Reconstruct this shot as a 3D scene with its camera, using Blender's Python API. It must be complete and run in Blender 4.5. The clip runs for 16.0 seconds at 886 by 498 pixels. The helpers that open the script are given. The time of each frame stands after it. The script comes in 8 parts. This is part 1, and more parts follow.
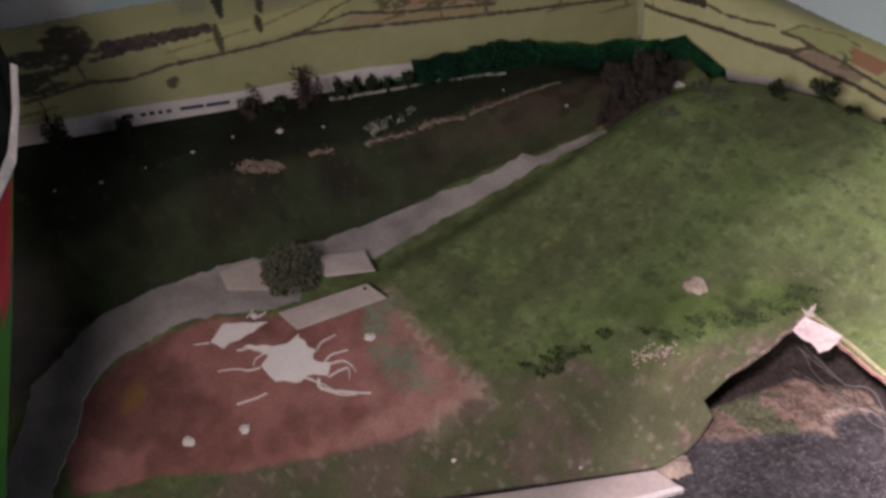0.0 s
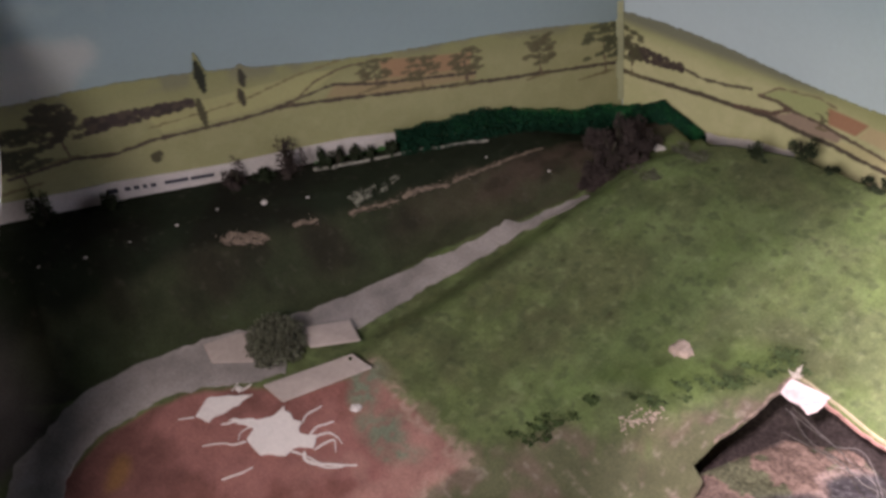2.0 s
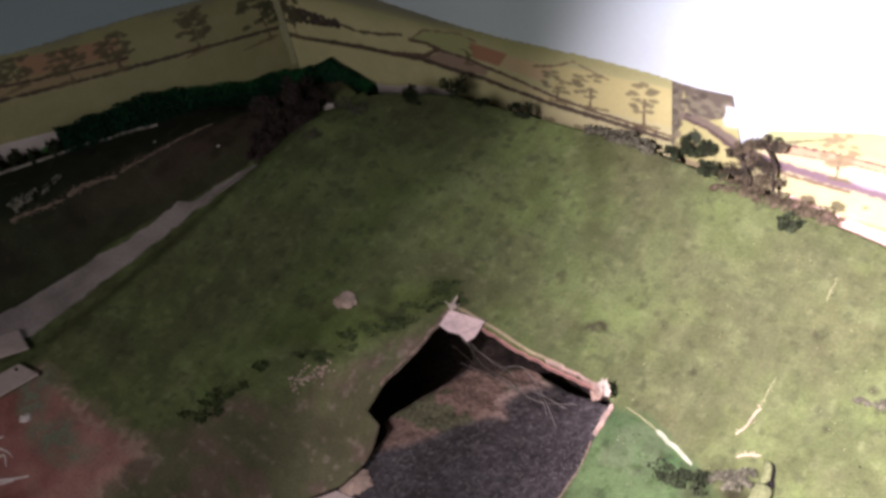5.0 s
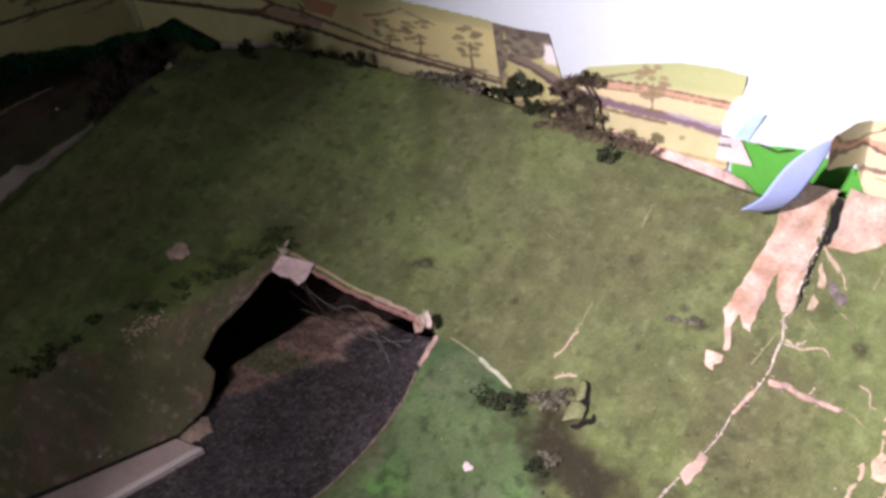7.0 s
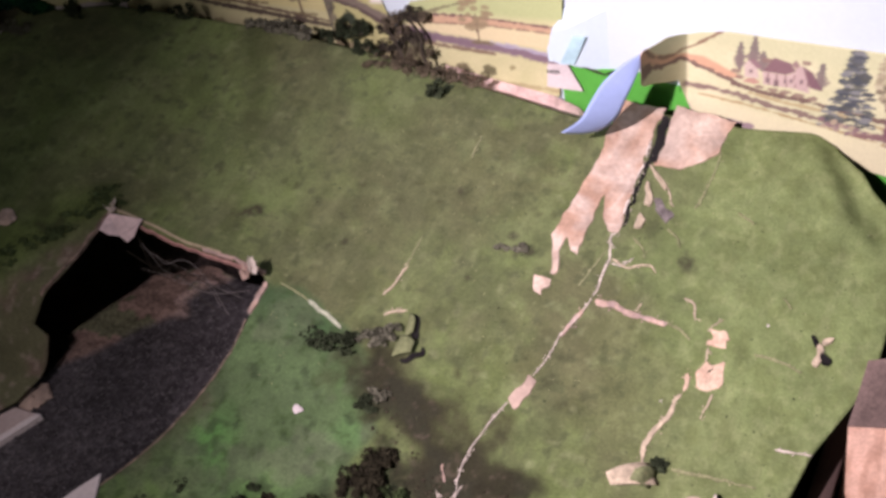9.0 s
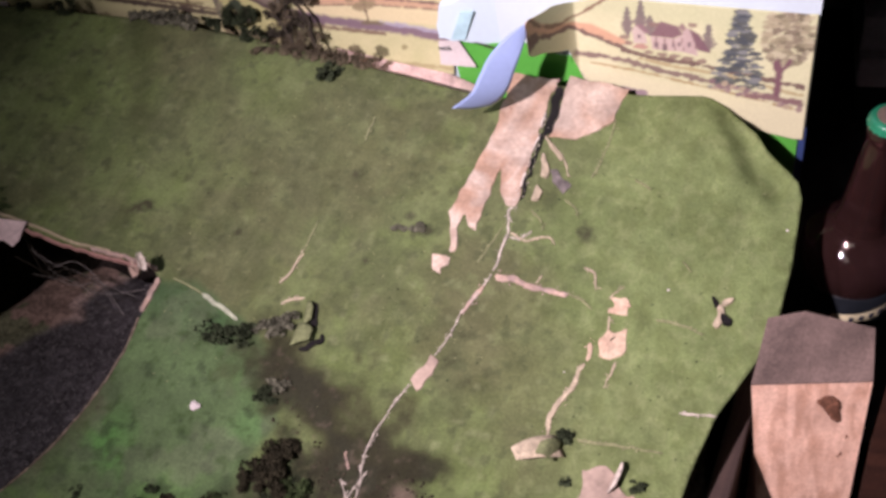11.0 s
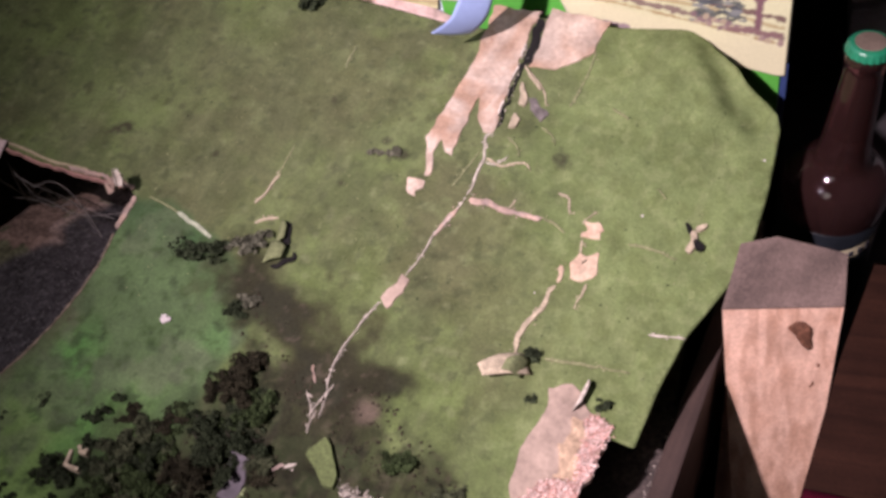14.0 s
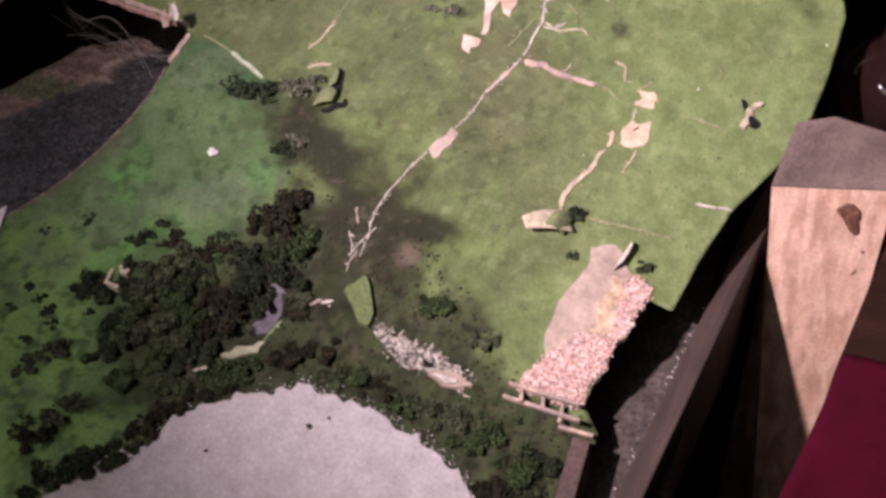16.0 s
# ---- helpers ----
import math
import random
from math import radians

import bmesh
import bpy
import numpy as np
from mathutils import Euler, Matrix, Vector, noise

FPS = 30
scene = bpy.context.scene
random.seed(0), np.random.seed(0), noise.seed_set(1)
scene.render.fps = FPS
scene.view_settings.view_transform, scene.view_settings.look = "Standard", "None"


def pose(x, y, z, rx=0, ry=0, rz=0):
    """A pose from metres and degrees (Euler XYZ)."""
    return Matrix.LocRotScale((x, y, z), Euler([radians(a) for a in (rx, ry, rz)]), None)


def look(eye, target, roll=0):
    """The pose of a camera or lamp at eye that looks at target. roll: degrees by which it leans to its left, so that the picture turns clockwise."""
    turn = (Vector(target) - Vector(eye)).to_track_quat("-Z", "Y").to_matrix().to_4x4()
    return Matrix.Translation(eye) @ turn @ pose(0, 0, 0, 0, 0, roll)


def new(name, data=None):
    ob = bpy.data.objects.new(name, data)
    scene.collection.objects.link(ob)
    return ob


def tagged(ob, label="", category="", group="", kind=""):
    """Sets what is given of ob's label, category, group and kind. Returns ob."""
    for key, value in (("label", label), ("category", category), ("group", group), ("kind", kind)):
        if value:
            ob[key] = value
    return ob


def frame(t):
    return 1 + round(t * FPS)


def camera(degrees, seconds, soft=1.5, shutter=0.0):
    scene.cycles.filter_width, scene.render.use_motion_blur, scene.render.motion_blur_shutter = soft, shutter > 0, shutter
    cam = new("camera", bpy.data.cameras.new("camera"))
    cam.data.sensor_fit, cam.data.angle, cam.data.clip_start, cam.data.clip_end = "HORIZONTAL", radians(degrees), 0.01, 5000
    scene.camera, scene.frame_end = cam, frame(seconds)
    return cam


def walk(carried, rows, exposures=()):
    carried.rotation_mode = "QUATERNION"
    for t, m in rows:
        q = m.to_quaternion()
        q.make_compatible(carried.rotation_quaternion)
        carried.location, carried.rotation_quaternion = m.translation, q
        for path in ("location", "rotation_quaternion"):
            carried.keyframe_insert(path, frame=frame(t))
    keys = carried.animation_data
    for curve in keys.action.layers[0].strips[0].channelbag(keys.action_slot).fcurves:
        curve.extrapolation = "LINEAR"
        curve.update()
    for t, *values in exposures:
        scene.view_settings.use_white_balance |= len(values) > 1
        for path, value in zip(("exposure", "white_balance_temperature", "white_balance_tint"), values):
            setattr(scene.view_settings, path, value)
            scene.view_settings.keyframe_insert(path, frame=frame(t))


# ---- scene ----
cam = camera(48.26, 16.0, soft=3.3)
ROWS = [
    (0.0, 0.1418, -0.4998, 0.5804, 44.65, 6.19, 39.69),
    (0.5, 0.1256, -0.5120, 0.5947, 47.02, 7.57, 42.41),
    (1.0, 0.1280, -0.5098, 0.5871, 47.42, 7.56, 40.73),
    (1.5, 0.1312, -0.5036, 0.5843, 47.58, 7.33, 39.50),
    (2.0, 0.1466, -0.4903, 0.5842, 48.01, 6.88, 38.69),
    (2.5, 0.1562, -0.4828, 0.5811, 47.66, 6.31, 37.84),
    (3.0, 0.1742, -0.4656, 0.5807, 47.48, 6.19, 36.74),
    (3.5, 0.1971, -0.4478, 0.5720, 47.31, 6.57, 35.26),
    (4.0, 0.2304, -0.4285, 0.5619, 46.36, 6.71, 32.66),
    (4.5, 0.2649, -0.4080, 0.5554, 45.72, 8.22, 29.29),
    (7.0, 0.3827, -0.4023, 0.5226, 43.82, 8.58, 22.42),
    (7.5, 0.4152, -0.3971, 0.5141, 43.14, 9.48, 20.75),
    (8.0, 0.4402, -0.3926, 0.5043, 42.57, 9.59, 19.91),
    (8.5, 0.4554, -0.3863, 0.4965, 42.16, 9.53, 19.05),
    (9.0, 0.4752, -0.3825, 0.4850, 41.54, 9.86, 17.86),
    (9.5, 0.4835, -0.3781, 0.4820, 40.87, 9.66, 16.15),
    (10.0, 0.4870, -0.3722, 0.4778, 40.18, 9.63, 14.68),
    (12.5, 0.5344, -0.3875, 0.4316, 42.05, 9.94, 12.92),
    (13.0, 0.5341, -0.3931, 0.4271, 41.73, 9.83, 13.83),
    (13.5, 0.5384, -0.4001, 0.4234, 41.36, 10.08, 14.35),
    (14.0, 0.5384, -0.4101, 0.4194, 41.27, 9.85, 14.78),
    (14.5, 0.5348, -0.4168, 0.4152, 41.25, 10.02, 14.87),
    (15.0, 0.5314, -0.4286, 0.4062, 41.07, 9.43, 15.44),
    (15.5, 0.5296, -0.4397, 0.3962, 40.32, 9.00, 16.15),
    (16.0, 0.5297, -0.4651, 0.3770, 39.51, 7.67, 19.09),
]
walk(cam, [(t, pose(x, y, z, rx, ry, rz)) for t, x, y, z, rx, ry, rz in ROWS],
     exposures=[(0.0, 1.35), (0.5, 1.54), (1.5, 1.85), (2.5, 1.70), (3.5, 1.32), (4.5, 0.62), (7.0, -0.55), (8.0, -0.72), (10.0, -0.92), (12.5, -0.92), (14.5, -0.88), (16.0, -0.74)])

# ---------------- light ----------------
world = bpy.data.worlds.new("world")
scene.world = world
world.use_nodes = True
world.node_tree.nodes["Background"].inputs[0].default_value = (0.75, 0.85, 1.0, 1)
world.node_tree.nodes["Background"].inputs[1].default_value = 0.05


LAMP = (0.12, -0.52, 0.66)
for name, watts, cone, blend, aim in (("work_lamp", 176.0, 76.0, 1.0, (0.632, 0.168, 0.0)), ("work_lamp_spill", 12.5, 67.5, 0.22, (0.37, -0.12, 0.0))):
    spot = bpy.data.lights.new(name, "SPOT")
    spot.energy, spot.color, spot.spot_size, spot.spot_blend, spot.shadow_soft_size = watts, (1.0, 0.83, 0.92), radians(cone), blend, 0.014
    new(name, spot).matrix_world = look(LAMP, aim)
# Unseen fill lamp, added to brighten the side the work lamp leaves dim.
room = bpy.data.lights.new("fill_light", "AREA")
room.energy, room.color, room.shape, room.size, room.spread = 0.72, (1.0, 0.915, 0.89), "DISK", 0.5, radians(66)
new("fill_light", room).matrix_world = look((0.10, -1.10, 0.85), (-0.05, -0.07, 0.0))

# ---------------- numbers, noise, terrain ----------------
RNG = random.Random(7)
LATTICE = np.random.RandomState(3).rand(8, 256, 256)


def vnoise(x, y, size, seed=0):
    """Smooth value noise, 0 to 1, with cells of that size."""
    u, v = np.asarray(x, float) / size + 37.3 * seed, np.asarray(y, float) / size + 11.7 * seed
    i, j = np.floor(u).astype(int), np.floor(v).astype(int)
    a, b = u - i, v - j
    a, b = a * a * (3 - 2 * a), b * b * (3 - 2 * b)
    g = LATTICE[seed % 8]
    i0, i1, j0, j1 = i & 255, (i + 1) & 255, j & 255, (j + 1) & 255
    return (g[i0, j0] * (1 - a) + g[i1, j0] * a) * (1 - b) + (g[i0, j1] * (1 - a) + g[i1, j1] * a) * b


def fbm(x, y, size, octaves=4, seed=0):
    total, gain, weight = 0.0, 1.0, 0.0
    for k in range(octaves):
        total = total + gain * vnoise(x, y, size / 2 ** k, seed + k)
        weight += gain
        gain *= 0.55
    return total / weight


def ramp(a, b, x):
    t = np.clip((np.asarray(x, float) - a) / (b - a), 0, 1)
    return t * t * (3 - 2 * t)


BANK = [(-0.213, 0.20), (-0.237, 0.089), (-0.264, 0.044), (-0.298, -0.004), (-0.348, -0.113), (-0.386, -0.198), (-0.450, -0.284), (-0.471, -0.33), (-0.60, -0.42), (-0.72, -0.45), (-0.74, -0.50), (-0.30, 0.26)]


def inside(poly, x, y):
    hit = np.zeros(np.shape(x), bool)
    for (x0, y0), (x1, y1) in zip(poly, poly[1:] + poly[:1]):
        if y0 != y1:
            hit ^= ((y0 > y) != (y1 > y)) & (x < (x1 - x0) * (y - y0) / (y1 - y0) + x0)
    return hit


def nearest(poly, x, y, closed=True):
    """Distance to a polyline and the nearest place on it."""
    best, bx, by = np.full(np.shape(x), 9.0), np.zeros(np.shape(x)), np.zeros(np.shape(x))
    for (x0, y0), (x1, y1) in zip(poly, (poly[1:] + poly[:1]) if closed else poly[1:]):
        l2 = max((x1 - x0) ** 2 + (y1 - y0) ** 2, 1e-12)
        t = np.clip(((x - x0) * (x1 - x0) + (y - y0) * (y1 - y0)) / l2, 0, 1)
        px, py = x0 + t * (x1 - x0), y0 + t * (y1 - y0)
        d = np.hypot(x - px, y - py)
        m = d < best
        best, bx, by = np.where(m, d, best), np.where(m, px, bx), np.where(m, py, by)
    return best, bx, by


def terrain(x, y):
    """The height of the scenery mat."""
    x, y = np.asarray(x, float), np.asarray(y, float)
    z = -0.0055 - 0.1499 * x + 0.201 * y - 0.0542 * x * x + 0.053 * x * y + 0.0113 * y * y
    d = (x + 0.312) * -0.951 + (y + 0.142) * 0.3087
    z = z - 0.02 * ramp(-0.035, 0, d) * ramp(-0.22, -0.06, y)
    far, _, _ = nearest(BANK[:9], x, y, closed=False)
    along = (x + 0.287) * -0.5225 + (y - 0.230) * -0.8526
    w = ramp(0.0, 0.085, far) * inside(BANK, x, y)
    z = z * (1 - w) + (0.016 + 0.128 * along) * w
    e = (x + 0.035) * -0.8042 + (y + 0.09) * 0.5944
    z = z - 0.048 * (1 - ramp(-0.005, 0.055, e)) * (1 - ramp(-0.11, -0.06, y)) * (1 - ramp(-0.03, 0.03, x)) * ramp(-0.30, -0.24, x)
    z = z - 0.025 * (1 - ramp(-0.22, -0.13, y)) * ramp(0.1, 0.25, x)
    z = z - 0.020 * ramp(0.12, 0.19, y) * (1 - ramp(-0.20, -0.13, x))
    return z + 0.0020 * (fbm(x, y, 0.05, 3, 2) - 0.5) + 0.0008 * (fbm(x, y, 0.009, 2, 6) - 0.5)


ROAD_Z = -0.084


def zone(poly, x, y, soft=0.008, rough=0.012):
    """A mask, 1 inside the outline, with a soft and uneven rim."""
    d, _, _ = nearest(poly, x, y)
    d = np.where(inside(poly, x, y), d, -d) + rough * (fbm(x, y, 0.03, 4, 5) - 0.5)
    return ramp(-soft, soft, d)


def rugged(poly, step=0.004, amount=0.002, seed=1):
    """The outline with more points and an uneven edge."""
    out = []
    for (x0, y0), (x1, y1) in zip(poly, poly[1:] + poly[:1]):
        n = max(1, int(math.hypot(x1 - x0, y1 - y0) / step))
        for k in range(n):
            x, y = x0 + (x1 - x0) * k / n, y0 + (y1 - y0) * k / n
            out.append((x + amount * (float(vnoise(x, y, 0.006, seed)) - 0.5) * 2, y + amount * (float(vnoise(x, y, 0.006, seed + 3)) - 0.5) * 2))
    return out


# ---------------- materials ----------------
def material(name, colour, rough=0.8, grain=0.25, size=0.004, bump=0.3, metal=0.0, vary=0.3, broad=0.04, attribute=False, height=0.0008, coat=0.0, spec=0.3, tone=None):
    """A surface with fine grain, broad blotches and relief. attribute: its colour comes from the mesh's own paint."""
    m = bpy.data.materials.new(name)
    m.use_nodes = True
    nt = m.node_tree
    b = nt.nodes["Principled BSDF"]
    co = nt.nodes.new("ShaderNodeTexCoord")
    fine, wide = nt.nodes.new("ShaderNodeTexNoise"), nt.nodes.new("ShaderNodeTexNoise")
    for n, s, det in ((fine, size, 5), (wide, broad, 4)):
        nt.links.new(co.outputs["Object"], n.inputs["Vector"])
        n.inputs["Scale"].default_value, n.inputs["Detail"].default_value = 1 / s, det
    if attribute:
        at = nt.nodes.new("ShaderNodeAttribute")
        at.attribute_name = "paint"
        base = at.outputs["Color"]
    else:
        rgb = nt.nodes.new("ShaderNodeRGB")
        rgb.outputs[0].default_value = (*colour, 1)
        base = rgb.outputs[0]
    if tone:
        patchy, edge = nt.nodes.new("ShaderNodeTexNoise"), nt.nodes.new("ShaderNodeMapRange")
        nt.links.new(co.outputs["Object"], patchy.inputs["Vector"])
        patchy.inputs["Scale"].default_value, patchy.inputs["Detail"].default_value, patchy.inputs["Distortion"].default_value = 0.5 / broad, 5, 0.8
        edge.inputs[1].default_value, edge.inputs[2].default_value = 0.40, 0.60
        nt.links.new(patchy.outputs["Fac"], edge.inputs[0])
        blend = nt.nodes.new("ShaderNodeMix")
        blend.data_type = "RGBA"
        nt.links.new(edge.outputs[0], blend.inputs[0])
        nt.links.new(base, blend.inputs[6])
        blend.inputs[7].default_value = (*tone, 1)
        base = blend.outputs[2]
    for n, amount in ((fine, grain), (wide, vary)):
        mr = nt.nodes.new("ShaderNodeMapRange")
        mr.inputs[1].default_value, mr.inputs[2].default_value = 0.3, 0.7
        mr.inputs[3].default_value, mr.inputs[4].default_value = 1 - amount, 1 + amount
        nt.links.new(n.outputs["Fac"], mr.inputs[0])
        mix = nt.nodes.new("ShaderNodeVectorMath")
        mix.operation = "SCALE"
        nt.links.new(base, mix.inputs[0])
        nt.links.new(mr.outputs[0], mix.inputs["Scale"])
        base = mix.outputs[0]
    nt.links.new(base, b.inputs["Base Color"])
    b.inputs["Roughness"].default_value, b.inputs["Metallic"].default_value = rough, metal
    b.inputs["Specular IOR Level"].default_value = spec
    b.inputs["Coat Weight"].default_value = coat
    if bump:
        bp = nt.nodes.new("ShaderNodeBump")
        bp.inputs["Strength"].default_value, bp.inputs["Distance"].default_value = bump, height
        nt.links.new(fine.outputs["Fac"], bp.inputs["Height"])
        nt.links.new(bp.outputs[0], b.inputs["Normal"])
    return m


def wood(name, colour, dark, along="Z", scale=1.0, rough=0.65):
    m = material(name, colour, rough, 0.15, 0.002, 0.2, vary=0.2, broad=0.03)
    nt = m.node_tree
    b = nt.nodes["Principled BSDF"]
    co, mp, wv = nt.nodes.new("ShaderNodeTexCoord"), nt.nodes.new("ShaderNodeMapping"), nt.nodes.new("ShaderNodeTexNoise")
    squash = {"X": (6, 160, 160), "Y": (160, 6, 160), "Z": (160, 160, 6)}[along]
    mp.inputs["Scale"].default_value = [s * scale for s in squash]
    wv.inputs["Scale"].default_value, wv.inputs["Detail"].default_value, wv.inputs["Distortion"].default_value = 1.0, 4, 0.6
    nt.links.new(co.outputs["Object"], mp.inputs[0])
    nt.links.new(mp.outputs[0], wv.inputs["Vector"])
    cr = nt.nodes.new("ShaderNodeValToRGB")
    cr.color_ramp.elements[0].position, cr.color_ramp.elements[1].position = 0.35, 0.65
    cr.color_ramp.elements[0].color, cr.color_ramp.elements[1].color = (*dark, 1), (*colour, 1)
    nt.links.new(wv.outputs["Fac"], cr.inputs[0])
    src = b.inputs["Base Color"].links[0].from_node
    first = src
    while first.inputs[0].links and first.inputs[0].links[0].from_node.type == "VECT_MATH":
        first = first.inputs[0].links[0].from_node
    nt.links.new(cr.outputs[0], first.inputs[0])
    return m


M_MAT = material("flocked_scenery", (1, 1, 1), 0.95, 0.17, 0.0018, 0.5, vary=0.16, broad=0.02, attribute=True, height=0.0016, spec=0.1)
M_PRINT = material("printed_paper", (1, 1, 1), 0.55, 0.05, 0.002, 0.05, vary=0.05, broad=0.08, attribute=True, spec=0.25)
M_SKY = material("sky_paper", (1, 1, 1), 0.6, 0.02, 0.004, 0.04, vary=0.04, broad=0.12, attribute=True, spec=0.25)
M_BOARD = material("bare_board", (0.43, 0.345, 0.285), 0.85, 0.16, 0.003, 0.3, vary=0.25, broad=0.018, tone=(0.315, 0.205, 0.145))
M_TAN = material("worn_card", (0.31, 0.235, 0.19), 0.85, 0.15, 0.003, 0.3, vary=0.3, broad=0.02)
M_TORN = material("torn_paper", (0.36, 0.30, 0.215), 0.9, 0.22, 0.0015, 0.5, vary=0.30, broad=0.006)
M_WHITE = material("white_card", (0.58, 0.52, 0.51), 0.8, 0.08, 0.003, 0.1, vary=0.1)
M_PINK = material("pink_torn_card", (0.37, 0.262, 0.208), 0.9, 0.22, 0.002, 0.5, vary=0.25, broad=0.009, tone=(0.26, 0.195, 0.172))
M_FRAY = material("frayed_paper", (0.46, 0.405, 0.35), 0.9, 0.25, 0.0015, 0.5, vary=0.35, broad=0.005)
M_SCUFF = material("scuffed_flock", (0.195, 0.20, 0.105), 0.95, 0.3, 0.0015, 0.3, vary=0.3, broad=0.006)
M_RUST = material("red_brown_card", (0.30, 0.165, 0.14), 0.85, 0.2, 0.003, 0.3, vary=0.25)
M_PATH = material("grey_grit_paper", (0.265, 0.228, 0.222), 0.9, 0.15, 0.002, 0.4, vary=0.25, broad=0.03)
M_CARD = material("grey_card", (0.40, 0.325, 0.305), 0.8, 0.08, 0.004, 0.1, vary=0.1)
M_ROAD = material("dark_ballast", (1, 1, 1), 0.9, 0.45, 0.003, 0.9, vary=0.25, broad=0.03, attribute=True, height=0.002)
M_PLASTER = material("white_plaster_paint", (0.70, 0.62, 0.61), 0.7, 0.06, 0.003, 0.2, vary=0.08)
M_SAND = material("pale_grit", (0.385, 0.345, 0.345), 0.95, 0.14, 0.0022, 0.6, vary=0.10, broad=0.012)
M_STONE = material("pale_stone", (0.36, 0.275, 0.230), 0.85, 0.2, 0.003, 0.5, vary=0.25, broad=0.008)
M_GREENCARD = material("bright_green_card", (0.085, 0.335, 0.05), 0.5, 0.05, 0.004, 0.05, vary=0.1)
M_LEAF = material("dark_foliage", (0.029, 0.037, 0.020), 0.95, 0.5, 0.003, 0.6, vary=0.5, broad=0.010, spec=0.1)
M_HEDGE = material("hedge_foam", (0.009, 0.038, 0.021), 0.95, 0.4, 0.003, 0.6, vary=0.35, broad=0.02, spec=0.1)
M_TWIG = material("brown_scrub", (0.046, 0.039, 0.030), 0.95, 0.4, 0.003, 0.5, vary=0.4, broad=0.015, spec=0.1)
M_SAGE = material("grey_green_bush", (0.110, 0.108, 0.078), 0.95, 0.4, 0.003, 0.6, vary=0.3, broad=0.012, spec=0.1)
M_OLIVEBUSH = material("olive_foliage", (0.042, 0.059, 0.024), 0.95, 0.5, 0.003, 0.6, vary=0.5, broad=0.010, spec=0.1)
M_FUZZ = material("grey_brown_lichen", (0.105, 0.086, 0.058), 0.95, 0.4, 0.003, 0.5, vary=0.4, broad=0.012, spec=0.1)
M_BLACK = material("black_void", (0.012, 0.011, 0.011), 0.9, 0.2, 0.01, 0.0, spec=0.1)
M_FLAP = material("lavender_paper_back", (0.235, 0.300, 0.500), 0.6, 0.03, 0.004, 0.05, vary=0.05)


def part(name, bm, mat, parent=None, label="", smooth=False):
    me = bpy.data.meshes.new(name)
    if isinstance(bm, bmesh.types.BMesh):
        bmesh.ops.recalc_face_normals(bm, faces=bm.faces)
        bm.to_mesh(me)
        bm.free()
    else:
        me.from_pydata(*bm)
    if mat:
        me.materials.append(mat)
    if smooth:
        me.shade_smooth()
    ob = new(name, me)
    if parent:
        ob.parent = parent
    if label:
        ob["label"] = label
    return ob


def thing(name, label, category, at=(0, 0, 0), group="", kind=""):
    ob = new(name)
    ob.location = at
    ob.empty_display_size = 0.01
    return tagged(ob, label, category, group, kind)


def local(bm, at):
    bmesh.ops.translate(bm, verts=bm.verts, vec=-Vector(at))
    return bm


def box(bm, lo, hi, bevel=0.0, turn=None):
    r = bmesh.ops.create_cube(bm, size=1.0)
    size = [b - a for a, b in zip(lo, hi)]
    mid = [(a + b) / 2 for a, b in zip(lo, hi)]
    m = Matrix.Translation(mid) @ (turn or Matrix.Identity(4)) @ Matrix.Diagonal((*size, 1))
    bmesh.ops.transform(bm, matrix=m, verts=r["verts"])
    if bevel:
        edges = list({e for v in r["verts"] for e in v.link_edges})
        bmesh.ops.bevel(bm, geom=edges, offset=bevel, segments=2, affect="EDGES", profile=0.6)
    return bm


def paint_on(ob, colours):
    at = ob.data.color_attributes.new("paint", "FLOAT_COLOR", "POINT")
    rgba = np.ones((len(colours), 4), np.float32)
    rgba[:, :3] = np.clip(colours, 0.002, 1)
    at.data.foreach_set("color", rgba.ravel())


def lattice(x0, x1, y0, y1, step, keep, outlines=()):
    """A grid of square cells where keep(x, y) holds, its rim drawn onto the outlines. Returns points and faces."""
    nx, ny = int(round((x1 - x0) / step)), int(round((y1 - y0) / step))
    xs, ys = np.linspace(x0, x1, nx + 1), np.linspace(y0, y1, ny + 1)
    X, Y = np.meshgrid(xs, ys, indexing="ij")
    cx, cy = np.meshgrid((xs[1:] + xs[:-1]) / 2, (ys[1:] + ys[:-1]) / 2, indexing="ij")
    cell = keep(cx, cy)
    count = np.zeros(X.shape, int)
    for a in (0, 1):
        for b in (0, 1):
            count[a:nx + a, b:ny + b] += cell
    rim = (count > 0) & (count < 4)
    for poly in outlines:
        d, px, py = nearest(poly, X[rim], Y[rim])
        near = d < 1.3 * step
        xx, yy = X[rim], Y[rim]
        xx[near], yy[near] = px[near], py[near]
        X[rim], Y[rim] = xx, yy
    used = count > 0
    number = np.full(X.shape, -1)
    number[used] = np.arange(used.sum())
    i, j = np.nonzero(cell)
    faces = np.stack([number[i, j], number[i + 1, j], number[i + 1, j + 1], number[i, j + 1]], 1)
    return X[used], Y[used], faces


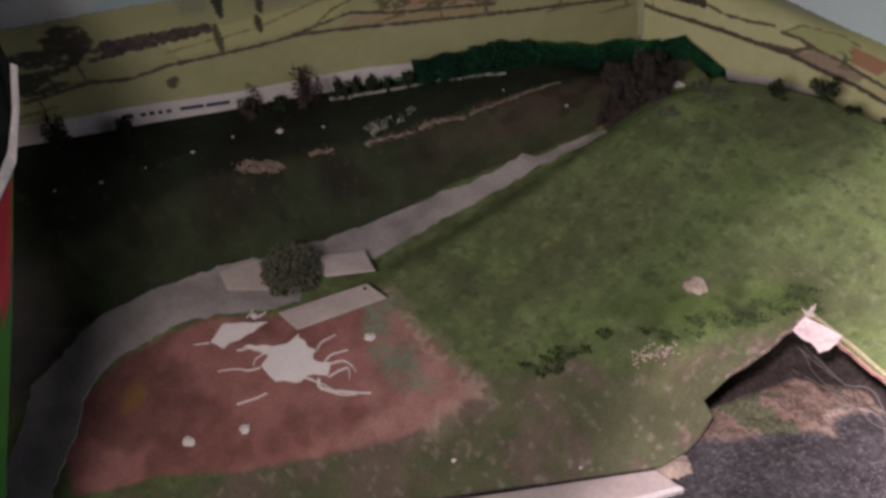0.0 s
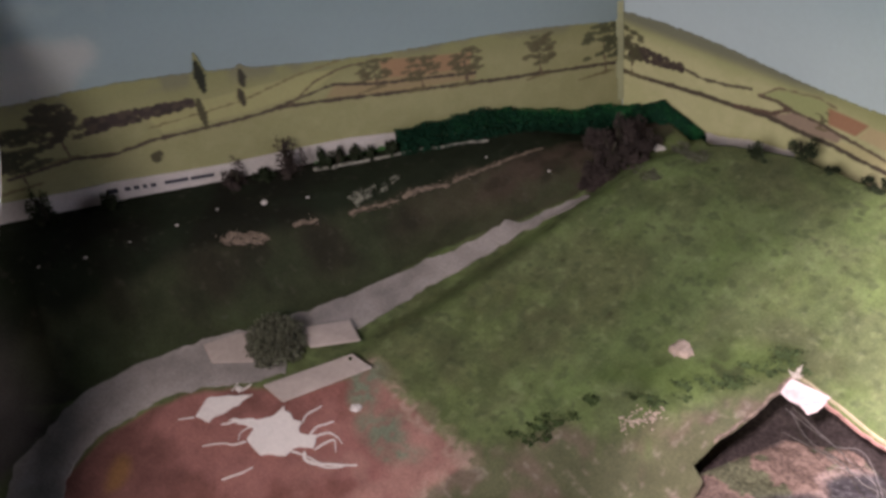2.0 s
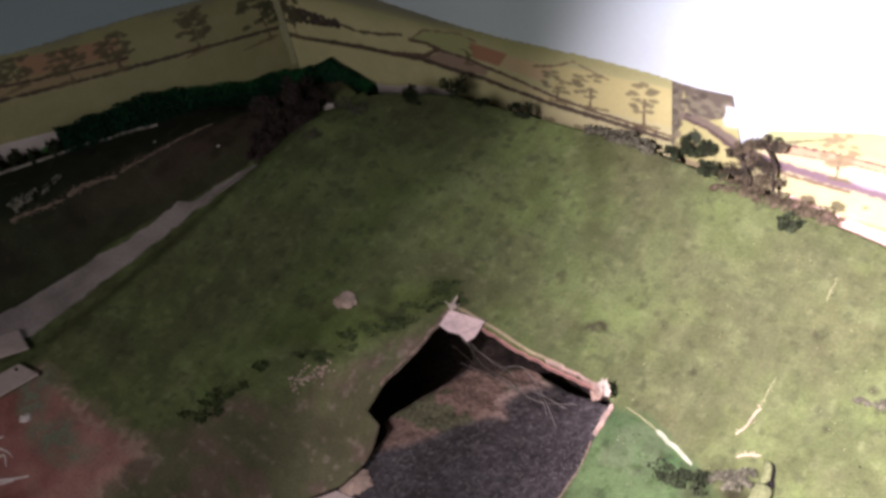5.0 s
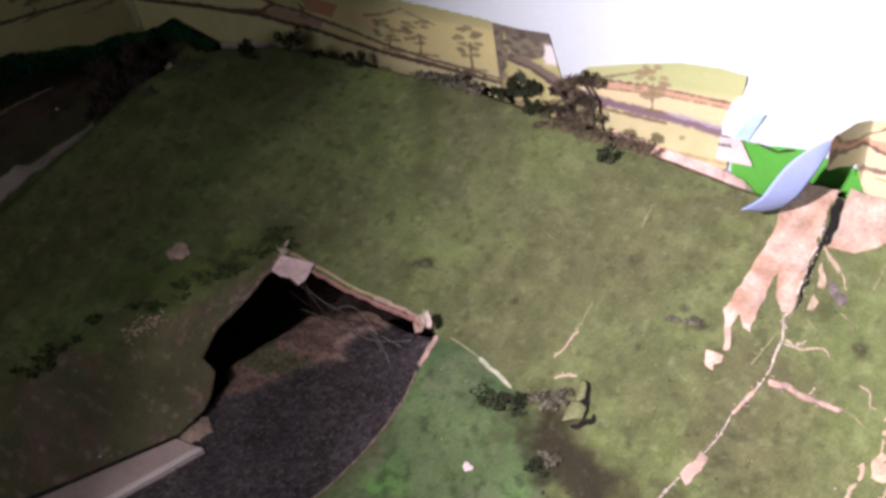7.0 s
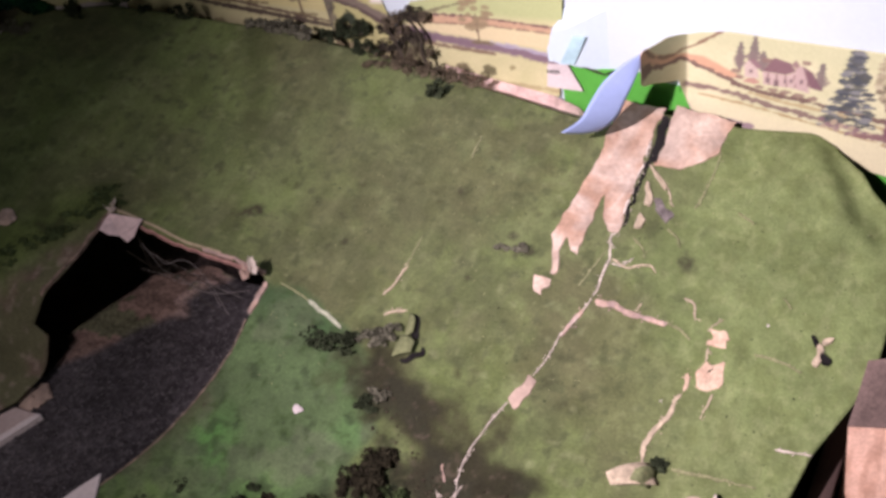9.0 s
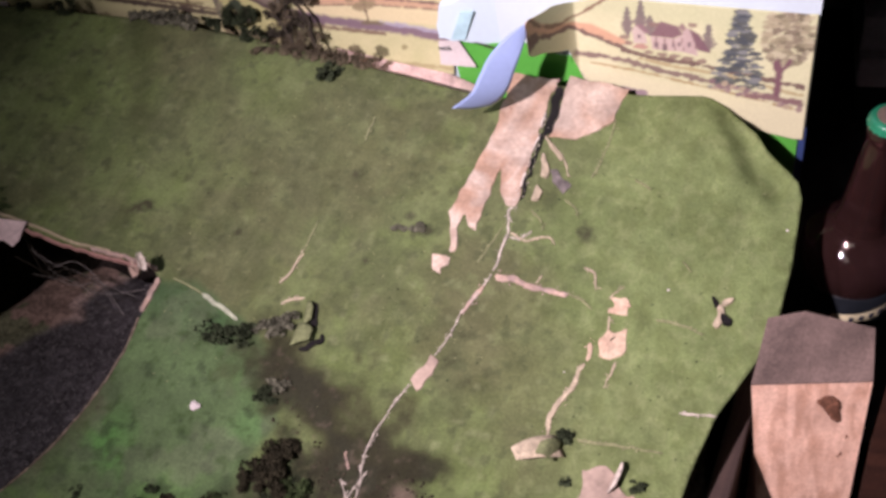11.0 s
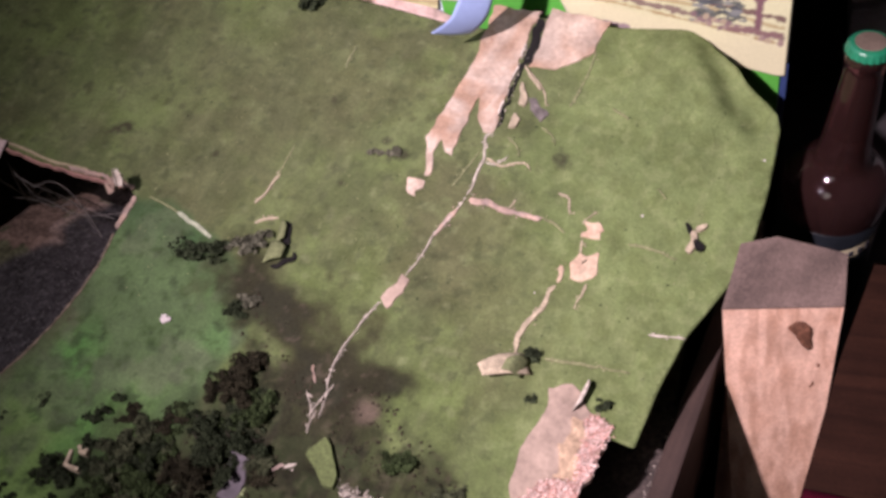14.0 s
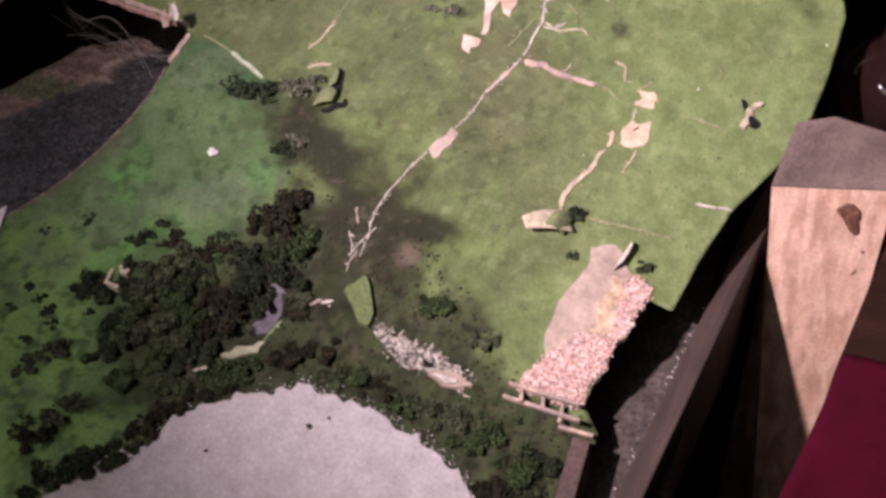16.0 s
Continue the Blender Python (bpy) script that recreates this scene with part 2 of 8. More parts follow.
def drape(name, poly, mat, parent=None, lift=0.0006, thick=0.0008, step=0.003, height=terrain, label="", rough=0.0015, seed=1, colour=None):
    """A thin sheet with that outline that lies on the terrain."""
    edge = rugged(poly, step, rough, seed) if rough else poly
    px, py = [p[0] for p in edge], [p[1] for p in edge]
    X, Y, faces = lattice(min(px) - step, max(px) + step, min(py) - step, max(py) + step, step, lambda a, b: inside(edge, a, b), (edge,))
    Z = height(X, Y) + lift
    n = len(X)
    top = np.stack([X, Y, Z], 1)
    count = {}
    for f in faces.tolist():
        for a, b in zip(f, f[1:] + f[:1]):
            count[(a, b)] = 1
    rim = [(a, b) for a, b in count if (b, a) not in count]
    low = np.stack([X, Y, Z - thick - lift * 0.6], 1)
    allf = faces.tolist() + [(b, a, a + n, b + n) for a, b in rim]
    ob = part(name, (np.concatenate([top, low]).tolist(), [], allf), mat, parent, label, smooth=False)
    if colour is not None:
        paint_on(ob, np.tile(colour(X, Y), (2, 1)))
    return ob


def ribbon(name, line, width, mat, parent=None, lift=0.0008, thick=0.0006, height=terrain, label="", wobble=0.4, seed=1, taper=1.0, step=0.0012):
    """A narrow strip with ragged edges along a smooth line on the terrain; taper: its far end's share of the width."""
    pts = [Vector((*p, 0)) for p in line]
    run = []
    for k in range(len(pts) - 1):
        p0, p1, p2, p3 = pts[max(k - 1, 0)], pts[k], pts[k + 1], pts[min(k + 2, len(pts) - 1)]
        n = max(2, int((p2 - p1).length / step))
        for i in range(n + (k == len(pts) - 2)):
            f = i / n
            run.append(0.5 * (2 * p1 + (p2 - p0) * f + (2 * p0 - 5 * p1 + 4 * p2 - p3) * f * f + (3 * p1 - p0 - 3 * p2 + p3) * f ** 3))
    x, y = np.array([p.x for p in run]), np.array([p.y for p in run])
    dx, dy = np.gradient(x), np.gradient(y)
    size = np.hypot(dx, dy) + 1e-9
    dx, dy = dx / size, dy / size
    n = len(x)
    share = np.linspace(1, taper, n) * np.minimum(1, 0.25 + np.minimum(np.arange(n), n - 1 - np.arange(n)) * 0.35)
    off = (vnoise(x, y, 0.006, seed + 2) - 0.5) * width * wobble
    sides = []
    for s, sd in ((1, seed), (-1, seed + 4)):
        rag = 0.65 * vnoise(x, y, 0.005, sd) + 0.35 * vnoise(x, y, 0.0018, sd + 1)
        w = share * width * 0.5 * (1 - wobble + 2 * wobble * rag)
        sides.append((x - dy * (s * w + off), y + dx * (s * w + off)))
    (ax, ay), (bx, by) = sides
    az, bz = height(ax, ay) + lift, height(bx, by) + lift
    verts = np.stack([np.stack([ax, ay, az], 1), np.stack([ax, ay, az - thick - lift], 1), np.stack([bx, by, bz], 1), np.stack([bx, by, bz - thick - lift], 1)], 1).reshape(-1, 3)
    faces = []
    for i in range(0, 4 * (n - 1), 4):
        faces += [(i, i + 4, i + 6, i + 2), (i + 5, i + 4, i, i + 1), (i + 6, i + 7, i + 3, i + 2)]
    return part(name, (verts.tolist(), [], faces), mat, parent, label)


def lump(bm, at, size, rnd, flat=1.0, sub=1):
    """One rough grain or clod."""
    r = bmesh.ops.create_icosphere(bm, subdivisions=sub, radius=1.0)
    turn = Euler((rnd.uniform(0, 6), rnd.uniform(0, 6), rnd.uniform(0, 6))).to_matrix().to_4x4()
    for v in r["verts"]:
        v.co *= rnd.uniform(0.7, 1.25)
    bmesh.ops.transform(bm, matrix=Matrix.Translation(at) @ Matrix.Diagonal((size, size, size * flat, 1)) @ turn, verts=r["verts"])


def foliage(rx, ry, rz, count, leaf, seed, dome=False):
    """Many small leaf scraps that fill a bushy, gappy crown. Points and faces."""
    rnd = np.random.RandomState(seed)
    verts, faces = [], []
    lobes = [(rnd.uniform(-0.85, 0.85), rnd.uniform(-0.85, 0.85), rnd.uniform(0.0, 0.65), rnd.uniform(0.22, 0.48)) for _ in range(12)]
    if dome:
        turns = [(2.4 * k, (k + 0.5) / 30) for k in range(30)]
        lobes = [(0.62 * math.cos(a) * math.sqrt(1 - h * h), 0.62 * math.sin(a) * math.sqrt(1 - h * h), 0.10 + 0.52 * h, rnd.uniform(0.26, 0.40)) for a, h in turns]
    for k in range(count):
        lx, ly, lz, lr = lobes[rnd.randint(len(lobes))]
        d = rnd.normal(size=3)
        d /= np.linalg.norm(d)
        r = lr * rnd.uniform(0.5, 1.05)
        c = np.array([(lx + d[0] * r) * rx, (ly + d[1] * r) * ry, max(0.02, lz + d[2] * r) * rz])
        a, b = rnd.normal(size=3), rnd.normal(size=3)
        a /= np.linalg.norm(a)
        b -= a * (a @ b)
        b /= np.linalg.norm(b)
        n = np.cross(a, b)
        s = leaf * rnd.uniform(0.6, 1.4)
        i = len(verts)
        verts += [tuple(c + s * a), tuple(c + s * 0.6 * b + 0.3 * s * n), tuple(c - s * a), tuple(c - s * 0.6 * b - 0.3 * s * n), tuple(c + 0.5 * s * n)]
        faces += [(i, i + 1, i + 4), (i + 1, i + 2, i + 4), (i + 2, i + 3, i + 4), (i + 3, i, i + 4)]
    return verts, [], faces


def shrub(x, y, rx, ry, rz, mat, label, count=260, leaf=0.0028, seed=1, name="shrub", z=None, group="", dome=False):
    ob = thing(name, label, "shrub", (x, y, float(terrain(x, y)) - 0.001 if z is None else z), group)
    part("crown", foliage(rx, ry, rz, count, leaf, seed, dome), mat, ob)
    bm = bmesh.new()
    for k in range(3):
        a = seed + k * 2.1
        bmesh.ops.create_cone(bm, cap_ends=True, segments=5, radius1=rz * 0.07, radius2=rz * 0.03, depth=rz * 0.7,
                              matrix=Matrix.Translation((0.2 * rx * math.cos(a), 0.2 * ry * math.sin(a), rz * 0.3)) @ Euler((0.3 * math.sin(a), 0.3 * math.cos(a), 0)).to_matrix().to_4x4())
    part("stem", bm, M_TWIG, ob)
    return ob


# ---------------- the scenery mat ----------------
OUTER = [(-0.80, -0.70), (0.445, -0.70), (0.452, -0.217), (0.457, -0.190), (0.446, -0.178), (0.452, -0.150), (0.468, -0.110), (0.484, -0.113), (0.493, -0.078), (0.506, -0.039), (0.531, 0.006), (0.542, 0.037), (0.549, 0.075), (0.554, 0.126), (0.551, 0.140), (0.529, 0.163), (0.521, 0.176), (0.500, 0.196), (0.488, 0.198), (0.43, 0.188), (0.377, 0.186), (0.345, 0.168), (0.307, 0.168), (0.258, 0.175), (0.212, 0.179), (0.156, 0.186), (0.061, 0.194), (-0.037, 0.191), (-0.09, 0.190), (-0.136, 0.177), (-0.165, 0.172), (-0.200, 0.200), (-0.285, 0.232), (-0.66, -0.38), (-0.80, -0.60)]
HOLE = [(-0.006, 0.005), (-0.012, -0.027), (-0.021, -0.056), (-0.033, -0.077), (-0.038, -0.084), (-0.028, -0.087), (-0.031, -0.099), (-0.044, -0.130), (-0.12, -0.204), (-0.22, -0.31), (-0.18, -0.40), (-0.06, -0.33), (0.0, -0.265), (0.055, -0.205), (0.086, -0.165), (0.109, -0.124), (0.124, -0.077), (0.130, -0.02), (0.119, -0.011), (0.064, -0.009)]
RED = [(-0.397, -0.405), (-0.417, -0.374), (-0.416, -0.327), (-0.403, -0.289), (-0.379, -0.254), (-0.340, -0.227), (-0.318, -0.224), (-0.278, -0.166), (-0.223, -0.176), (-0.171, -0.184), (-0.186, -0.223), (-0.239, -0.291), (-0.278, -0.335), (-0.321, -0.371), (-0.364, -0.423)]
SCRUB = [(-0.171, -0.184), (-0.097, -0.104), (-0.051, -0.061), (-0.007, -0.01), (0.0, -0.06), (-0.018, -0.165), (-0.106, -0.234), (-0.3, -0.50), (-0.36, -0.46), (-0.283, -0.343)]
TUFTS = [(-0.126, -0.075), (-0.112, -0.045), (-0.066, -0.005), (-0.013, 0.019), (-0.012, -0.002), (-0.079, -0.068)]
THICK = [(0.233, -0.109), (0.262, -0.130), (0.269, -0.167), (0.262, -0.190), (0.225, -0.215), (0.205, -0.245), (0.190, -0.275), (0.180, -0.262), (0.195, -0.235), (0.165, -0.232), (0.160, -0.215), (0.168, -0.190), (0.180, -0.165), (0.210, -0.150), (0.223, -0.134)]
BRIGHT = [(0.118, -0.018), (0.146, -0.019), (0.193, -0.039), (0.221, -0.059), (0.238, -0.100), (0.212, -0.170), (0.212, -0.235), (0.200, -0.275), (0.184, -0.306), (0.160, -0.350), (0.13, -0.40), (-0.05, -0.36), (0.055, -0.205)]
CLAY = [(0.2236, -0.068), (0.228, -0.057), (0.248, -0.055), (0.271, -0.069), (0.282, -0.097), (0.290, -0.107), (0.314, -0.107), (0.333, -0.116), (0.337, -0.129), (0.29, -0.145), (0.2745, -0.125), (0.255, -0.11), (0.241, -0.088)]
SOIL = [(0.226, -0.062), (0.243, -0.076), (0.258, -0.102), (0.284, -0.114), (0.335, -0.117), (0.370, -0.142), (0.405, -0.172), (0.435, -0.180), (0.475, -0.182), (0.475, -0.27), (0.39, -0.30), (0.2, -0.33), (0.196, -0.26), (0.212, -0.18), (0.235, -0.11)]

WASH = [(0.2191, -0.0514), (0.2425, -0.0626), (0.2686, -0.0617), (0.2949, -0.0801), (0.2994, -0.113), (0.3367, -0.1232), (0.3476, -0.1469), (0.3017, -0.1698), (0.2722, -0.1754), (0.2442, -0.1315), (0.2366, -0.0906)]


def mat_paint(x, y):
    """The painted and flocked colours of the scenery."""
    n1, n2, n3 = fbm(x, y, 0.06, 4, 1), fbm(x, y, 0.018, 3, 4), fbm(x, y, 0.0045, 2, 6)
    rgb = np.empty((len(x), 3))

    def put(mask, colour):
        rgb[:] = rgb * (1 - mask[:, None]) + np.asarray(colour) * mask[:, None]

    rgb[:] = (0.100, 0.128, 0.050)
    put(ramp(0.40, 0.62, n1) * 0.6, (0.132, 0.158, 0.068))
    put(ramp(0.50, 0.72, n2) * 0.5, (0.080, 0.102, 0.034))
    put(ramp(0.42, 0.66, fbm(x, y, 0.09, 4, 7)) * 0.6, (0.088, 0.086, 0.045))
    put(ramp(0.50, 0.64, fbm(x, y, 0.045, 4, 21)) * 0.40, (0.070, 0.068, 0.038))
    put(ramp(0.54, 0.68, fbm(x, y, 0.055, 4, 31)) * 0.40, (0.122, 0.165, 0.056))
    put(ramp(0.52, 0.66, fbm(x, y, 0.025, 4, 2)) * 0.35, (0.060, 0.072, 0.034))
    put(ramp(0.60, 0.72, fbm(x, y, 0.014, 3, 0)) * 0.28, (0.150, 0.185, 0.080))
    put(ramp(0.70, 0.85, n3) * 0.14, (0.19, 0.21, 0.10))
    put((1 - ramp(0.20, 0.36, n3)) * 0.22, (0.055, 0.065, 0.026))
    put((1 - ramp(0.12, 0.26, fbm(x, y, 0.012, 3, 3))) * 0.7, (0.045, 0.046, 0.022))
    put(ramp(0.66, 0.76, fbm(x, y, 0.007, 2, 1)) * 0.5, (0.040, 0.046, 0.024))
    put(ramp(0.72, 0.82, fbm(x, y, 0.006, 2, 5)) * 0.3, (0.20, 0.22, 0.115))
    put(ramp(-0.04, 0.20, x + 0.12 * (n1 - 0.5)) * (1 - ramp(0.22, 0.34, x + 0.08 * (n1 - 0.5))) * (0.35 + 0.65 * ramp(0.35, 0.6, fbm(x, y, 0.05, 4, 6))) * ramp(-0.05, 0.0, y) * 0.35, (0.070, 0.076, 0.040))
    put(ramp(0.36, 0.46, x) * (0.45 + 0.5 * n1), (0.160, 0.205, 0.082))
    put(ramp(0.36, 0.44, x) * ramp(0.48, 0.62, fbm(x, y, 0.011, 4, 9)) * 0.45, (0.105, 0.130, 0.048))
    put(ramp(0.36, 0.44, x) * ramp(0.60, 0.70, fbm(x, y, 0.006, 3, 12)) * 0.35, (0.215, 0.250, 0.115))
    stain, _, _ = nearest([(0.044, 0.195), (0.0587, 0.1538), (0.068, 0.118), (0.0744, 0.094)], x, y, closed=False)
    put((1 - ramp(0.002, 0.016, stain + 0.02 * (n2 - 0.5))) * 0.45, (0.050, 0.062, 0.022))
    patch, _, _ = nearest([(0.0855, 0.0250), (0.0925, 0.0265), (0.102, 0.0335)], x, y, closed=False)
    put((1 - ramp(0.001, 0.0065, patch + 0.012 * (n2 - 0.5))) * (0.45 + 0.5 * ramp(0.40, 0.6, n3)), (0.036, 0.033, 0.021))
    streak = fbm(0.95 * x - 0.31 * y, (0.31 * x + 0.95 * y) * 0.14, 0.006, 4, 2)
    put(ramp(0.55, 0.72, streak) * 0.10, (0.165, 0.175, 0.095))
    put((1 - ramp(0.24, 0.40, streak)) * 0.12, (0.060, 0.066, 0.030))
    for bx, by, br in ((0.290, 0.059, 0.004), (0.303, 0.051, 0.005), (0.296, 0.047, 0.003), (0.4105, 0.070, 0.007), (0.175, 0.024, 0.003), (0.245, 0.085, 0.004), (0.268, 0.020, 0.003)):
        put((1 - ramp(0.2 * br, br, np.hypot(x - bx, y - by) + 1.1 * br * (n3 - 0.5) + 0.9 * br * (n2 - 0.5))) * 0.75, (0.036, 0.034, 0.022))
    put(zone(SCRUB, x, y, 0.012, 0.04), (0.092, 0.092, 0.052))
    put(zone(SCRUB, x, y, 0.012, 0.04) * ramp(0.45, 0.65, n2), (0.122, 0.092, 0.070))
    put(zone(SCRUB, x, y, 0.012, 0.04) * ramp(0.55, 0.7, n1) * 0.7, (0.055, 0.090, 0.035))
    put(zone(SCRUB, x, y, 0.010, 0.04) * ramp(0.66, 0.78, n3) * 0.5, (0.24, 0.20, 0.16))
    put(zone(TUFTS, x, y, 0.012, 0.03) * 0.75, (0.070, 0.100, 0.028))
    put(zone(TUFTS, x, y, 0.012, 0.03) * ramp(0.5, 0.7, n2), (0.040, 0.050, 0.020))
    put(zone(BRIGHT, x, y, 0.005, 0.014), (0.078, 0.120, 0.052))
    put(zone(BRIGHT, x, y, 0.005, 0.014) * ramp(0.50, 0.66, n1) * 0.6, (0.085, 0.165, 0.058))
    put(zone(BRIGHT, x, y, 0.005, 0.014) * (1 - ramp(-0.20, -0.12, y)) * (1 - ramp(0.17, 0.22, x)), (0.130, 0.210, 0.066))
    moss, _, _ = nearest([(0.128, -0.135), (0.142, -0.152), (0.165, -0.190)], x, y, closed=False)
    put(zone(BRIGHT, x, y, 0.005, 0.014) * (1 - ramp(0.004, 0.030, moss + 0.03 * (n2 - 0.5))) * 0.8, (0.070, 0.165, 0.045))
    shade_green, _, _ = nearest([(0.128, -0.020), (0.160, -0.030), (0.195, -0.042)], x, y, closed=False)
    put(zone(BRIGHT, x, y, 0.005, 0.014) * (1 - ramp(0.006, 0.026, shade_green + 0.02 * (n2 - 0.5))) * 0.6, (0.030, 0.058, 0.026))
    put(zone(BRIGHT, x, y, 0.005, 0.014) * ramp(0.58, 0.70, fbm(x, y, 0.008, 3, 3)) * 0.7, (0.030, 0.044, 0.022))
    edge_soil, _, _ = nearest([(0.122, -0.085), (0.108, -0.126), (0.085, -0.167), (0.055, -0.205)], x, y, closed=False)
    put(zone(BRIGHT, x, y, 0.005, 0.014) * (1 - ramp(0.002, 0.022, edge_soil + 0.03 * (n2 - 0.5))) * ramp(0.35, 0.55, n1) * 0.7, (0.062, 0.050, 0.036))
    put(zone(BRIGHT, x, y, 0.005, 0.014) * ramp(0.56, 0.70, fbm(x, y, 0.022, 3, 5)) * 0.5, (0.105, 0.125, 0.075))
    put(zone(BRIGHT, x, y, 0.005, 0.014) * ramp(0.46, 0.62, n2) * 0.5, (0.066, 0.096, 0.046))
    put(zone(BRIGHT, x, y, 0.005, 0.014) * (1 - ramp(0.22, 0.38, n3)) * 0.6, (0.035, 0.060, 0.020))
    thick = zone(THICK, x, y, 0.014, 0.05)
    put(thick * 0.75, (0.030, 0.042, 0.020))
    put(thick * ramp(0.5, 0.66, n2) * 0.7, (0.050, 0.080, 0.028))
    wash = zone(WASH, x, y, 0.030, 0.12)
    put(wash * (0.55 + 0.35 * ramp(0.35, 0.6, n2)), (0.046, 0.046, 0.022))
    put(wash * ramp(0.50, 0.62, fbm(x, y, 0.009, 4, 23)) * 0.5, (0.030, 0.026, 0.016))
    dirt = zone(SOIL, x, y, 0.014, 0.09)
    put(dirt * (0.72 + 0.28 * ramp(0.36, 0.56, n2)), (0.020, 0.0215, 0.0120))
    put(dirt * ramp(0.54, 0.66, fbm(x, y, 0.010, 4, 17)) * 0.6, (0.052, 0.060, 0.026))
    put(dirt * ramp(0.55, 0.68, fbm(x, y, 0.005, 3, 18)) * 0.7, (0.010, 0.010, 0.007))
    put(dirt * ramp(0.56, 0.70, n3) * 0.5, (0.055, 0.056, 0.028))
    put(zone(SOIL, x, y, 0.012, 0.05) * ramp(0.45, 0.6, streak) * 0.40, (0.030, 0.026, 0.019))
    put(zone(SOIL, x, y, 0.012, 0.05) * ramp(0.5, 0.62, n2) * 0.5, (0.045, 0.060, 0.026))
    put(zone(SOIL, x, y, 0.012, 0.05) * ramp(0.66, 0.76, n3) * 0.30, (0.075, 0.064, 0.046))
    put(zone(CLAY, x, y, 0.018, 0.07) * 0.8, (0.027, 0.025, 0.015))
    put(zone(CLAY, x, y, 0.010, 0.03) * ramp(0.5, 0.62, n2) * 0.7, (0.026, 0.026, 0.017))
    put(zone(CLAY, x, y, 0.010, 0.03) * ramp(0.68, 0.8, n3) * 0.45, (0.095, 0.076, 0.056))
    faded = np.hypot(x - 0.3256, (y + 0.1290) * 1.2)
    put((1 - ramp(0.001, 0.011, faded + 0.012 * (n2 - 0.5))) * 0.65, (0.135, 0.100, 0.080))
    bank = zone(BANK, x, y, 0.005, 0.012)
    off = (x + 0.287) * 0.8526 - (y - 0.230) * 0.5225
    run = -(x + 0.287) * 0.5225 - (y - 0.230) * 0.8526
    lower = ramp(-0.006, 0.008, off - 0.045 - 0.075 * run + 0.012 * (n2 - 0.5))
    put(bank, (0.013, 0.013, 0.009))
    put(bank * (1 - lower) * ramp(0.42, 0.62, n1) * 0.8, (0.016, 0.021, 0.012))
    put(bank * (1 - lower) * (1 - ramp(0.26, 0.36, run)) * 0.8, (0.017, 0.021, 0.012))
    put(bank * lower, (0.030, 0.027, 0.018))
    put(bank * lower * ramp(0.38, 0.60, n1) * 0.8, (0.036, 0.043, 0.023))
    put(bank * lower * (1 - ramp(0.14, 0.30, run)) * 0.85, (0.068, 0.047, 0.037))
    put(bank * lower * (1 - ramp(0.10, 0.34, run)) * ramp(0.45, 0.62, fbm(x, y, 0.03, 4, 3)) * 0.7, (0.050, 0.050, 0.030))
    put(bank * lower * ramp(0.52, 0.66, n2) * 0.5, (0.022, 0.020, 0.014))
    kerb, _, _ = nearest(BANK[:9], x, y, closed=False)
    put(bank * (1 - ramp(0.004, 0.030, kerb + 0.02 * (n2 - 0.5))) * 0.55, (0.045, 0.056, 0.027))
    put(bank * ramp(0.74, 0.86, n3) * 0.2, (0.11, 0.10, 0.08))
    put(zone(RED, x, y, 0.003, 0.007), (0.275, 0.122, 0.110))
    put(zone(RED, x, y, 0.003, 0.007) * ramp(0.45, 0.65, n1) * 0.7, (0.165, 0.066, 0.055))
    put(zone(RED, x, y, 0.003, 0.007) * ramp(0.5, 0.68, n2) * 0.5, (0.30, 0.130, 0.115))
    put(zone(RED, x, y, 0.003, 0.007) * ramp(-0.30, -0.20, x) * ramp(0.35, 0.6, n2) * 0.6, (0.34, 0.19, 0.165))
    put(zone(RED, x, y, 0.003, 0.007) * (1 - ramp(-0.36, -0.30, x)) * ramp(0.4, 0.6, n1) * 0.7, (0.12, 0.055, 0.05))
    rim, _, _ = nearest([(-0.278, -0.166), (-0.171, -0.184), (-0.186, -0.223)], x, y, closed=False)
    put((1 - ramp(0.002, 0.014, rim + 0.03 * (n2 - 0.5))) * (0.25 + 0.6 * ramp(0.5, 0.7, n3)), (0.34, 0.23, 0.19))
    vein, _, _ = nearest([(-0.272, -0.176), (-0.252, -0.196), (-0.232, -0.200), (-0.205, -0.205)], x, y, closed=False)
    put((1 - ramp(0.003, 0.020, vein + 0.03 * (n2 - 0.5))) * (0.35 + 0.5 * ramp(0.4, 0.6, n3)), (0.15, 0.19, 0.135))
    rust, _, _ = nearest([(-0.390, -0.335), (-0.382, -0.350)], x, y, closed=False)
    put((1 - ramp(0.001, 0.012, rust + 0.01 * (n2 - 0.5))) * 0.6, (0.20, 0.105, 0.03))
    # Verge colour darkened to take in the toy box's shadow.
    verge = ramp(-0.56, -0.50, y) * (1 - ramp(-0.47, -0.44, x)) * (1 - ramp(-0.36, -0.30, y))
    put(verge, (0.055, 0.048, 0.046))
    return rgb


X, Y, F = lattice(-0.80, 0.56, -0.70, 0.24, 0.002, lambda a, b: inside(OUTER, a, b) & ~inside(HOLE, a, b), (OUTER, HOLE))
Z = terrain(X, Y)
edge = ramp(0.0, 0.022, nearest([(0.537, 0.134), (0.515, 0.165), (0.500, 0.205)], X, Y, closed=False)[0])
Z = Z - 0.006 * (1 - edge)
fold, _, _ = nearest([(0.516, 0.172), (0.523, 0.132), (0.513, 0.086)], X, Y, closed=False)
Z = Z - 0.0010 * (1 - ramp(0.0, 0.009, fold))
crease, _, _ = nearest([(0.500, 0.165), (0.508, 0.140), (0.503, 0.110)], X, Y, closed=False)
Z = Z + 0.0012 * (1 - ramp(0.0, 0.010, crease))
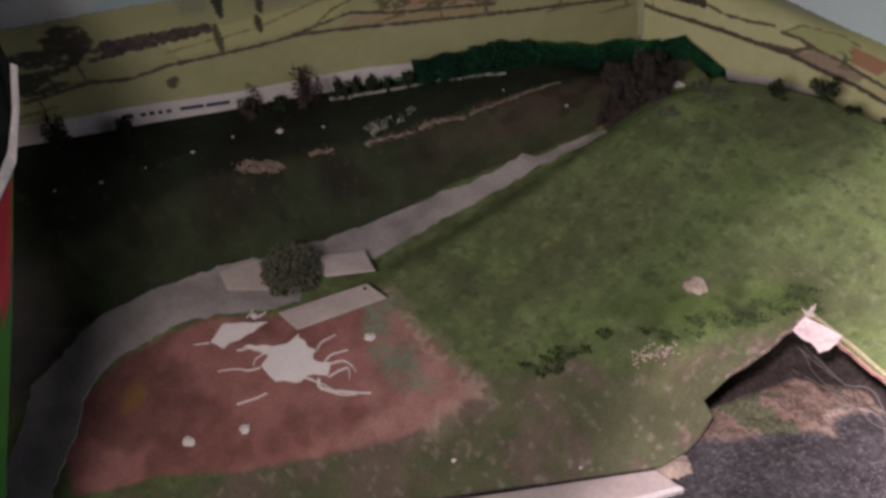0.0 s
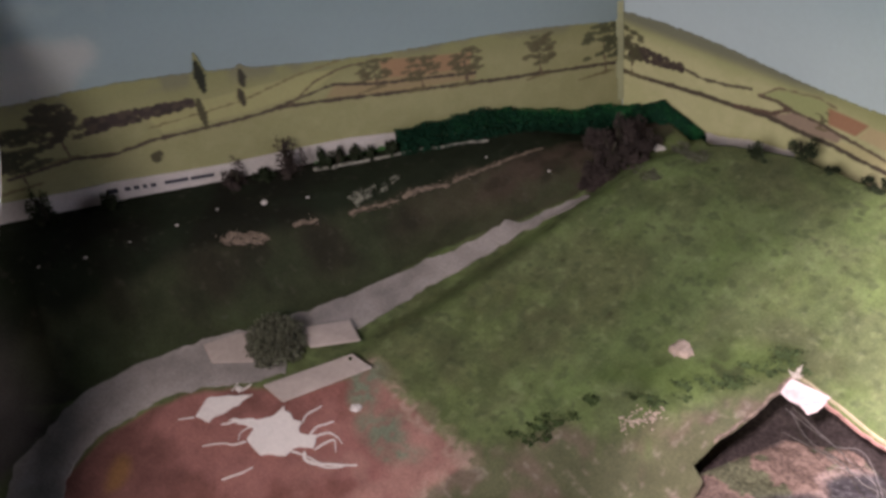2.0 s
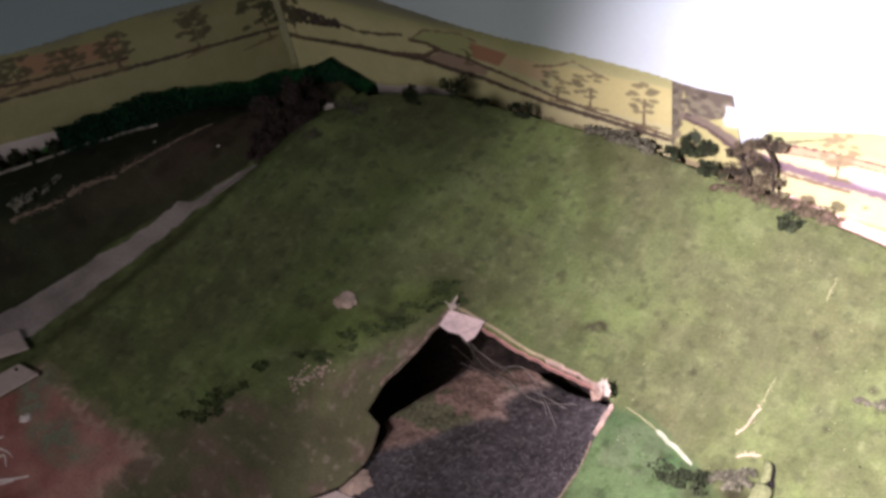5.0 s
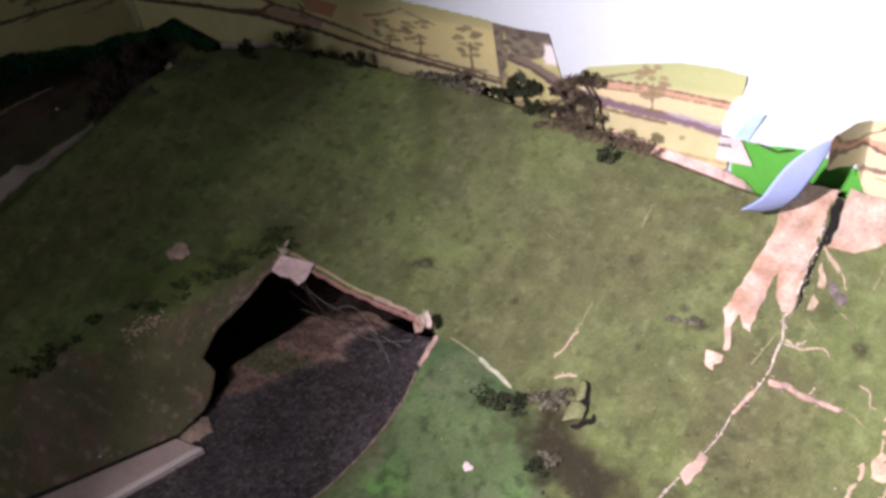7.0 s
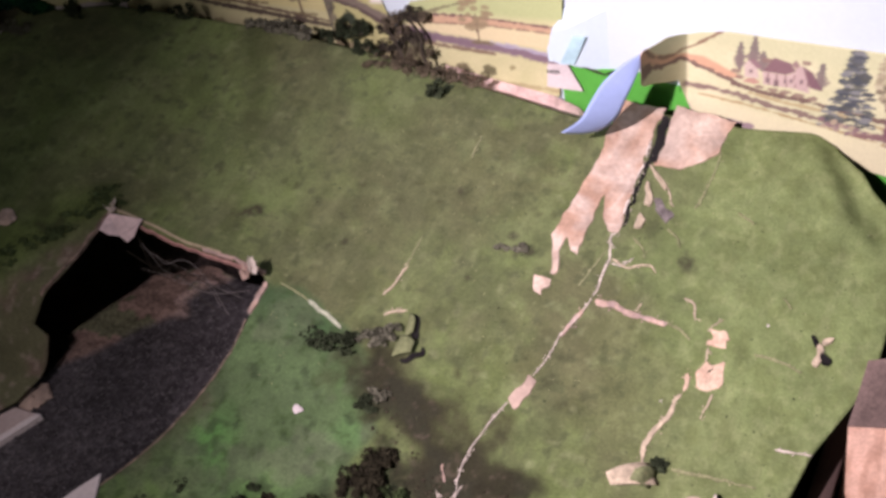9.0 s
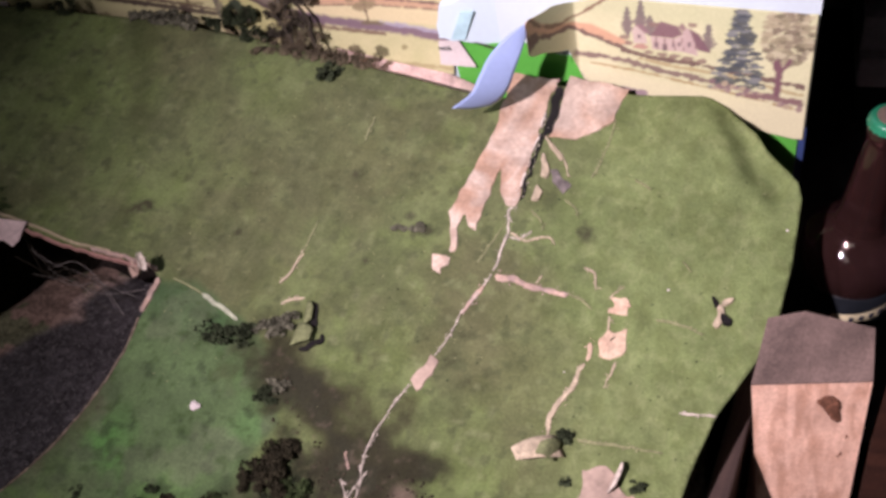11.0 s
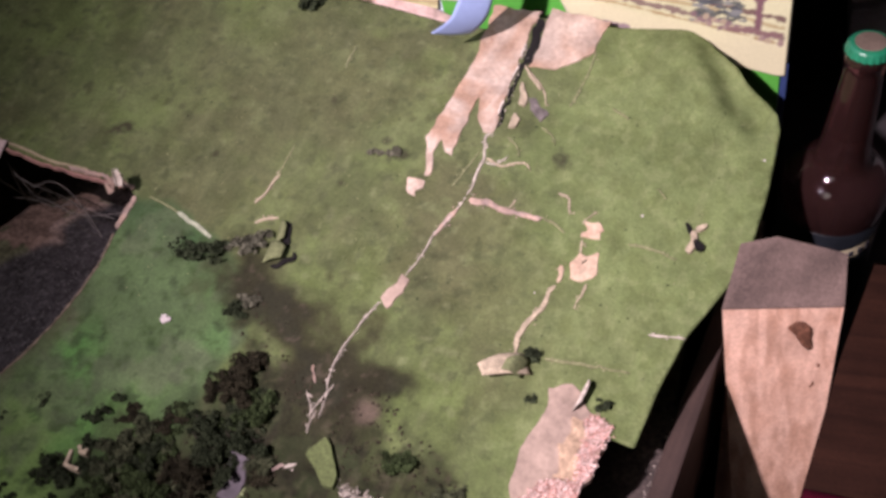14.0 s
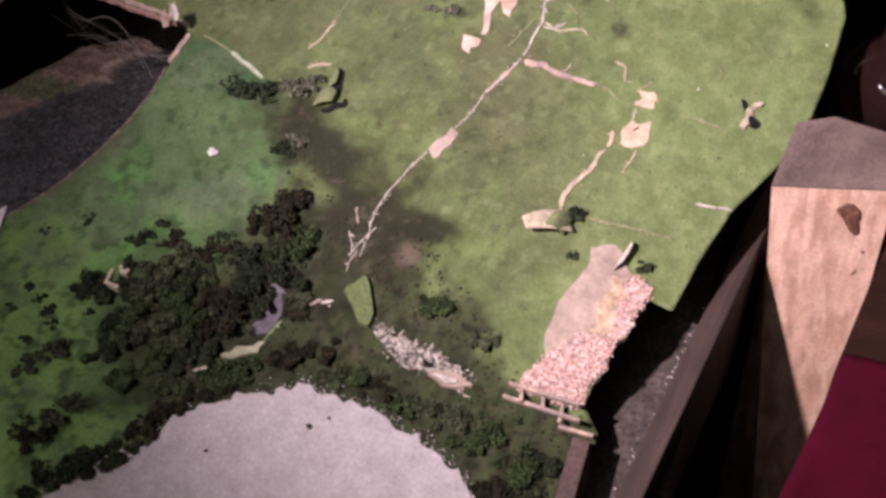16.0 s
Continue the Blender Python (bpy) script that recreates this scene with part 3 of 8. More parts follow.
Z = Z + 0.0016 * ramp(0.37, 0.42, X) * (fbm(X, Y, 0.012, 3, 5) - 0.5)
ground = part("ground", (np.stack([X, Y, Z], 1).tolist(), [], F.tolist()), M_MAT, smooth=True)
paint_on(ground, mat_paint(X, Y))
sol = ground.modifiers.new("thickness", "SOLIDIFY")
sol.thickness, sol.offset = 0.002, -1
tagged(ground, "worn green flocked scenery mat with torn and bare places", "ground", kind="structure")

# ---------------- road under the mat ----------------
VOID = [(-0.046, -0.100), (-0.0405, -0.092), (-0.037, -0.0735), (-0.0446, -0.063), (-0.033, -0.042), (-0.021, -0.020), (-0.006, 0.0065), (0.016, 0.011), (0.030, 0.020), (0.052, 0.0205), (0.078, 0.0145), (0.100, 0.014), (0.130, 0.012), (0.160, 0.020), (0.160, 0.140), (-0.320, 0.140), (-0.320, -0.050)]
EARTH = [(-0.054, -0.104), (-0.046, -0.060), (-0.020, -0.018), (0.0, 0.012), (0.050, 0.024), (0.062, 0.018), (0.045, 0.004), (0.036, -0.012), (0.042, -0.026), (0.020, -0.037), (-0.003, -0.061), (-0.033, -0.083)]


def road_paint(x, y):
    n1, n2 = fbm(x, y, 0.03, 4, 2), fbm(x, y, 0.004, 2, 5)
    rgb = np.empty((len(x), 3))
    rgb[:] = (0.046, 0.041, 0.044)
    rgb[:] += ((n2 - 0.5) * 0.05)[:, None] * np.array((1, 0.9, 1))
    rgb[:] = np.where((fbm(x, y, 0.0025, 2, 7) > 0.68)[:, None], (0.085, 0.078, 0.080), rgb)
    earth = zone(EARTH, x, y, 0.004, 0.012)[:, None]
    soil = np.array((0.20, 0.135, 0.110)) * (0.6 + 0.8 * n1[:, None])
    soil = np.where((fbm(x, y, 0.02, 3, 6) > 0.54)[:, None], np.array((0.105, 0.105, 0.062)), soil)
    rim, _, _ = nearest([(0.062, 0.014), (0.043, 0.003), (0.035, -0.012), (0.040, -0.026)], x, y, closed=False)
    soil = soil + (np.array((0.34, 0.25, 0.22)) - soil) * ((1 - ramp(0.001, 0.007, rim + 0.008 * (n2 - 0.5))) * 0.8)[:, None]
    rgb[:] = rgb * (1 - earth) + soil * earth
    return rgb


X, Y, F = lattice(-0.30, 0.152, -0.42, 0.12, 0.002, lambda a, b: (b > 1.2 * a - 0.30) & ~inside(VOID, a, b), (VOID,))
road = part("road", (np.stack([X, Y, ROAD_Z + 0.002 * (fbm(X, Y, 0.012, 3, 1) - 0.5) + zone(EARTH, X, Y, 0.006, 0.01) * (0.004 + 0.010 * (fbm(X, Y, 0.016, 3, 4) - 0.5))], 1).tolist(), [], F.tolist()), M_ROAD, smooth=True)
paint_on(road, road_paint(X, Y))
tagged(road, "sunken dark grey ballast roadbed under the torn mat", "road", kind="structure")


def grains(count, spot_at, size, seed):
    """Loose grains as small uneven octahedra. Points and faces."""
    rnd = np.random.RandomState(seed)
    corner = np.array([(1, 0, 0), (0, 1, 0), (-1, 0, 0), (0, -1, 0), (0, 0, 1), (0, 0, -1)], float)
    tri = [(0, 1, 4), (1, 2, 4), (2, 3, 4), (3, 0, 4), (1, 0, 5), (2, 1, 5), (3, 2, 5), (0, 3, 5)]
    verts, faces = [], []
    while len(verts) < 6 * count:
        p = spot_at(rnd)
        if p is None:
            continue
        a = rnd.uniform(0, math.pi)
        turn = np.array([[math.cos(a), -math.sin(a), 0], [math.sin(a), math.cos(a), 0], [0, 0, 1]])
        q = corner * rnd.uniform(0.55, 1.3, (6, 1)) * rnd.uniform(size[0], size[1]) * (1, 1, 0.7)
        n = len(verts)
        verts += [tuple(v) for v in q @ turn.T + np.array(p)]
        faces += [tuple(n + k for k in f) for f in tri]
    return verts, [], faces


def on_road(rnd):
    x, y = rnd.uniform(-0.20, 0.13), rnd.uniform(-0.33, 0.01)
    if y < 1.2 * x - 0.22 or not inside(HOLE, np.array(x), np.array(y)) or inside(EARTH, np.array(x), np.array(y)) or inside(VOID, np.array(x), np.array(y)):
        return None
    side = (0.125 - x) * 0.80 + (y + 0.06) * 0.45
    if rnd.rand() > (0.9 if 0.015 < side < 0.05 else 0.35):
        return None
    return x, y, ROAD_Z + 0.0012


M_GRAIN = material("ballast_grains", (0.080, 0.072, 0.075), 0.9, 0.4, 0.002, 0.4, vary=0.45, broad=0.004)
ballast = part("ballast", grains(2600, on_road, (0.0005, 0.0013), 12), M_GRAIN)
tagged(ballast, "loose grey ballast grains scattered over the sunken roadbed", "ballast", kind="stuff")

# ---------------- walls: sky boards and landscape prints ----------------
CORNER, LEFT_DIR = Vector((-0.287, 0.230)), Vector((-0.5225, -0.8526))


def on_left(s, off=0.0):
    n = Vector((0.8526, -0.5225))
    return CORNER + s * LEFT_DIR + off * n


def on_right(x, off=0.0):
    return Vector((x, 0.2194 - 0.037 * x - off))


def left_horizon(s):
    return 0.111 + 0.15 * s


def right_horizon(x):
    return 0.0867 - 0.09 * x


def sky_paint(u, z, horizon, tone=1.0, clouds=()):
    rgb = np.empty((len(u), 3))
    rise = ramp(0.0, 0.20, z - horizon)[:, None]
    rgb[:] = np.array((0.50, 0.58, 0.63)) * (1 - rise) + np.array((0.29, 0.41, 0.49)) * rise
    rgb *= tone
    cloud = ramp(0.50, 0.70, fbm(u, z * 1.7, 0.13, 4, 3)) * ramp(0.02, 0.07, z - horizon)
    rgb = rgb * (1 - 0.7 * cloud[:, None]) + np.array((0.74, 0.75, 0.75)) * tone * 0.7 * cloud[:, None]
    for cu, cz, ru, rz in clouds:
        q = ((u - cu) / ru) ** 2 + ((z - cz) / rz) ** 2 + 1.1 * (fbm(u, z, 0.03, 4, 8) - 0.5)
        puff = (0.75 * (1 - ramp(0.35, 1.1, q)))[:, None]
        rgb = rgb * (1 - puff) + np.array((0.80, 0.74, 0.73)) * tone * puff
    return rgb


def wall_sheet(name, place, u0, u1, z0, z1, step, off, keep, colours, mat, thick=0.0012, outlines=()):
    """A thin upright sheet; place(u, off) gives its foot."""
    U, V, F = lattice(u0, u1, z0, z1, step, keep, outlines)
    p0, du = place(0.0, off), place(1.0, off) - place(0.0, off)
    pts = np.stack([p0.x + U * du.x, p0.y + U * du.y, V], 1)
    ob = part(name, (pts.tolist(), [], F.tolist()), mat)
    if colours is not None:
        paint_on(ob, colours(U, V))
    so = ob.modifiers.new("thickness", "SOLIDIFY")
    so.thickness, so.offset = thick, 0
    return ob


class Print:
    """Paints fields, hedges and trees on a sheet of paper; u along it, v up."""

    def __init__(self, u, v, base):
        self.u, self.v = u, v
        self.n1, self.n2, self.n3 = fbm(u, v, 0.03, 4, 1), fbm(u, v, 0.008, 3, 4), fbm(u, v, 0.0035, 3, 6)
        self.rgb = np.empty((len(u), 3))
        self.rgb[:] = base
        self.put(ramp(0.40, 0.65, self.n1) * 0.35, np.array(base) * (0.80, 0.84, 0.75))
        self.put(ramp(0.50, 0.70, self.n2) * 0.25, np.array(base) * (1.15, 1.12, 1.2))

    def put(self, mask, colour):
        self.rgb[:] = self.rgb * (1 - mask[:, None]) + np.asarray(colour) * mask[:, None]

    def line(self, path, width, colour, rag=0.0025, strong=1.0):
        d, _, _ = nearest(path, self.u, self.v, closed=False)
        self.put(strong * (1 - ramp(width * 0.35, width * 0.75, d + rag * (self.n3 - 0.5) + 0.4 * width * (self.n2 - 0.5))), colour)

    def field(self, poly, colour, strong=0.9):
        self.put(zone(poly, self.u, self.v, 0.0012, 0.002) * strong, colour)

    def blob(self, cu, cv, ru, rv, colour, rag=0.9, strong=1.0):
        q = ((self.u - cu) / ru) ** 2 + ((self.v - cv) / rv) ** 2 + rag * (self.n3 - 0.5) * 2
        self.put(strong * (1 - ramp(0.6, 1.15, q)), colour)

    def tree(self, cu, foot, tall, spread, colour, pads=12, seed=1):
        """A spreading tree of flat leaf pads on a thin trunk."""
        rnd = random.Random(seed)
        self.line([(cu, foot), (cu + 0.1 * spread, foot + 0.6 * tall)], 0.0016, (0.14, 0.10, 0.07))
        for k in range(pads):
            h = 0.30 + 0.68 * k / pads
            reach = spread * math.sin(math.pi * (0.18 + 0.78 * (1 - h)))
            self.blob(cu + rnd.uniform(-1, 1) * reach, foot + tall * h, spread * rnd.uniform(0.28, 0.42), tall * 0.055, colour, 1.0, 0.85)
        self.blob(cu + 0.3 * spread, foot, spread * 0.9, 0.0020, (0.16, 0.13, 0.07), 1.0, 0.8)

    def poplar(self, cu, foot, top, half, colour):
        for k in range(7):
            f = k / 6
            self.blob(cu, foot + (top - foot) * f, half * (0.55 + 0.6 * math.sin(math.pi * f)), (top - foot) * 0.12, colour, 0.6)


DARK = (0.085, 0.065, 0.050)


def left_paint(s, z):
    # Base set below right_paint's for one print: the dim side is in the colour.
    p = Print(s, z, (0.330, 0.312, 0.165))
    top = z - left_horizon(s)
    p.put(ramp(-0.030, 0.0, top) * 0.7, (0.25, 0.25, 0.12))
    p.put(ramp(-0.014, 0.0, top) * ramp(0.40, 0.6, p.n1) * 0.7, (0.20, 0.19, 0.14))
    p.field([(0.236, 0.139), (0.208, 0.132), (0.150, 0.120), (0.155, 0.105), (0.209, 0.113), (0.235, 0.121)], (0.36, 0.21, 0.13))
    p.field([(0.44, 0.150), (0.36, 0.148), (0.30, 0.146), (0.268, 0.141), (0.30, 0.128), (0.36, 0.126), (0.43, 0.130)], (0.42, 0.39, 0.19), 0.6)
    p.field([(0.28, 0.127), (0.235, 0.120), (0.15, 0.103), (0.15, 0.092), (0.21, 0.100), (0.29, 0.117)], (0.33, 0.24, 0.14), 0.8)
    p.line([(0.56, 0.128), (0.504, 0.130), (0.474, 0.123), (0.442, 0.126), (0.403, 0.123), (0.360, 0.121), (0.328, 0.121), (0.297, 0.116), (0.266, 0.110), (0.211, 0.099), (0.12, 0.082), (0.0, 0.062)], 0.0032, DARK)
    p.line([(0.341, 0.121), (0.309, 0.125), (0.280, 0.128), (0.239, 0.116), (0.15, 0.098)], 0.0026, DARK)
    p.line([(0.322, 0.120), (0.294, 0.137), (0.268, 0.142), (0.236, 0.139)], 0.0018, (0.14, 0.11, 0.07))
    p.line([(0.44, 0.138), (0.36, 0.138), (0.31, 0.147), (0.26, 0.150)], 0.0014, (0.20, 0.17, 0.09))
    rnd = random.Random(31)
    for k in range(150):
        f = rnd.random()
        p.blob(0.488 - 0.088 * f, 0.1555 - 0.006 * f + rnd.uniform(-0.8, 0.8) * (0.0080 - 0.004 * f), 0.0036, 0.0028, ((0.062, 0.046, 0.044), (0.085, 0.066, 0.055), (0.050, 0.040, 0.036))[k % 3], 0.6)
    p.blob(0.501, 0.168, 0.010, 0.011, (0.080, 0.066, 0.052), 0.9)
    p.tree(0.508, 0.132, 0.054, 0.020, (0.060, 0.052, 0.040), 44, 2)
    p.tree(0.548, 0.116, 0.056, 0.026, (0.050, 0.050, 0.034), 50, 3)
    for cu, foot, top, half, colour in ((0.3870, 0.158, 0.184, 0.0046, (0.030, 0.032, 0.024)), (0.3945, 0.124, 0.150, 0.0036, (0.085, 0.078, 0.045)), (0.3545, 0.152, 0.1665, 0.0038, (0.050, 0.046, 0.034)), (0.3590, 0.134, 0.149, 0.0036, (0.060, 0.052, 0.036))):
        p.poplar(cu, foot, top, half, colour)
    p.blob(0.442, 0.109, 0.006, 0.006, (0.090, 0.082, 0.050))
    for cu, foot, tall, sd in ((0.241, 0.112, 0.030, 4), (0.200, 0.098, 0.034, 5), (0.158, 0.090, 0.036, 6), (0.085, 0.074, 0.044, 7)):
        p.tree(cu, foot, tall, 0.015, (0.115, 0.100, 0.058), 30, sd)
    p.tree(0.018, 0.056, 0.054, 0.022, (0.075, 0.078, 0.045), 26, 8)
    return p.rgb


def right_paint(x, z):
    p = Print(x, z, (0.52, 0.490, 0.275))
    top = z - right_horizon(x)
    p.put(ramp(-0.028, 0.0, top) * 0.75, (0.27, 0.28, 0.13))
    p.put(ramp(-0.012, 0.0, top) * (1 - ramp(-0.12, -0.06, x)) * 0.8, (0.17, 0.17, 0.14))
    p.field([(-0.128, 0.084), (-0.092, 0.086), (-0.078, 0.080), (-0.078, 0.064), (-0.111, 0.066), (-0.144, 0.071)], (0.34, 0.36, 0.17))
    p.field([(-0.082, 0.079), (-0.046, 0.074), (-0.056, 0.060), (-0.080, 0.063)], (0.36, 0.17, 0.11))
    p.field([(-0.046, 0.073), (-0.005, 0.068), (-0.015, 0.052), (-0.054, 0.059)], (0.52, 0.40, 0.24))
    p.field([(-0.132, 0.054), (-0.111, 0.064), (-0.066, 0.057), (-0.070, 0.047), (-0.106, 0.048)], (0.30, 0.21, 0.17))
    p.field([(-0.066, 0.050), (-0.041, 0.050), (-0.010, 0.039), (0.002, 0.030), (-0.038, 0.037), (-0.077, 0.043)], (0.52, 0.46, 0.25))
    p.field([(0.0, 0.072), (0.098, 0.068), (0.098, 0.030), (0.030, 0.034), (-0.010, 0.042)], (0.52, 0.47, 0.22), 0.7)
    p.line([(-0.29, 0.053), (-0.269, 0.051), (-0.230, 0.052), (-0.193, 0.053), (-0.164, 0.052), (-0.136, 0.052), (-0.106, 0.047), (-0.073, 0.043), (-0.041, 0.036), (-0.010, 0.030), (0.020, 0.026), (0.046, 0.023), (0.098, 0.016)], 0.0046, DARK)
    p.line([(-0.166, 0.053), (-0.130, 0.057), (-0.118, 0.064)], 0.0036, (0.13, 0.085, 0.065))
    p.line([(-0.144, 0.071), (-0.127, 0.070), (-0.111, 0.065), (-0.088, 0.062), (-0.069, 0.056), (-0.041, 0.049), (-0.010, 0.039), (0.029, 0.031), (0.098, 0.020)], 0.0030, (0.12, 0.085, 0.065))
    p.line([(-0.144, 0.071), (-0.128, 0.084), (-0.092, 0.086), (-0.076, 0.081)], 0.0014, (0.20, 0.15, 0.10))
    p.line([(-0.222, 0.075), (-0.201, 0.070), (-0.175, 0.071), (-0.153, 0.075)], 0.0030, (0.12, 0.10, 0.07))
    p.line([(-0.024, 0.066), (-0.003, 0.070), (0.014, 0.078), (0.045, 0.066)], 0.0016, (0.22, 0.18, 0.11))
    rnd = random.Random(32)
    for k in range(110):
        f = rnd.random()
        p.blob(-0.281 + 0.060 * f, 0.0775 - 0.004 * f + rnd.uniform(-0.0065, 0.0075) * (1 - 0.5 * f), 0.0032, 0.0028, ((0.062, 0.046, 0.042), (0.085, 0.066, 0.052))[k % 2], 0.9)
    p.tree(-0.276, 0.052, 0.050, 0.014, (0.085, 0.080, 0.046), 26, 9)
    p.tree(-0.087, 0.056, 0.020, 0.007, (0.12, 0.11, 0.06), 8, 10)
    for cu, foot, tall, sd in ((-0.003, 0.034, 0.032, 11), (0.027, 0.034, 0.036, 12), (0.074, 0.026, 0.044, 13)):
        p.tree(cu, foot, tall, 0.013, (0.19, 0.17, 0.10), 15, sd)
    for k in range(6):
        p.blob(-0.04 + 0.028 * k, 0.014 - 0.002 * k, 0.006, 0.003, (0.22, 0.19, 0.10), 1.0, 0.8)
    return p.rgb


def skyline(u):
    return 0.004 * np.sin(9.0 * u + 1.0) + 0.003 * np.sin(23.0 * u) + 0.0014 * (vnoise(u, u * 0, 0.004, 2) - 0.5)


# Same sky paper as the right board, darkened by 0.60 for dimmer light.
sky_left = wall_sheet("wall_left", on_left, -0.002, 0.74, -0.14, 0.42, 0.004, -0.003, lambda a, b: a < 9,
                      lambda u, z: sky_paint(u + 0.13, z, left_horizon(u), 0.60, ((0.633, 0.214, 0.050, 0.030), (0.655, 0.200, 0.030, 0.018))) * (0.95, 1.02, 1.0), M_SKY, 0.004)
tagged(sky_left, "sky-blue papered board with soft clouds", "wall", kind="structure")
sky_right = wall_sheet("wall_right", on_right, -0.289, 0.556, -0.17, 0.42, 0.004, -0.003, lambda a, b: a < 9,
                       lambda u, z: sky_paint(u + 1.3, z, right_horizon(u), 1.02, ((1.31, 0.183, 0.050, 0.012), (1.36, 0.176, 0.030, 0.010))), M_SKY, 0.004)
tagged(sky_right, "pale sky-blue papered board behind the landscape", "wall", kind="structure")


def left_u(s):
    return (0.490 - s) / 1.17 + 0.012


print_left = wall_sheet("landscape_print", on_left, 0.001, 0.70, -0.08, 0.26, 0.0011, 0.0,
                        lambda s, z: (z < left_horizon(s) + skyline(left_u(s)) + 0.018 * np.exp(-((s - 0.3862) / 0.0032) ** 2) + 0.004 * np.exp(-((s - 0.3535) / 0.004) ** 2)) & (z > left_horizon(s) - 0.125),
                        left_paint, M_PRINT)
tagged(print_left, "printed paper strip of hedged fields and trees on the wall", "backdrop print", group="landscape prints")
print_right = wall_sheet("landscape_print", on_right, -0.286, 0.098, -0.08, 0.20, 0.0011, 0.0,
                         lambda x, z: (z < right_horizon(x) + skyline(x + 0.287)) & (z > right_horizon(x) - 0.140),
                         right_paint, M_PRINT)
tagged(print_right, "printed paper strip of yellow-green fields on the wall", "backdrop print", group="landscape prints")

join = wall_sheet("join_strip", on_left, 0.0, 0.0075, 0.020, 0.128, 0.0015, 0.0022, lambda a, b: a < 0.0065 + 0.001 * np.sin(140 * b), None, material("pale_join", (0.44, 0.44, 0.28), 0.6, 0.08, 0.003, 0.1, vary=0.15), 0.0008)
tagged(join, "pale overlapping paper edge in the corner of the prints", "paper strip")

# ---------------- room beyond ----------------
bm = bmesh.new()
box(bm, (-1.7, -1.7, -0.76), (1.7, 1.7, -0.726))
tagged(part("floor", bm, M_BLACK), "dark floor far below the layout", "floor", kind="structure")
M_ROOM = material("dim_room_wall", (0.10, 0.09, 0.09), 0.9, 0.1, 0.02, 0.1)
for name, lo, hi in (("wall_north", (-1.7, 1.7, -0.726), (1.7, 1.74, 1.6)), ("wall_south", (-1.7, -1.74, -0.726), (1.7, -1.7, 1.6)),
                     ("wall_east", (1.7, -1.7, -0.726), (1.74, 1.7, 1.6)), ("wall_west", (-1.74, -1.7, -0.726), (-1.7, 1.7, 1.6)), ("ceiling", (-1.74, -1.74, 1.6), (1.74, 1.74, 1.64))):
    bm = bmesh.new()
    box(bm, lo, hi)
    tagged(part(name, bm, M_ROOM), "dim bare room surface", "ceiling" if name == "ceiling" else "wall", kind="structure")

# ---------------- right wall: torn prints, green card, curled flap ----------------
def thicket_paint(x, z):
    p = Print(x, z, (0.42, 0.40, 0.19))
    p.field([(0.106, 0.080), (0.15, 0.080), (0.147, 0.052), (0.130, 0.046), (0.112, 0.050)], (0.10, 0.085, 0.075), 0.95)
    for k in range(9):
        p.blob(0.108 + 0.0048 * k, 0.052 + 0.010 * ((k * 5) % 3) / 2, 0.004, 0.003, (0.20, 0.19, 0.13), 1.2, 0.7)
    p.field([(0.094, 0.08), (0.108, 0.08), (0.106, 0.045), (0.100, 0.010), (0.094, 0.0)], (0.11, 0.10, 0.085), 0.9)
    p.line([(0.108, 0.046), (0.124, 0.042), (0.136, 0.036), (0.152, 0.026)], 0.0085, (0.17, 0.14, 0.115))
    p.line([(0.110, 0.042), (0.128, 0.036), (0.150, 0.021)], 0.0030, (0.09, 0.065, 0.06))
    rnd = random.Random(8)
    for k in range(60):
        p.blob(rnd.uniform(0.096, 0.150), rnd.uniform(0.046, 0.078), 0.0030, 0.0022, ((0.075, 0.065, 0.055), (0.19, 0.17, 0.13), (0.13, 0.11, 0.09))[k % 3], 1.0, 0.8)
    for k in range(26):
        p.blob(rnd.uniform(0.094, 0.106), rnd.uniform(0.0, 0.05), 0.0026, 0.0030, ((0.085, 0.075, 0.06), (0.20, 0.18, 0.12))[k % 2], 1.0, 0.8)
    p.blob(0.118, 0.026, 0.0055, 0.008, (0.040, 0.050, 0.032), 0.8)
    p.blob(0.110, 0.022, 0.0040, 0.004, (0.040, 0.050, 0.032), 0.8)
    p.line([(0.095, 0.0), (0.125, -0.004), (0.155, -0.006)], 0.006, (0.24, 0.20, 0.12))
    p.put(ramp(0.139, 0.143, x + 0.006 * (p.n3 - 0.5)) * ramp(0.040, 0.046, z) * (1 - ramp(0.060, 0.064, z)), (0.70, 0.68, 0.66))
    return p.rgb


THICKET = [(0.0985, 0.076), (0.12, 0.073), (0.146, 0.072), (0.150, 0.050), (0.156, 0.020), (0.155, -0.03), (0.0985, -0.02)]
ob = wall_sheet("thicket_print", on_right, 0.095, 0.16, -0.04, 0.08, 0.0012, 0.001, lambda a, b: inside(THICKET, a, b), thicket_paint, M_PRINT, outlines=(THICKET,))
tagged(ob, "printed paper scrap of dark thicket with a torn white edge", "backdrop print", group="landscape prints")


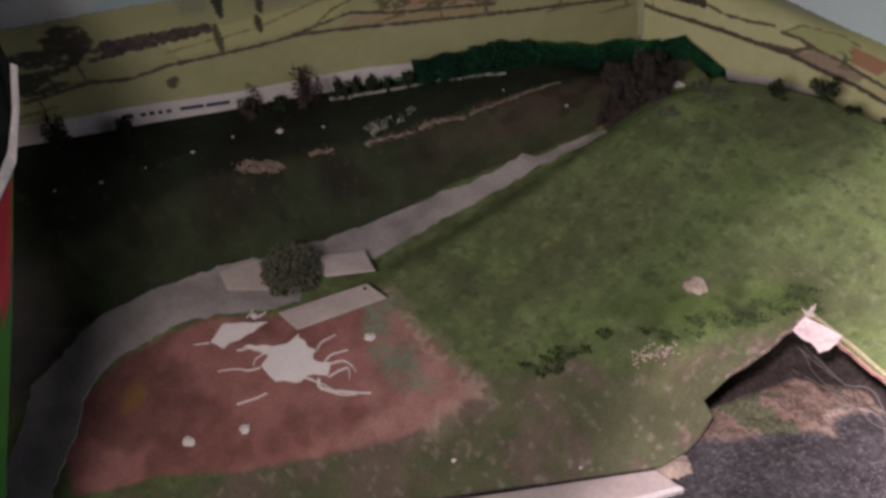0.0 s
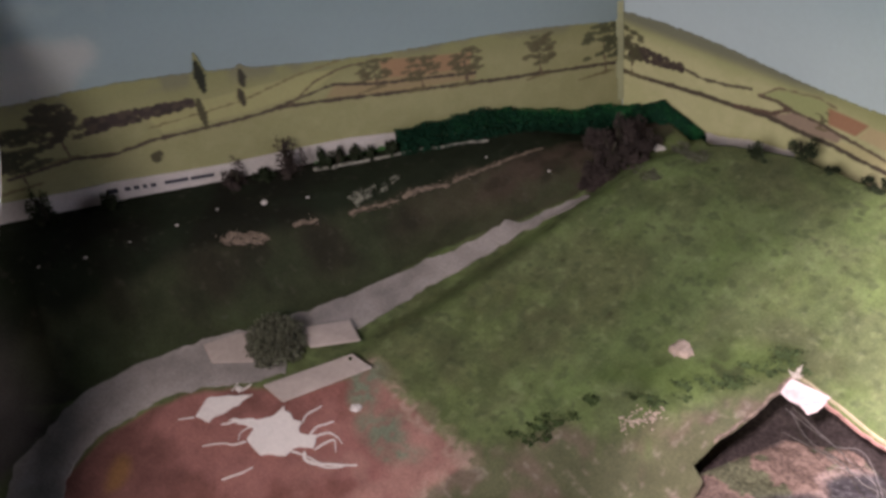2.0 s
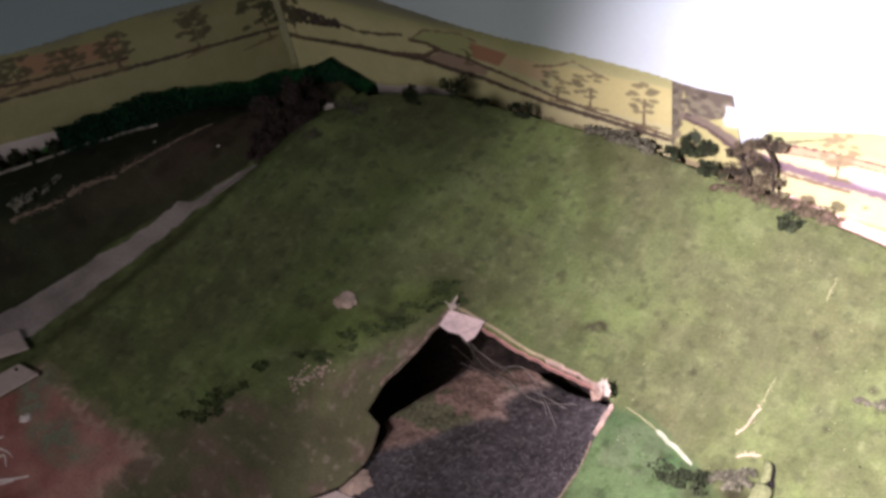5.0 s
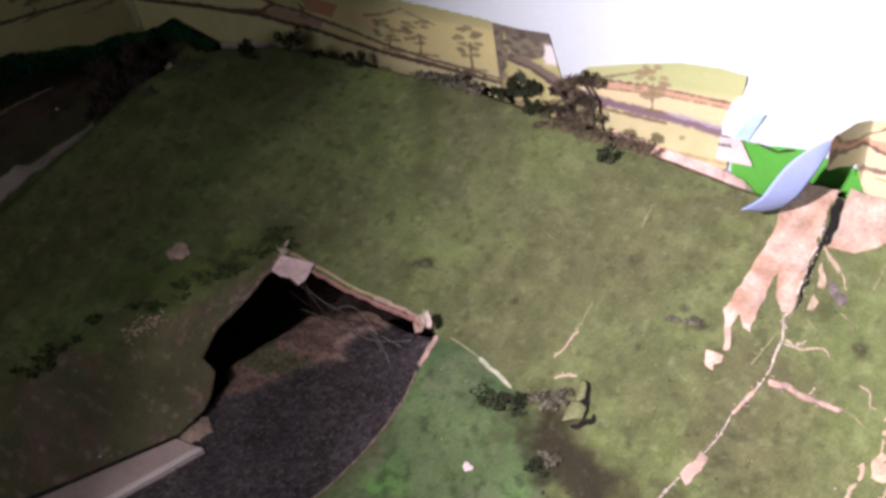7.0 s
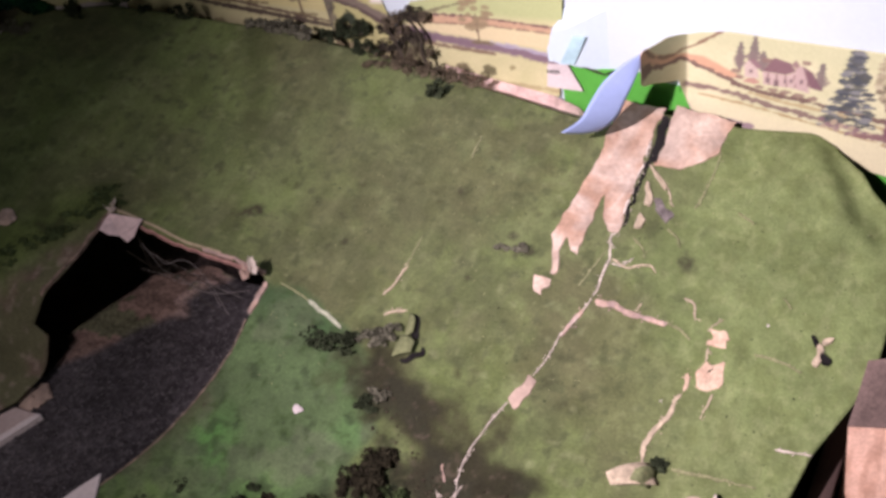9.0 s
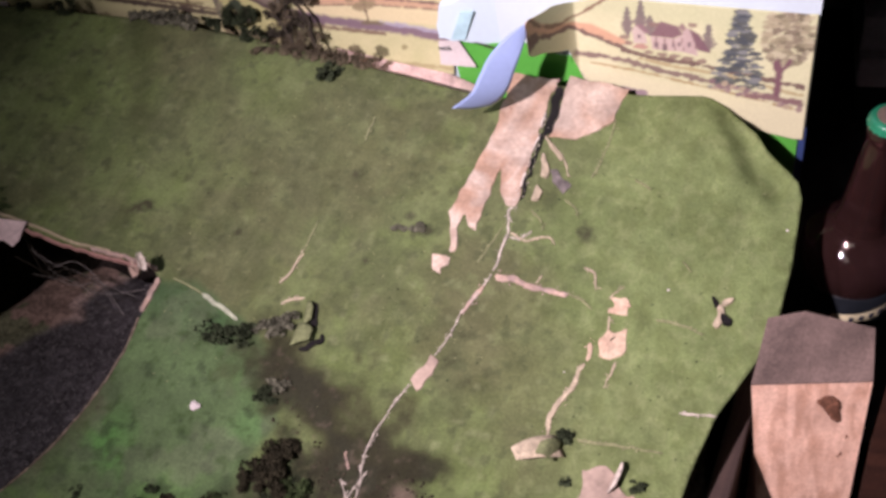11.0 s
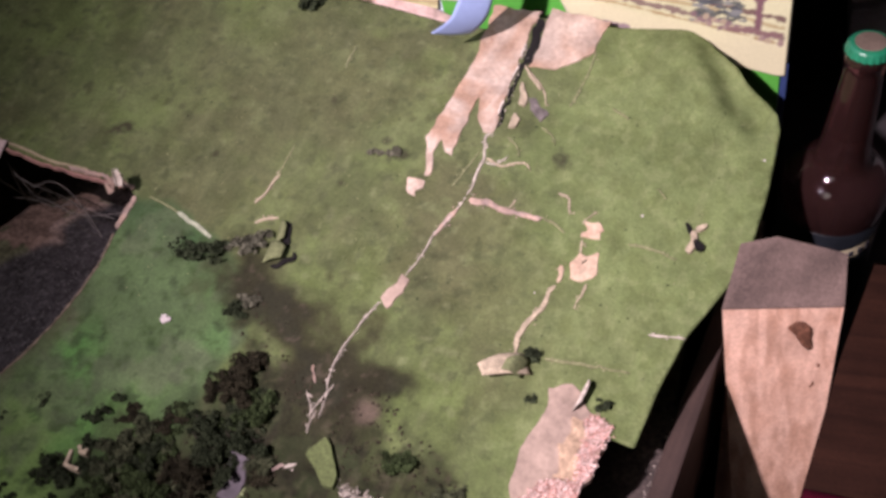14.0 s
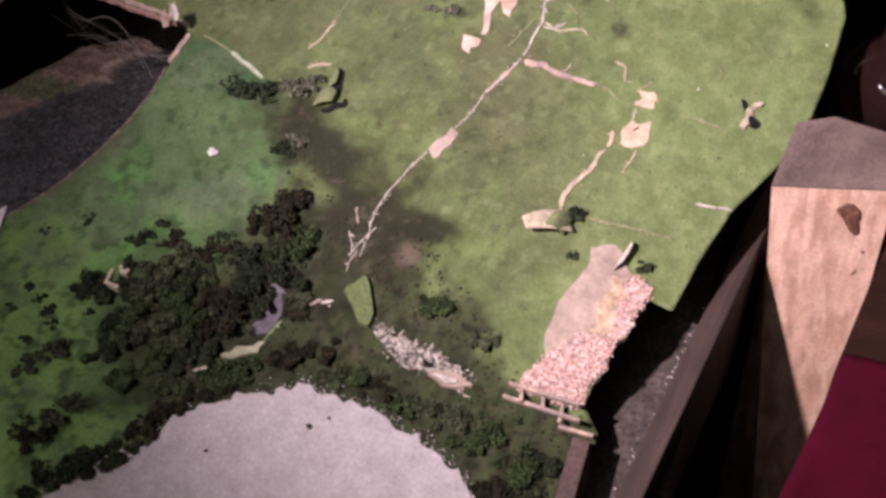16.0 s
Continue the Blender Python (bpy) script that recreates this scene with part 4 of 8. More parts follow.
def meadow_paint(x, z):
    p = Print(x, z, (0.50, 0.48, 0.27))
    p.put(ramp(0.034, 0.042, z), (0.38, 0.42, 0.21))
    p.put(ramp(0.050, 0.064, z) * 0.5, (0.30, 0.36, 0.17))
    p.line([(0.183, 0.036), (0.214, 0.047), (0.222, 0.050)], 0.0022, (0.20, 0.19, 0.11))
    p.field([(0.17, 0.034), (0.215, 0.037), (0.249, 0.035), (0.30, 0.031), (0.30, 0.026), (0.24, 0.029), (0.17, 0.027)], (0.47, 0.30, 0.20))
    p.line([(0.17, 0.036), (0.217, 0.037), (0.249, 0.035), (0.30, 0.031)], 0.0020, (0.16, 0.10, 0.09))
    p.line([(0.17, 0.028), (0.24, 0.029), (0.30, 0.025)], 0.0016, (0.22, 0.15, 0.11))
    p.field([(0.17, 0.027), (0.24, 0.028), (0.30, 0.024), (0.30, 0.010), (0.24, 0.015), (0.17, 0.022)], (0.60, 0.52, 0.32))
    p.line([(0.16, 0.020), (0.187, 0.015), (0.215, 0.011), (0.247, 0.008), (0.30, 0.000)], 0.0085, (0.19, 0.135, 0.16), 0.004)
    p.line([(0.240, 0.013), (0.262, 0.010), (0.290, 0.005)], 0.0035, (0.38, 0.36, 0.44), 0.004, 0.7)
    p.line([(0.16, 0.010), (0.20, 0.006), (0.24, 0.002)], 0.0030, (0.20, 0.15, 0.10))
    p.tree(0.229, 0.012, 0.046, 0.0115, (0.25, 0.20, 0.12), 20, 21)
    p.blob(0.234, -0.015, 0.0055, 0.0058, (0.14, 0.13, 0.070))
    p.blob(0.211, -0.015, 0.006, 0.006, (0.15, 0.13, 0.075))
    p.blob(0.254, -0.010, 0.003, 0.003, (0.28, 0.25, 0.13))
    p.line([(0.18, -0.020), (0.22, -0.024), (0.29, -0.030)], 0.0030, (0.33, 0.28, 0.15), 0.004, 0.8)
    return p.rgb


MEADOW = [(0.176, 0.046), (0.21, 0.054), (0.25, 0.062), (0.28, 0.062), (0.300, 0.058), (0.297, 0.020), (0.290, -0.036), (0.25, -0.030), (0.20, -0.026), (0.16, -0.03), (0.158, 0.018)]
ob = wall_sheet("meadow_print", on_right, 0.15, 0.31, -0.05, 0.08, 0.0012, 0.002, lambda a, b: inside(MEADOW, a, b), meadow_paint, M_PRINT, outlines=(MEADOW,))
tagged(ob, "printed paper piece of meadow and hedges with curved top", "backdrop print", group="landscape prints")

PINKSTRIP = [(0.196, -0.012), (0.24, -0.024), (0.285, -0.034), (0.305, -0.044), (0.320, -0.062), (0.318, -0.09), (0.20, -0.06)]
ob = wall_sheet("torn_strip", on_right, 0.19, 0.325, -0.10, 0.0, 0.0015, 0.004, lambda a, b: inside(PINKSTRIP, a, b), None, material("pale_pink_card", (0.53, 0.385, 0.355), 0.9, 0.18, 0.002, 0.4, vary=0.25, broad=0.01), outlines=(PINKSTRIP,))
# it leans out from the wall on to the mat
for v in ob.data.vertices:
    f = max(0.0, min(1.0, (float(np.interp(v.co.x, [0.196, 0.24, 0.285, 0.305, 0.320], [-0.012, -0.024, -0.034, -0.044, -0.062])) - v.co.z) / 0.035))
    v.co += Vector((0.010, -0.028, 0.0245)) * f
tagged(ob, "strip of torn pink card along the foot of the wall", "torn card")

GREEN = [(0.292, -0.001), (0.32, -0.006), (0.35, -0.004), (0.375, -0.014), (0.43, -0.02), (0.50, -0.05), (0.551, -0.080), (0.551, -0.165), (0.30, -0.165)]
ob = wall_sheet("green_card", on_right, 0.29, 0.553, -0.166, 0.0, 0.002, 0.0005, lambda a, b: inside(GREEN, a, b), None, M_GREENCARD, outlines=(GREEN,))
tagged(ob, "bright green card behind the torn landscape prints", "card")
ob = wall_sheet("edge_strip", on_right, 0.552, 0.5565, -0.17, -0.075, 0.0022, 0.001, lambda a, b: a < 9, None, material("navy_edge", (0.03, 0.05, 0.14), 0.5, 0.05))
tagged(ob, "narrow navy blue edge of the backing board", "edge strip")

SCRAP = [(0.2837, -0.002), (0.300, -0.0015), (0.3105, -0.0262), (0.296, -0.0255), (0.2815, -0.0245)]
label_ob = thing("label_scrap", "torn white paper label with dark lettering on the wall", "paper label", (*on_right(0.298, 0.004), -0.02))
sheet = wall_sheet("paper", on_right, 0.280, 0.313, -0.03, 0.0, 0.001, 0.004, lambda a, b: inside(SCRAP, a, b), None, M_WHITE, outlines=(SCRAP,))
sheet.parent, sheet.location = label_ob, -Vector(label_ob.location)
cu = bpy.data.curves.new("lettering", "FONT")
cu.body, cu.size, cu.extrude = "NDS", 0.0052, 0.0001
cu.materials.append(material("dark_print", (0.04, 0.07, 0.06), 0.6, 0.0))
txt = new("lettering", cu)
txt.parent = label_ob
txt.matrix_basis = pose(-0.0150, -0.0016, 0.0105, 90, 0, -2) @ pose(0, 0, 0, 0, 0, 3)

# torn pale sky paper between the prints
TORNSKY = [(0.3092, 0.0576), (0.2983, 0.045), (0.2904, 0.0312), (0.2849, 0.0127), (0.2847, 0.0005), (0.2951, -0.0005), (0.3083, -0.0030), (0.3140, -0.0043), (0.3287, -0.0100), (0.3382, -0.0068), (0.3458, -0.0041), (0.352, 0.012), (0.352, 0.0576)]
torn_sky = wall_sheet("torn_sky_paper", on_right, 0.28, 0.355, -0.012, 0.060, 0.0010, 0.0042, lambda a, b: inside(rugged(TORNSKY, 0.003, 0.0012, 3), a, b), lambda u, z: sky_paint(u + 1.3, z, right_horizon(u), 1.04) * (0.97, 1.01, 1.02), M_SKY, 0.0004, outlines=(rugged(TORNSKY, 0.003, 0.0012, 3),))
for v in torn_sky.data.vertices:
    v.co.y += 0.0066 * float(max(ramp(0.296, 0.345, v.co.x), ramp(0.030, 0.056, v.co.z)))
tagged(torn_sky, "torn pale blue sky paper with ragged lower edge", "torn paper")
FOLD = [(0.3060, 0.0260), (0.3161, 0.0269), (0.3056, 0.0009), (0.2944, 0.0005)]
ob = wall_sheet("fold", on_right, 0.29, 0.32, 0.0, 0.03, 0.001, 0.0048, lambda a, b: inside(FOLD, a, b), None, material("cyan_paper_fold", (0.36, 0.53, 0.58), 0.6, 0.04, 0.004, 0.1, vary=0.15, broad=0.01), outlines=(FOLD,))
ob.parent = torn_sky
ob["label"] = "folded darker blue corner"
# Dark band drawn as the shadow below the lifted torn edge.
EDGE = [(0.2977, -0.0004), (0.3074, -0.001), (0.3136, -0.0035), (0.322, -0.0057), (0.3283, -0.0085), (0.3345, -0.0046), (0.3405, -0.0036)]
EDGE_SHADOW = EDGE + [(x, z - 0.0012 - 0.0016 * (k % 2)) for k, (x, z) in reversed(list(enumerate(EDGE)))]
ob = wall_sheet("torn_edge", on_right, 0.295, 0.343, -0.014, 0.002, 0.0006, 0.0025, lambda a, b: inside(EDGE_SHADOW, a, b), None, M_LEAF, 0.0006, outlines=(EDGE_SHADOW,))
ob.parent = torn_sky
ob["label"] = "dark band standing in for shadow under the torn edge"


def cottage_paint(x, z):
    p = Print(x, z, (0.53, 0.52, 0.33))
    p.put(ramp(0.018, 0.030, z + 0.12 * (x - 0.43)) * 0.7, (0.46, 0.47, 0.29))
    p.put((1 - ramp(-0.032, -0.022, z + 0.22 * (x - 0.43))) * 0.8, (0.60, 0.565, 0.37))
    p.field([(0.33, 0.014), (0.379, 0.019), (0.402, 0.017), (0.424, 0.005), (0.431, 0.0), (0.420, -0.001), (0.398, 0.009), (0.386, 0.014), (0.33, 0.006)], (0.50, 0.29, 0.19))
    p.line([(0.414, 0.040), (0.397, 0.027), (0.379, 0.018), (0.35, 0.014)], 0.0022, (0.22, 0.15, 0.10))
    p.line([(0.34, 0.006), (0.361, 0.009), (0.386, 0.015), (0.398, 0.009), (0.420, -0.002), (0.436, -0.010), (0.459, -0.014), (0.478, -0.017), (0.55, -0.034)], 0.0034, (0.15, 0.10, 0.085), 0.004)
    p.line([(0.436, -0.013), (0.459, -0.019), (0.49, -0.024), (0.55, -0.042)], 0.0026, (0.38, 0.32, 0.18))
    p.line([(0.36, -0.006), (0.388, -0.010), (0.409, -0.012), (0.432, -0.017), (0.456, -0.025), (0.479, -0.030), (0.55, -0.050)], 0.0042, (0.20, 0.145, 0.125), 0.005)
    p.line([(0.40, -0.018), (0.44, -0.026), (0.50, -0.042), (0.55, -0.056)], 0.0016, (0.34, 0.26, 0.14))
    for cu, cv, r in ((0.389, -0.031, 0.0055), (0.393, -0.037, 0.004), (0.424, -0.043, 0.0045), (0.430, -0.045, 0.004), (0.437, -0.046, 0.0042), (0.445, -0.051, 0.004), (0.455, -0.054, 0.005), (0.465, -0.052, 0.004)):
        p.blob(cu, cv, r, r * 0.8, (0.24, 0.17, 0.20), 1.0, 0.9)
    p.line([(0.40, -0.046), (0.43, -0.052), (0.50, -0.062)], 0.0024, (0.36, 0.30, 0.15), 0.004, 0.8)
    for cu, foot, top in ((0.428, 0.013, 0.033), (0.4375, 0.014, 0.039), (0.444, 0.012, 0.027), (0.484, 0.0, 0.020)):
        p.poplar(cu, foot - 0.003, top - 0.003, 0.0030, (0.17, 0.145, 0.13))
        p.blob(cu, foot + 0.003, 0.0052, 0.0065, (0.19, 0.15, 0.14), 1.2, 0.8)
    # great conifer and round tree
    rnd = random.Random(5)
    for k in range(190):
        f = rnd.random()
        reach = 0.018 * (1 - f) + 0.0015
        p.blob(0.506 + rnd.uniform(-1, 1) * reach, -0.036 + 0.068 * f - 0.0015 * abs(rnd.gauss(0, 1)), 0.0042, 0.0017, ((0.060, 0.068, 0.080), (0.095, 0.105, 0.115), (0.19, 0.20, 0.20), (0.075, 0.080, 0.075))[k % 4], 1.0, 0.9)
    for k in range(300):
        a = rnd.uniform(0, 2 * math.pi)
        q = math.sqrt(rnd.random())
        p.blob(0.537 + 0.0165 * q * math.cos(a), 0.010 + 0.026 * q * math.sin(a), 0.0031, 0.0020, ((0.34, 0.30, 0.20), (0.13, 0.11, 0.075), (0.43, 0.39, 0.27), (0.20, 0.165, 0.12), (0.26, 0.23, 0.15))[k % 5], 1.0, 0.85)
    for k in range(30):
        p.blob(0.488 + 0.0021 * k, -0.034 - 0.0006 * k + rnd.uniform(-0.004, 0.003), 0.0026, 0.0026, ((0.20, 0.13, 0.14), (0.38, 0.31, 0.22), (0.27, 0.19, 0.18))[k % 3], 1.0, 0.9)
    p.line([(0.533, -0.046), (0.5335, -0.022), (0.531, -0.012)], 0.0050, (0.16, 0.085, 0.10))
    p.line([(0.5335, -0.024), (0.540, -0.010)], 0.0024, (0.16, 0.085, 0.10))
    p.line([(0.515, -0.044), (0.548, -0.048)], 0.0045, (0.20, 0.12, 0.12), 0.004)

    def quad(poly, colour):
        p.put(zone(poly, x, z, 0.0007, 0.0012), colour)

    quad([(0.431, 0.012), (0.434, 0.017), (0.440, 0.012), (0.442, 0.001), (0.432, 0.001)], (0.47, 0.38, 0.34))
    quad([(0.434, 0.017), (0.438, 0.018), (0.444, 0.011), (0.440, 0.010)], (0.22, 0.14, 0.15))
    quad([(0.444, 0.008), (0.461, 0.006), (0.466, 0.010), (0.469, -0.006), (0.445, -0.004)], (0.45, 0.35, 0.32))
    quad([(0.444, 0.008), (0.451, 0.021), (0.463, 0.017), (0.467, 0.010), (0.460, 0.006)], (0.19, 0.115, 0.125))
    quad([(0.463, 0.016), (0.466, 0.020), (0.469, 0.016), (0.468, 0.010)], (0.25, 0.17, 0.16))
    quad([(0.466, 0.012), (0.470, 0.016), (0.476, 0.004), (0.477, -0.009), (0.467, -0.006)], (0.42, 0.32, 0.30))
    quad([(0.470, 0.016), (0.478, 0.010), (0.486, -0.006), (0.477, -0.004)], (0.17, 0.10, 0.115))
    for hx, hz, w, h in ((0.448, 0.000, 0.0012, 0.0022), (0.454, -0.002, 0.0014, 0.003), (0.460, 0.000, 0.0010, 0.0018), (0.464, 0.001, 0.0009, 0.0018), (0.471, 0.001, 0.0010, 0.002), (0.436, 0.007, 0.0010, 0.0016)):
        quad([(hx - w, hz - h), (hx + w, hz - h), (hx + w, hz + h), (hx - w, hz + h)], (0.13, 0.09, 0.10))
    p.blob(0.437, -0.002, 0.006, 0.0025, (0.36, 0.17, 0.16), 1.0, 0.8)
    for cu, cv in ((0.443, -0.007), (0.452, -0.009), (0.461, -0.010), (0.470, -0.012), (0.480, -0.014), (0.429, 0.001), (0.426, 0.006), (0.446, 0.018), (0.473, 0.018)):
        p.blob(cu, cv, 0.0038, 0.0022, (0.21, 0.14, 0.12), 1.2, 0.85)
    for cu in (0.447, 0.453, 0.459, 0.465, 0.474):
        p.line([(cu, 0.010), (cu + 0.002, -0.004)], 0.0008, (0.17, 0.10, 0.10), 0.001, 0.7)
    return p.rgb


# the last print: flat on the wall, its loose end curling forward
def cottage_top(x):
    return np.interp(x, [0.33, 0.362, 0.376, 0.40, 0.42, 0.45, 0.50, 0.548], [0.000, 0.018, 0.031, 0.038, 0.040, 0.037, 0.033, 0.029])


def cottage_foot(x):
    return np.interp(x, [0.33, 0.384, 0.390, 0.398, 0.427, 0.46, 0.491, 0.548], [0.009, -0.002, -0.024, -0.046, -0.057, -0.064, -0.070, -0.085])


U, V = np.meshgrid(np.linspace(0.345, 0.5545, 176), np.linspace(0, 1, 110), indexing="ij")
bend = np.clip((0.391 - U) / 0.046, 0, 1)
top = cottage_top(U) * (1 - ramp(0, 1, bend)) + 0.051 * ramp(0, 1, bend) + 0.012 * np.sin(math.pi * bend)
foot = cottage_foot(U) * (1 - ramp(0, 0.6, bend)) + (0.003 + 0.026 * bend) * ramp(0, 0.6, bend)
ZZ = foot + (top - foot) * V
out = 0.003 + 0.050 * np.sin(0.5 * math.pi * bend) ** 1.3
XX = np.where(bend > 0, 0.391 + (0.3665 - 0.391) * np.sin(0.5 * math.pi * bend), U)
YY = 0.2194 - 0.037 * XX - out
n = 110
F = [(i * n + j, (i + 1) * n + j, (i + 1) * n + j + 1, i * n + j + 1) for i in range(175) for j in range(109)]
cottage = part("cottage_print", (np.stack([XX.ravel(), YY.ravel(), ZZ.ravel()], 1).tolist(), [], F), M_PRINT, smooth=True)
paint_on(cottage, cottage_paint(U.ravel(), (cottage_foot(U) + (cottage_top(U) - cottage_foot(U)) * V).ravel()))
so = cottage.modifiers.new("thickness", "SOLIDIFY")
so.thickness, so.offset = 0.0006, 0
tagged(cottage, "printed paper piece with cottage and conifers, its loose end curling", "backdrop print", group="landscape prints")

# hanging lavender flap
upper = [Vector(p) for p in ((0.3669, 0.158, 0.0508), (0.3600, 0.154, 0.0490), (0.3510, 0.150, 0.0432), (0.3407, 0.144, 0.0333), (0.3330, 0.138, 0.0205), (0.3268, 0.131, 0.0105), (0.3155, 0.120, 0.0070))]
lower = [Vector(p) for p in ((0.368, 0.159, 0.0476), (0.3651, 0.154, 0.0401), (0.3615, 0.149, 0.0311), (0.357, 0.146, 0.0202), (0.3511, 0.145, 0.0048), (0.3432, 0.144, -0.0053), (0.3361, 0.143, -0.0104))]


def along_curve(pts, t):
    k = min(int(t * (len(pts) - 1)), len(pts) - 2)
    f = t * (len(pts) - 1) - k
    p0, p1, p2, p3 = pts[max(k - 1, 0)], pts[k], pts[k + 1], pts[min(k + 2, len(pts) - 1)]
    return 0.5 * (2 * p1 + (p2 - p0) * f + (2 * p0 - 5 * p1 + 4 * p2 - p3) * f * f + (3 * p1 - p0 - 3 * p2 + p3) * f ** 3)


verts, faces = [], []
for i in range(25):
    a, b = along_curve(upper, i / 24), along_curve(lower, i / 24)
    for j in range(9):
        verts.append(tuple(a.lerp(b, j / 8) + Vector((0, -0.0008, -0.0008)) * math.sin(math.pi * j / 8)))
        if i and j:
            faces.append(((i - 1) * 9 + j - 1, i * 9 + j - 1, i * 9 + j, (i - 1) * 9 + j))
flap = part("paper_flap", (verts, [], faces), M_FLAP, smooth=True)
so = flap.modifiers.new("thickness", "SOLIDIFY")
so.thickness, so.offset = 0.0005, 0
tagged(flap, "loose lavender-blue paper flap curling away from the wall", "paper flap")

# white paper strip with printed bars at the foot of the other wall
strip_ob = thing("paper_strip", "white printed paper strip along the foot of the wall", "paper strip", (*on_left(0.40, 0.002), 0.085))
STRIP = [(0.2328, 0.0612), (0.2773, 0.0707), (0.3188, 0.0755), (0.3943, 0.0832), (0.4878, 0.0987), (0.5201, 0.1013), (0.60, 0.113), (0.70, 0.127), (0.70, 0.09), (0.5551, 0.0741), (0.4943, 0.0707), (0.3992, 0.0561), (0.3239, 0.0438), (0.2392, 0.0302)]
sheet = wall_sheet("sheet", on_left, 0.23, 0.70, 0.02, 0.13, 0.003, 0.002, lambda a, b: inside(STRIP, a, b), None, M_WHITE, outlines=(STRIP,))
sheet.parent, sheet.location = strip_ob, -Vector(strip_ob.location)
M_INK = material("navy_ink", (0.045, 0.045, 0.065), 0.6, 0.05)
for s0, s1, top, tall in ((0.492, 0.483, 0.0935, 0.0050), (0.4775, 0.4725, 0.0905, 0.0040), (0.4700, 0.4655, 0.0893, 0.0040), (0.4625, 0.4590, 0.0880, 0.0040), (0.4560, 0.4515, 0.0868, 0.0040), (0.4440, 0.4240, 0.0850, 0.0036), (0.4220, 0.4020, 0.0813, 0.0036)):
    bm = bmesh.new()
    pts = [on_left(s0, 0.0035), on_left(s1, 0.0035)]
    drop = 0.155 * (s0 - s1)
    vs = [bm.verts.new((p.x, p.y, z)) for p, z in ((pts[0], top), (pts[1], top - drop), (pts[1], top - drop - tall), (pts[0], top - tall))]
    bm.faces.new(vs)
    part("printed_bar", local(bm, strip_ob.location), M_INK, strip_ob)
LAWN = [(0.320, 0.0500), (0.3123, 0.0579), (0.281, 0.0535), (0.236, 0.0500), (0.232, 0.0300), (0.2826, 0.0390), (0.320, 0.0440)]
ob = wall_sheet("green_strip", on_left, 0.23, 0.325, 0.028, 0.060, 0.0015, 0.004, lambda a, b: inside(rugged(LAWN, 0.003, 0.001, 2), a, b), None, material("grass_green_paper", (0.045, 0.115, 0.035), 0.8, 0.25, 0.002, 0.2, vary=0.35, broad=0.008))
tagged(ob, "narrow grass-green paper strip below the white one", "paper strip")
seam = thing("pale_seam", "pale torn paper seam along the head of the dark bank", "torn paper")
M_SEAM = material("dirty_white_paper", (0.27, 0.25, 0.22), 0.9, 0.3, 0.002, 0.3, vary=0.5, broad=0.006)
for k, (line, w) in enumerate((([(-0.4400, -0.0480), (-0.4279, -0.0306), (-0.4104, -0.0048)], 0.0032), ([(-0.4090, -0.0020), (-0.4000, 0.0150), (-0.3843, 0.0420)], 0.0016), ([(-0.3800, 0.0460), (-0.3641, 0.0684), (-0.3463, 0.0883)], 0.0022))):
    ribbon("seam", line, w, M_SEAM, seam, 0.002, wobble=0.9, seed=14 + k, taper=0.6)

foot_strip = wall_sheet("paper_strip", on_right, -0.195, -0.10, 0.0, 0.04, 0.0015, 0.003, lambda a, b: inside([(-0.192, 0.014), (-0.170, 0.016), (-0.150, 0.022), (-0.105, 0.025), (-0.104, 0.008), (-0.192, 0.004)], a, b), None, M_WHITE)
tagged(foot_strip, "short strip of white paper at the foot of the wall", "paper strip")
ob = thing("paper_scrap", "small white paper scrap at the head of the path", "scrap")
drape("scrap", [(-0.2322, 0.1816), (-0.2224, 0.1752), (-0.2077, 0.1747), (-0.2130, 0.1660), (-0.2240, 0.1690)], M_WHITE, ob, 0.003, rough=0.001, step=0.0015)

# ---------------- hedge along the corner ----------------
def hedge_mesh(path, width, tall, count, leaf, seed):
    rnd = np.random.RandomState(seed)
    pts = np.array(path)
    verts, faces = [], []
    for k in range(count):
        t = rnd.rand() * (len(pts) - 1)
        i = min(int(t), len(pts) - 2)
        c = pts[i] + (pts[i + 1] - pts[i]) * (t - i)
        a = rnd.uniform(0, math.pi)
        r = rnd.uniform(0.6, 1.05)
        fade = 1.0
        h = tall * fade * (0.75 + 0.5 * float(vnoise(c[0], c[1], 0.02, seed)))
        d = (pts[i + 1] - pts[i])[:2]
        nrm = np.array((-d[1], d[0])) / (np.linalg.norm(d) + 1e-9)
        q = np.array([c[0] + nrm[0] * width * math.cos(a) * r, c[1] + nrm[1] * width * math.cos(a) * r, c[2] + h * math.sin(a) * r])
        u, v = rnd.normal(size=3), rnd.normal(size=3)
        u /= np.linalg.norm(u)
        v -= u * (u @ v)
        v /= np.linalg.norm(v)
        w = np.cross(u, v)
        s = leaf * rnd.uniform(0.7, 1.4)
        n0 = len(verts)
        verts += [tuple(q + s * u), tuple(q + s * 0.8 * v), tuple(q - s * u), tuple(q - s * 0.8 * v), tuple(q + 0.6 * s * w)]
        faces += [(n0, n0 + 1, n0 + 4), (n0 + 1, n0 + 2, n0 + 4), (n0 + 2, n0 + 3, n0 + 4), (n0 + 3, n0, n0 + 4)]
    return verts, [], faces


def hedge_point(s, off):
    p = on_left(s, off)
    return (p.x, p.y, float(terrain(p.x, p.y)) - 0.004)


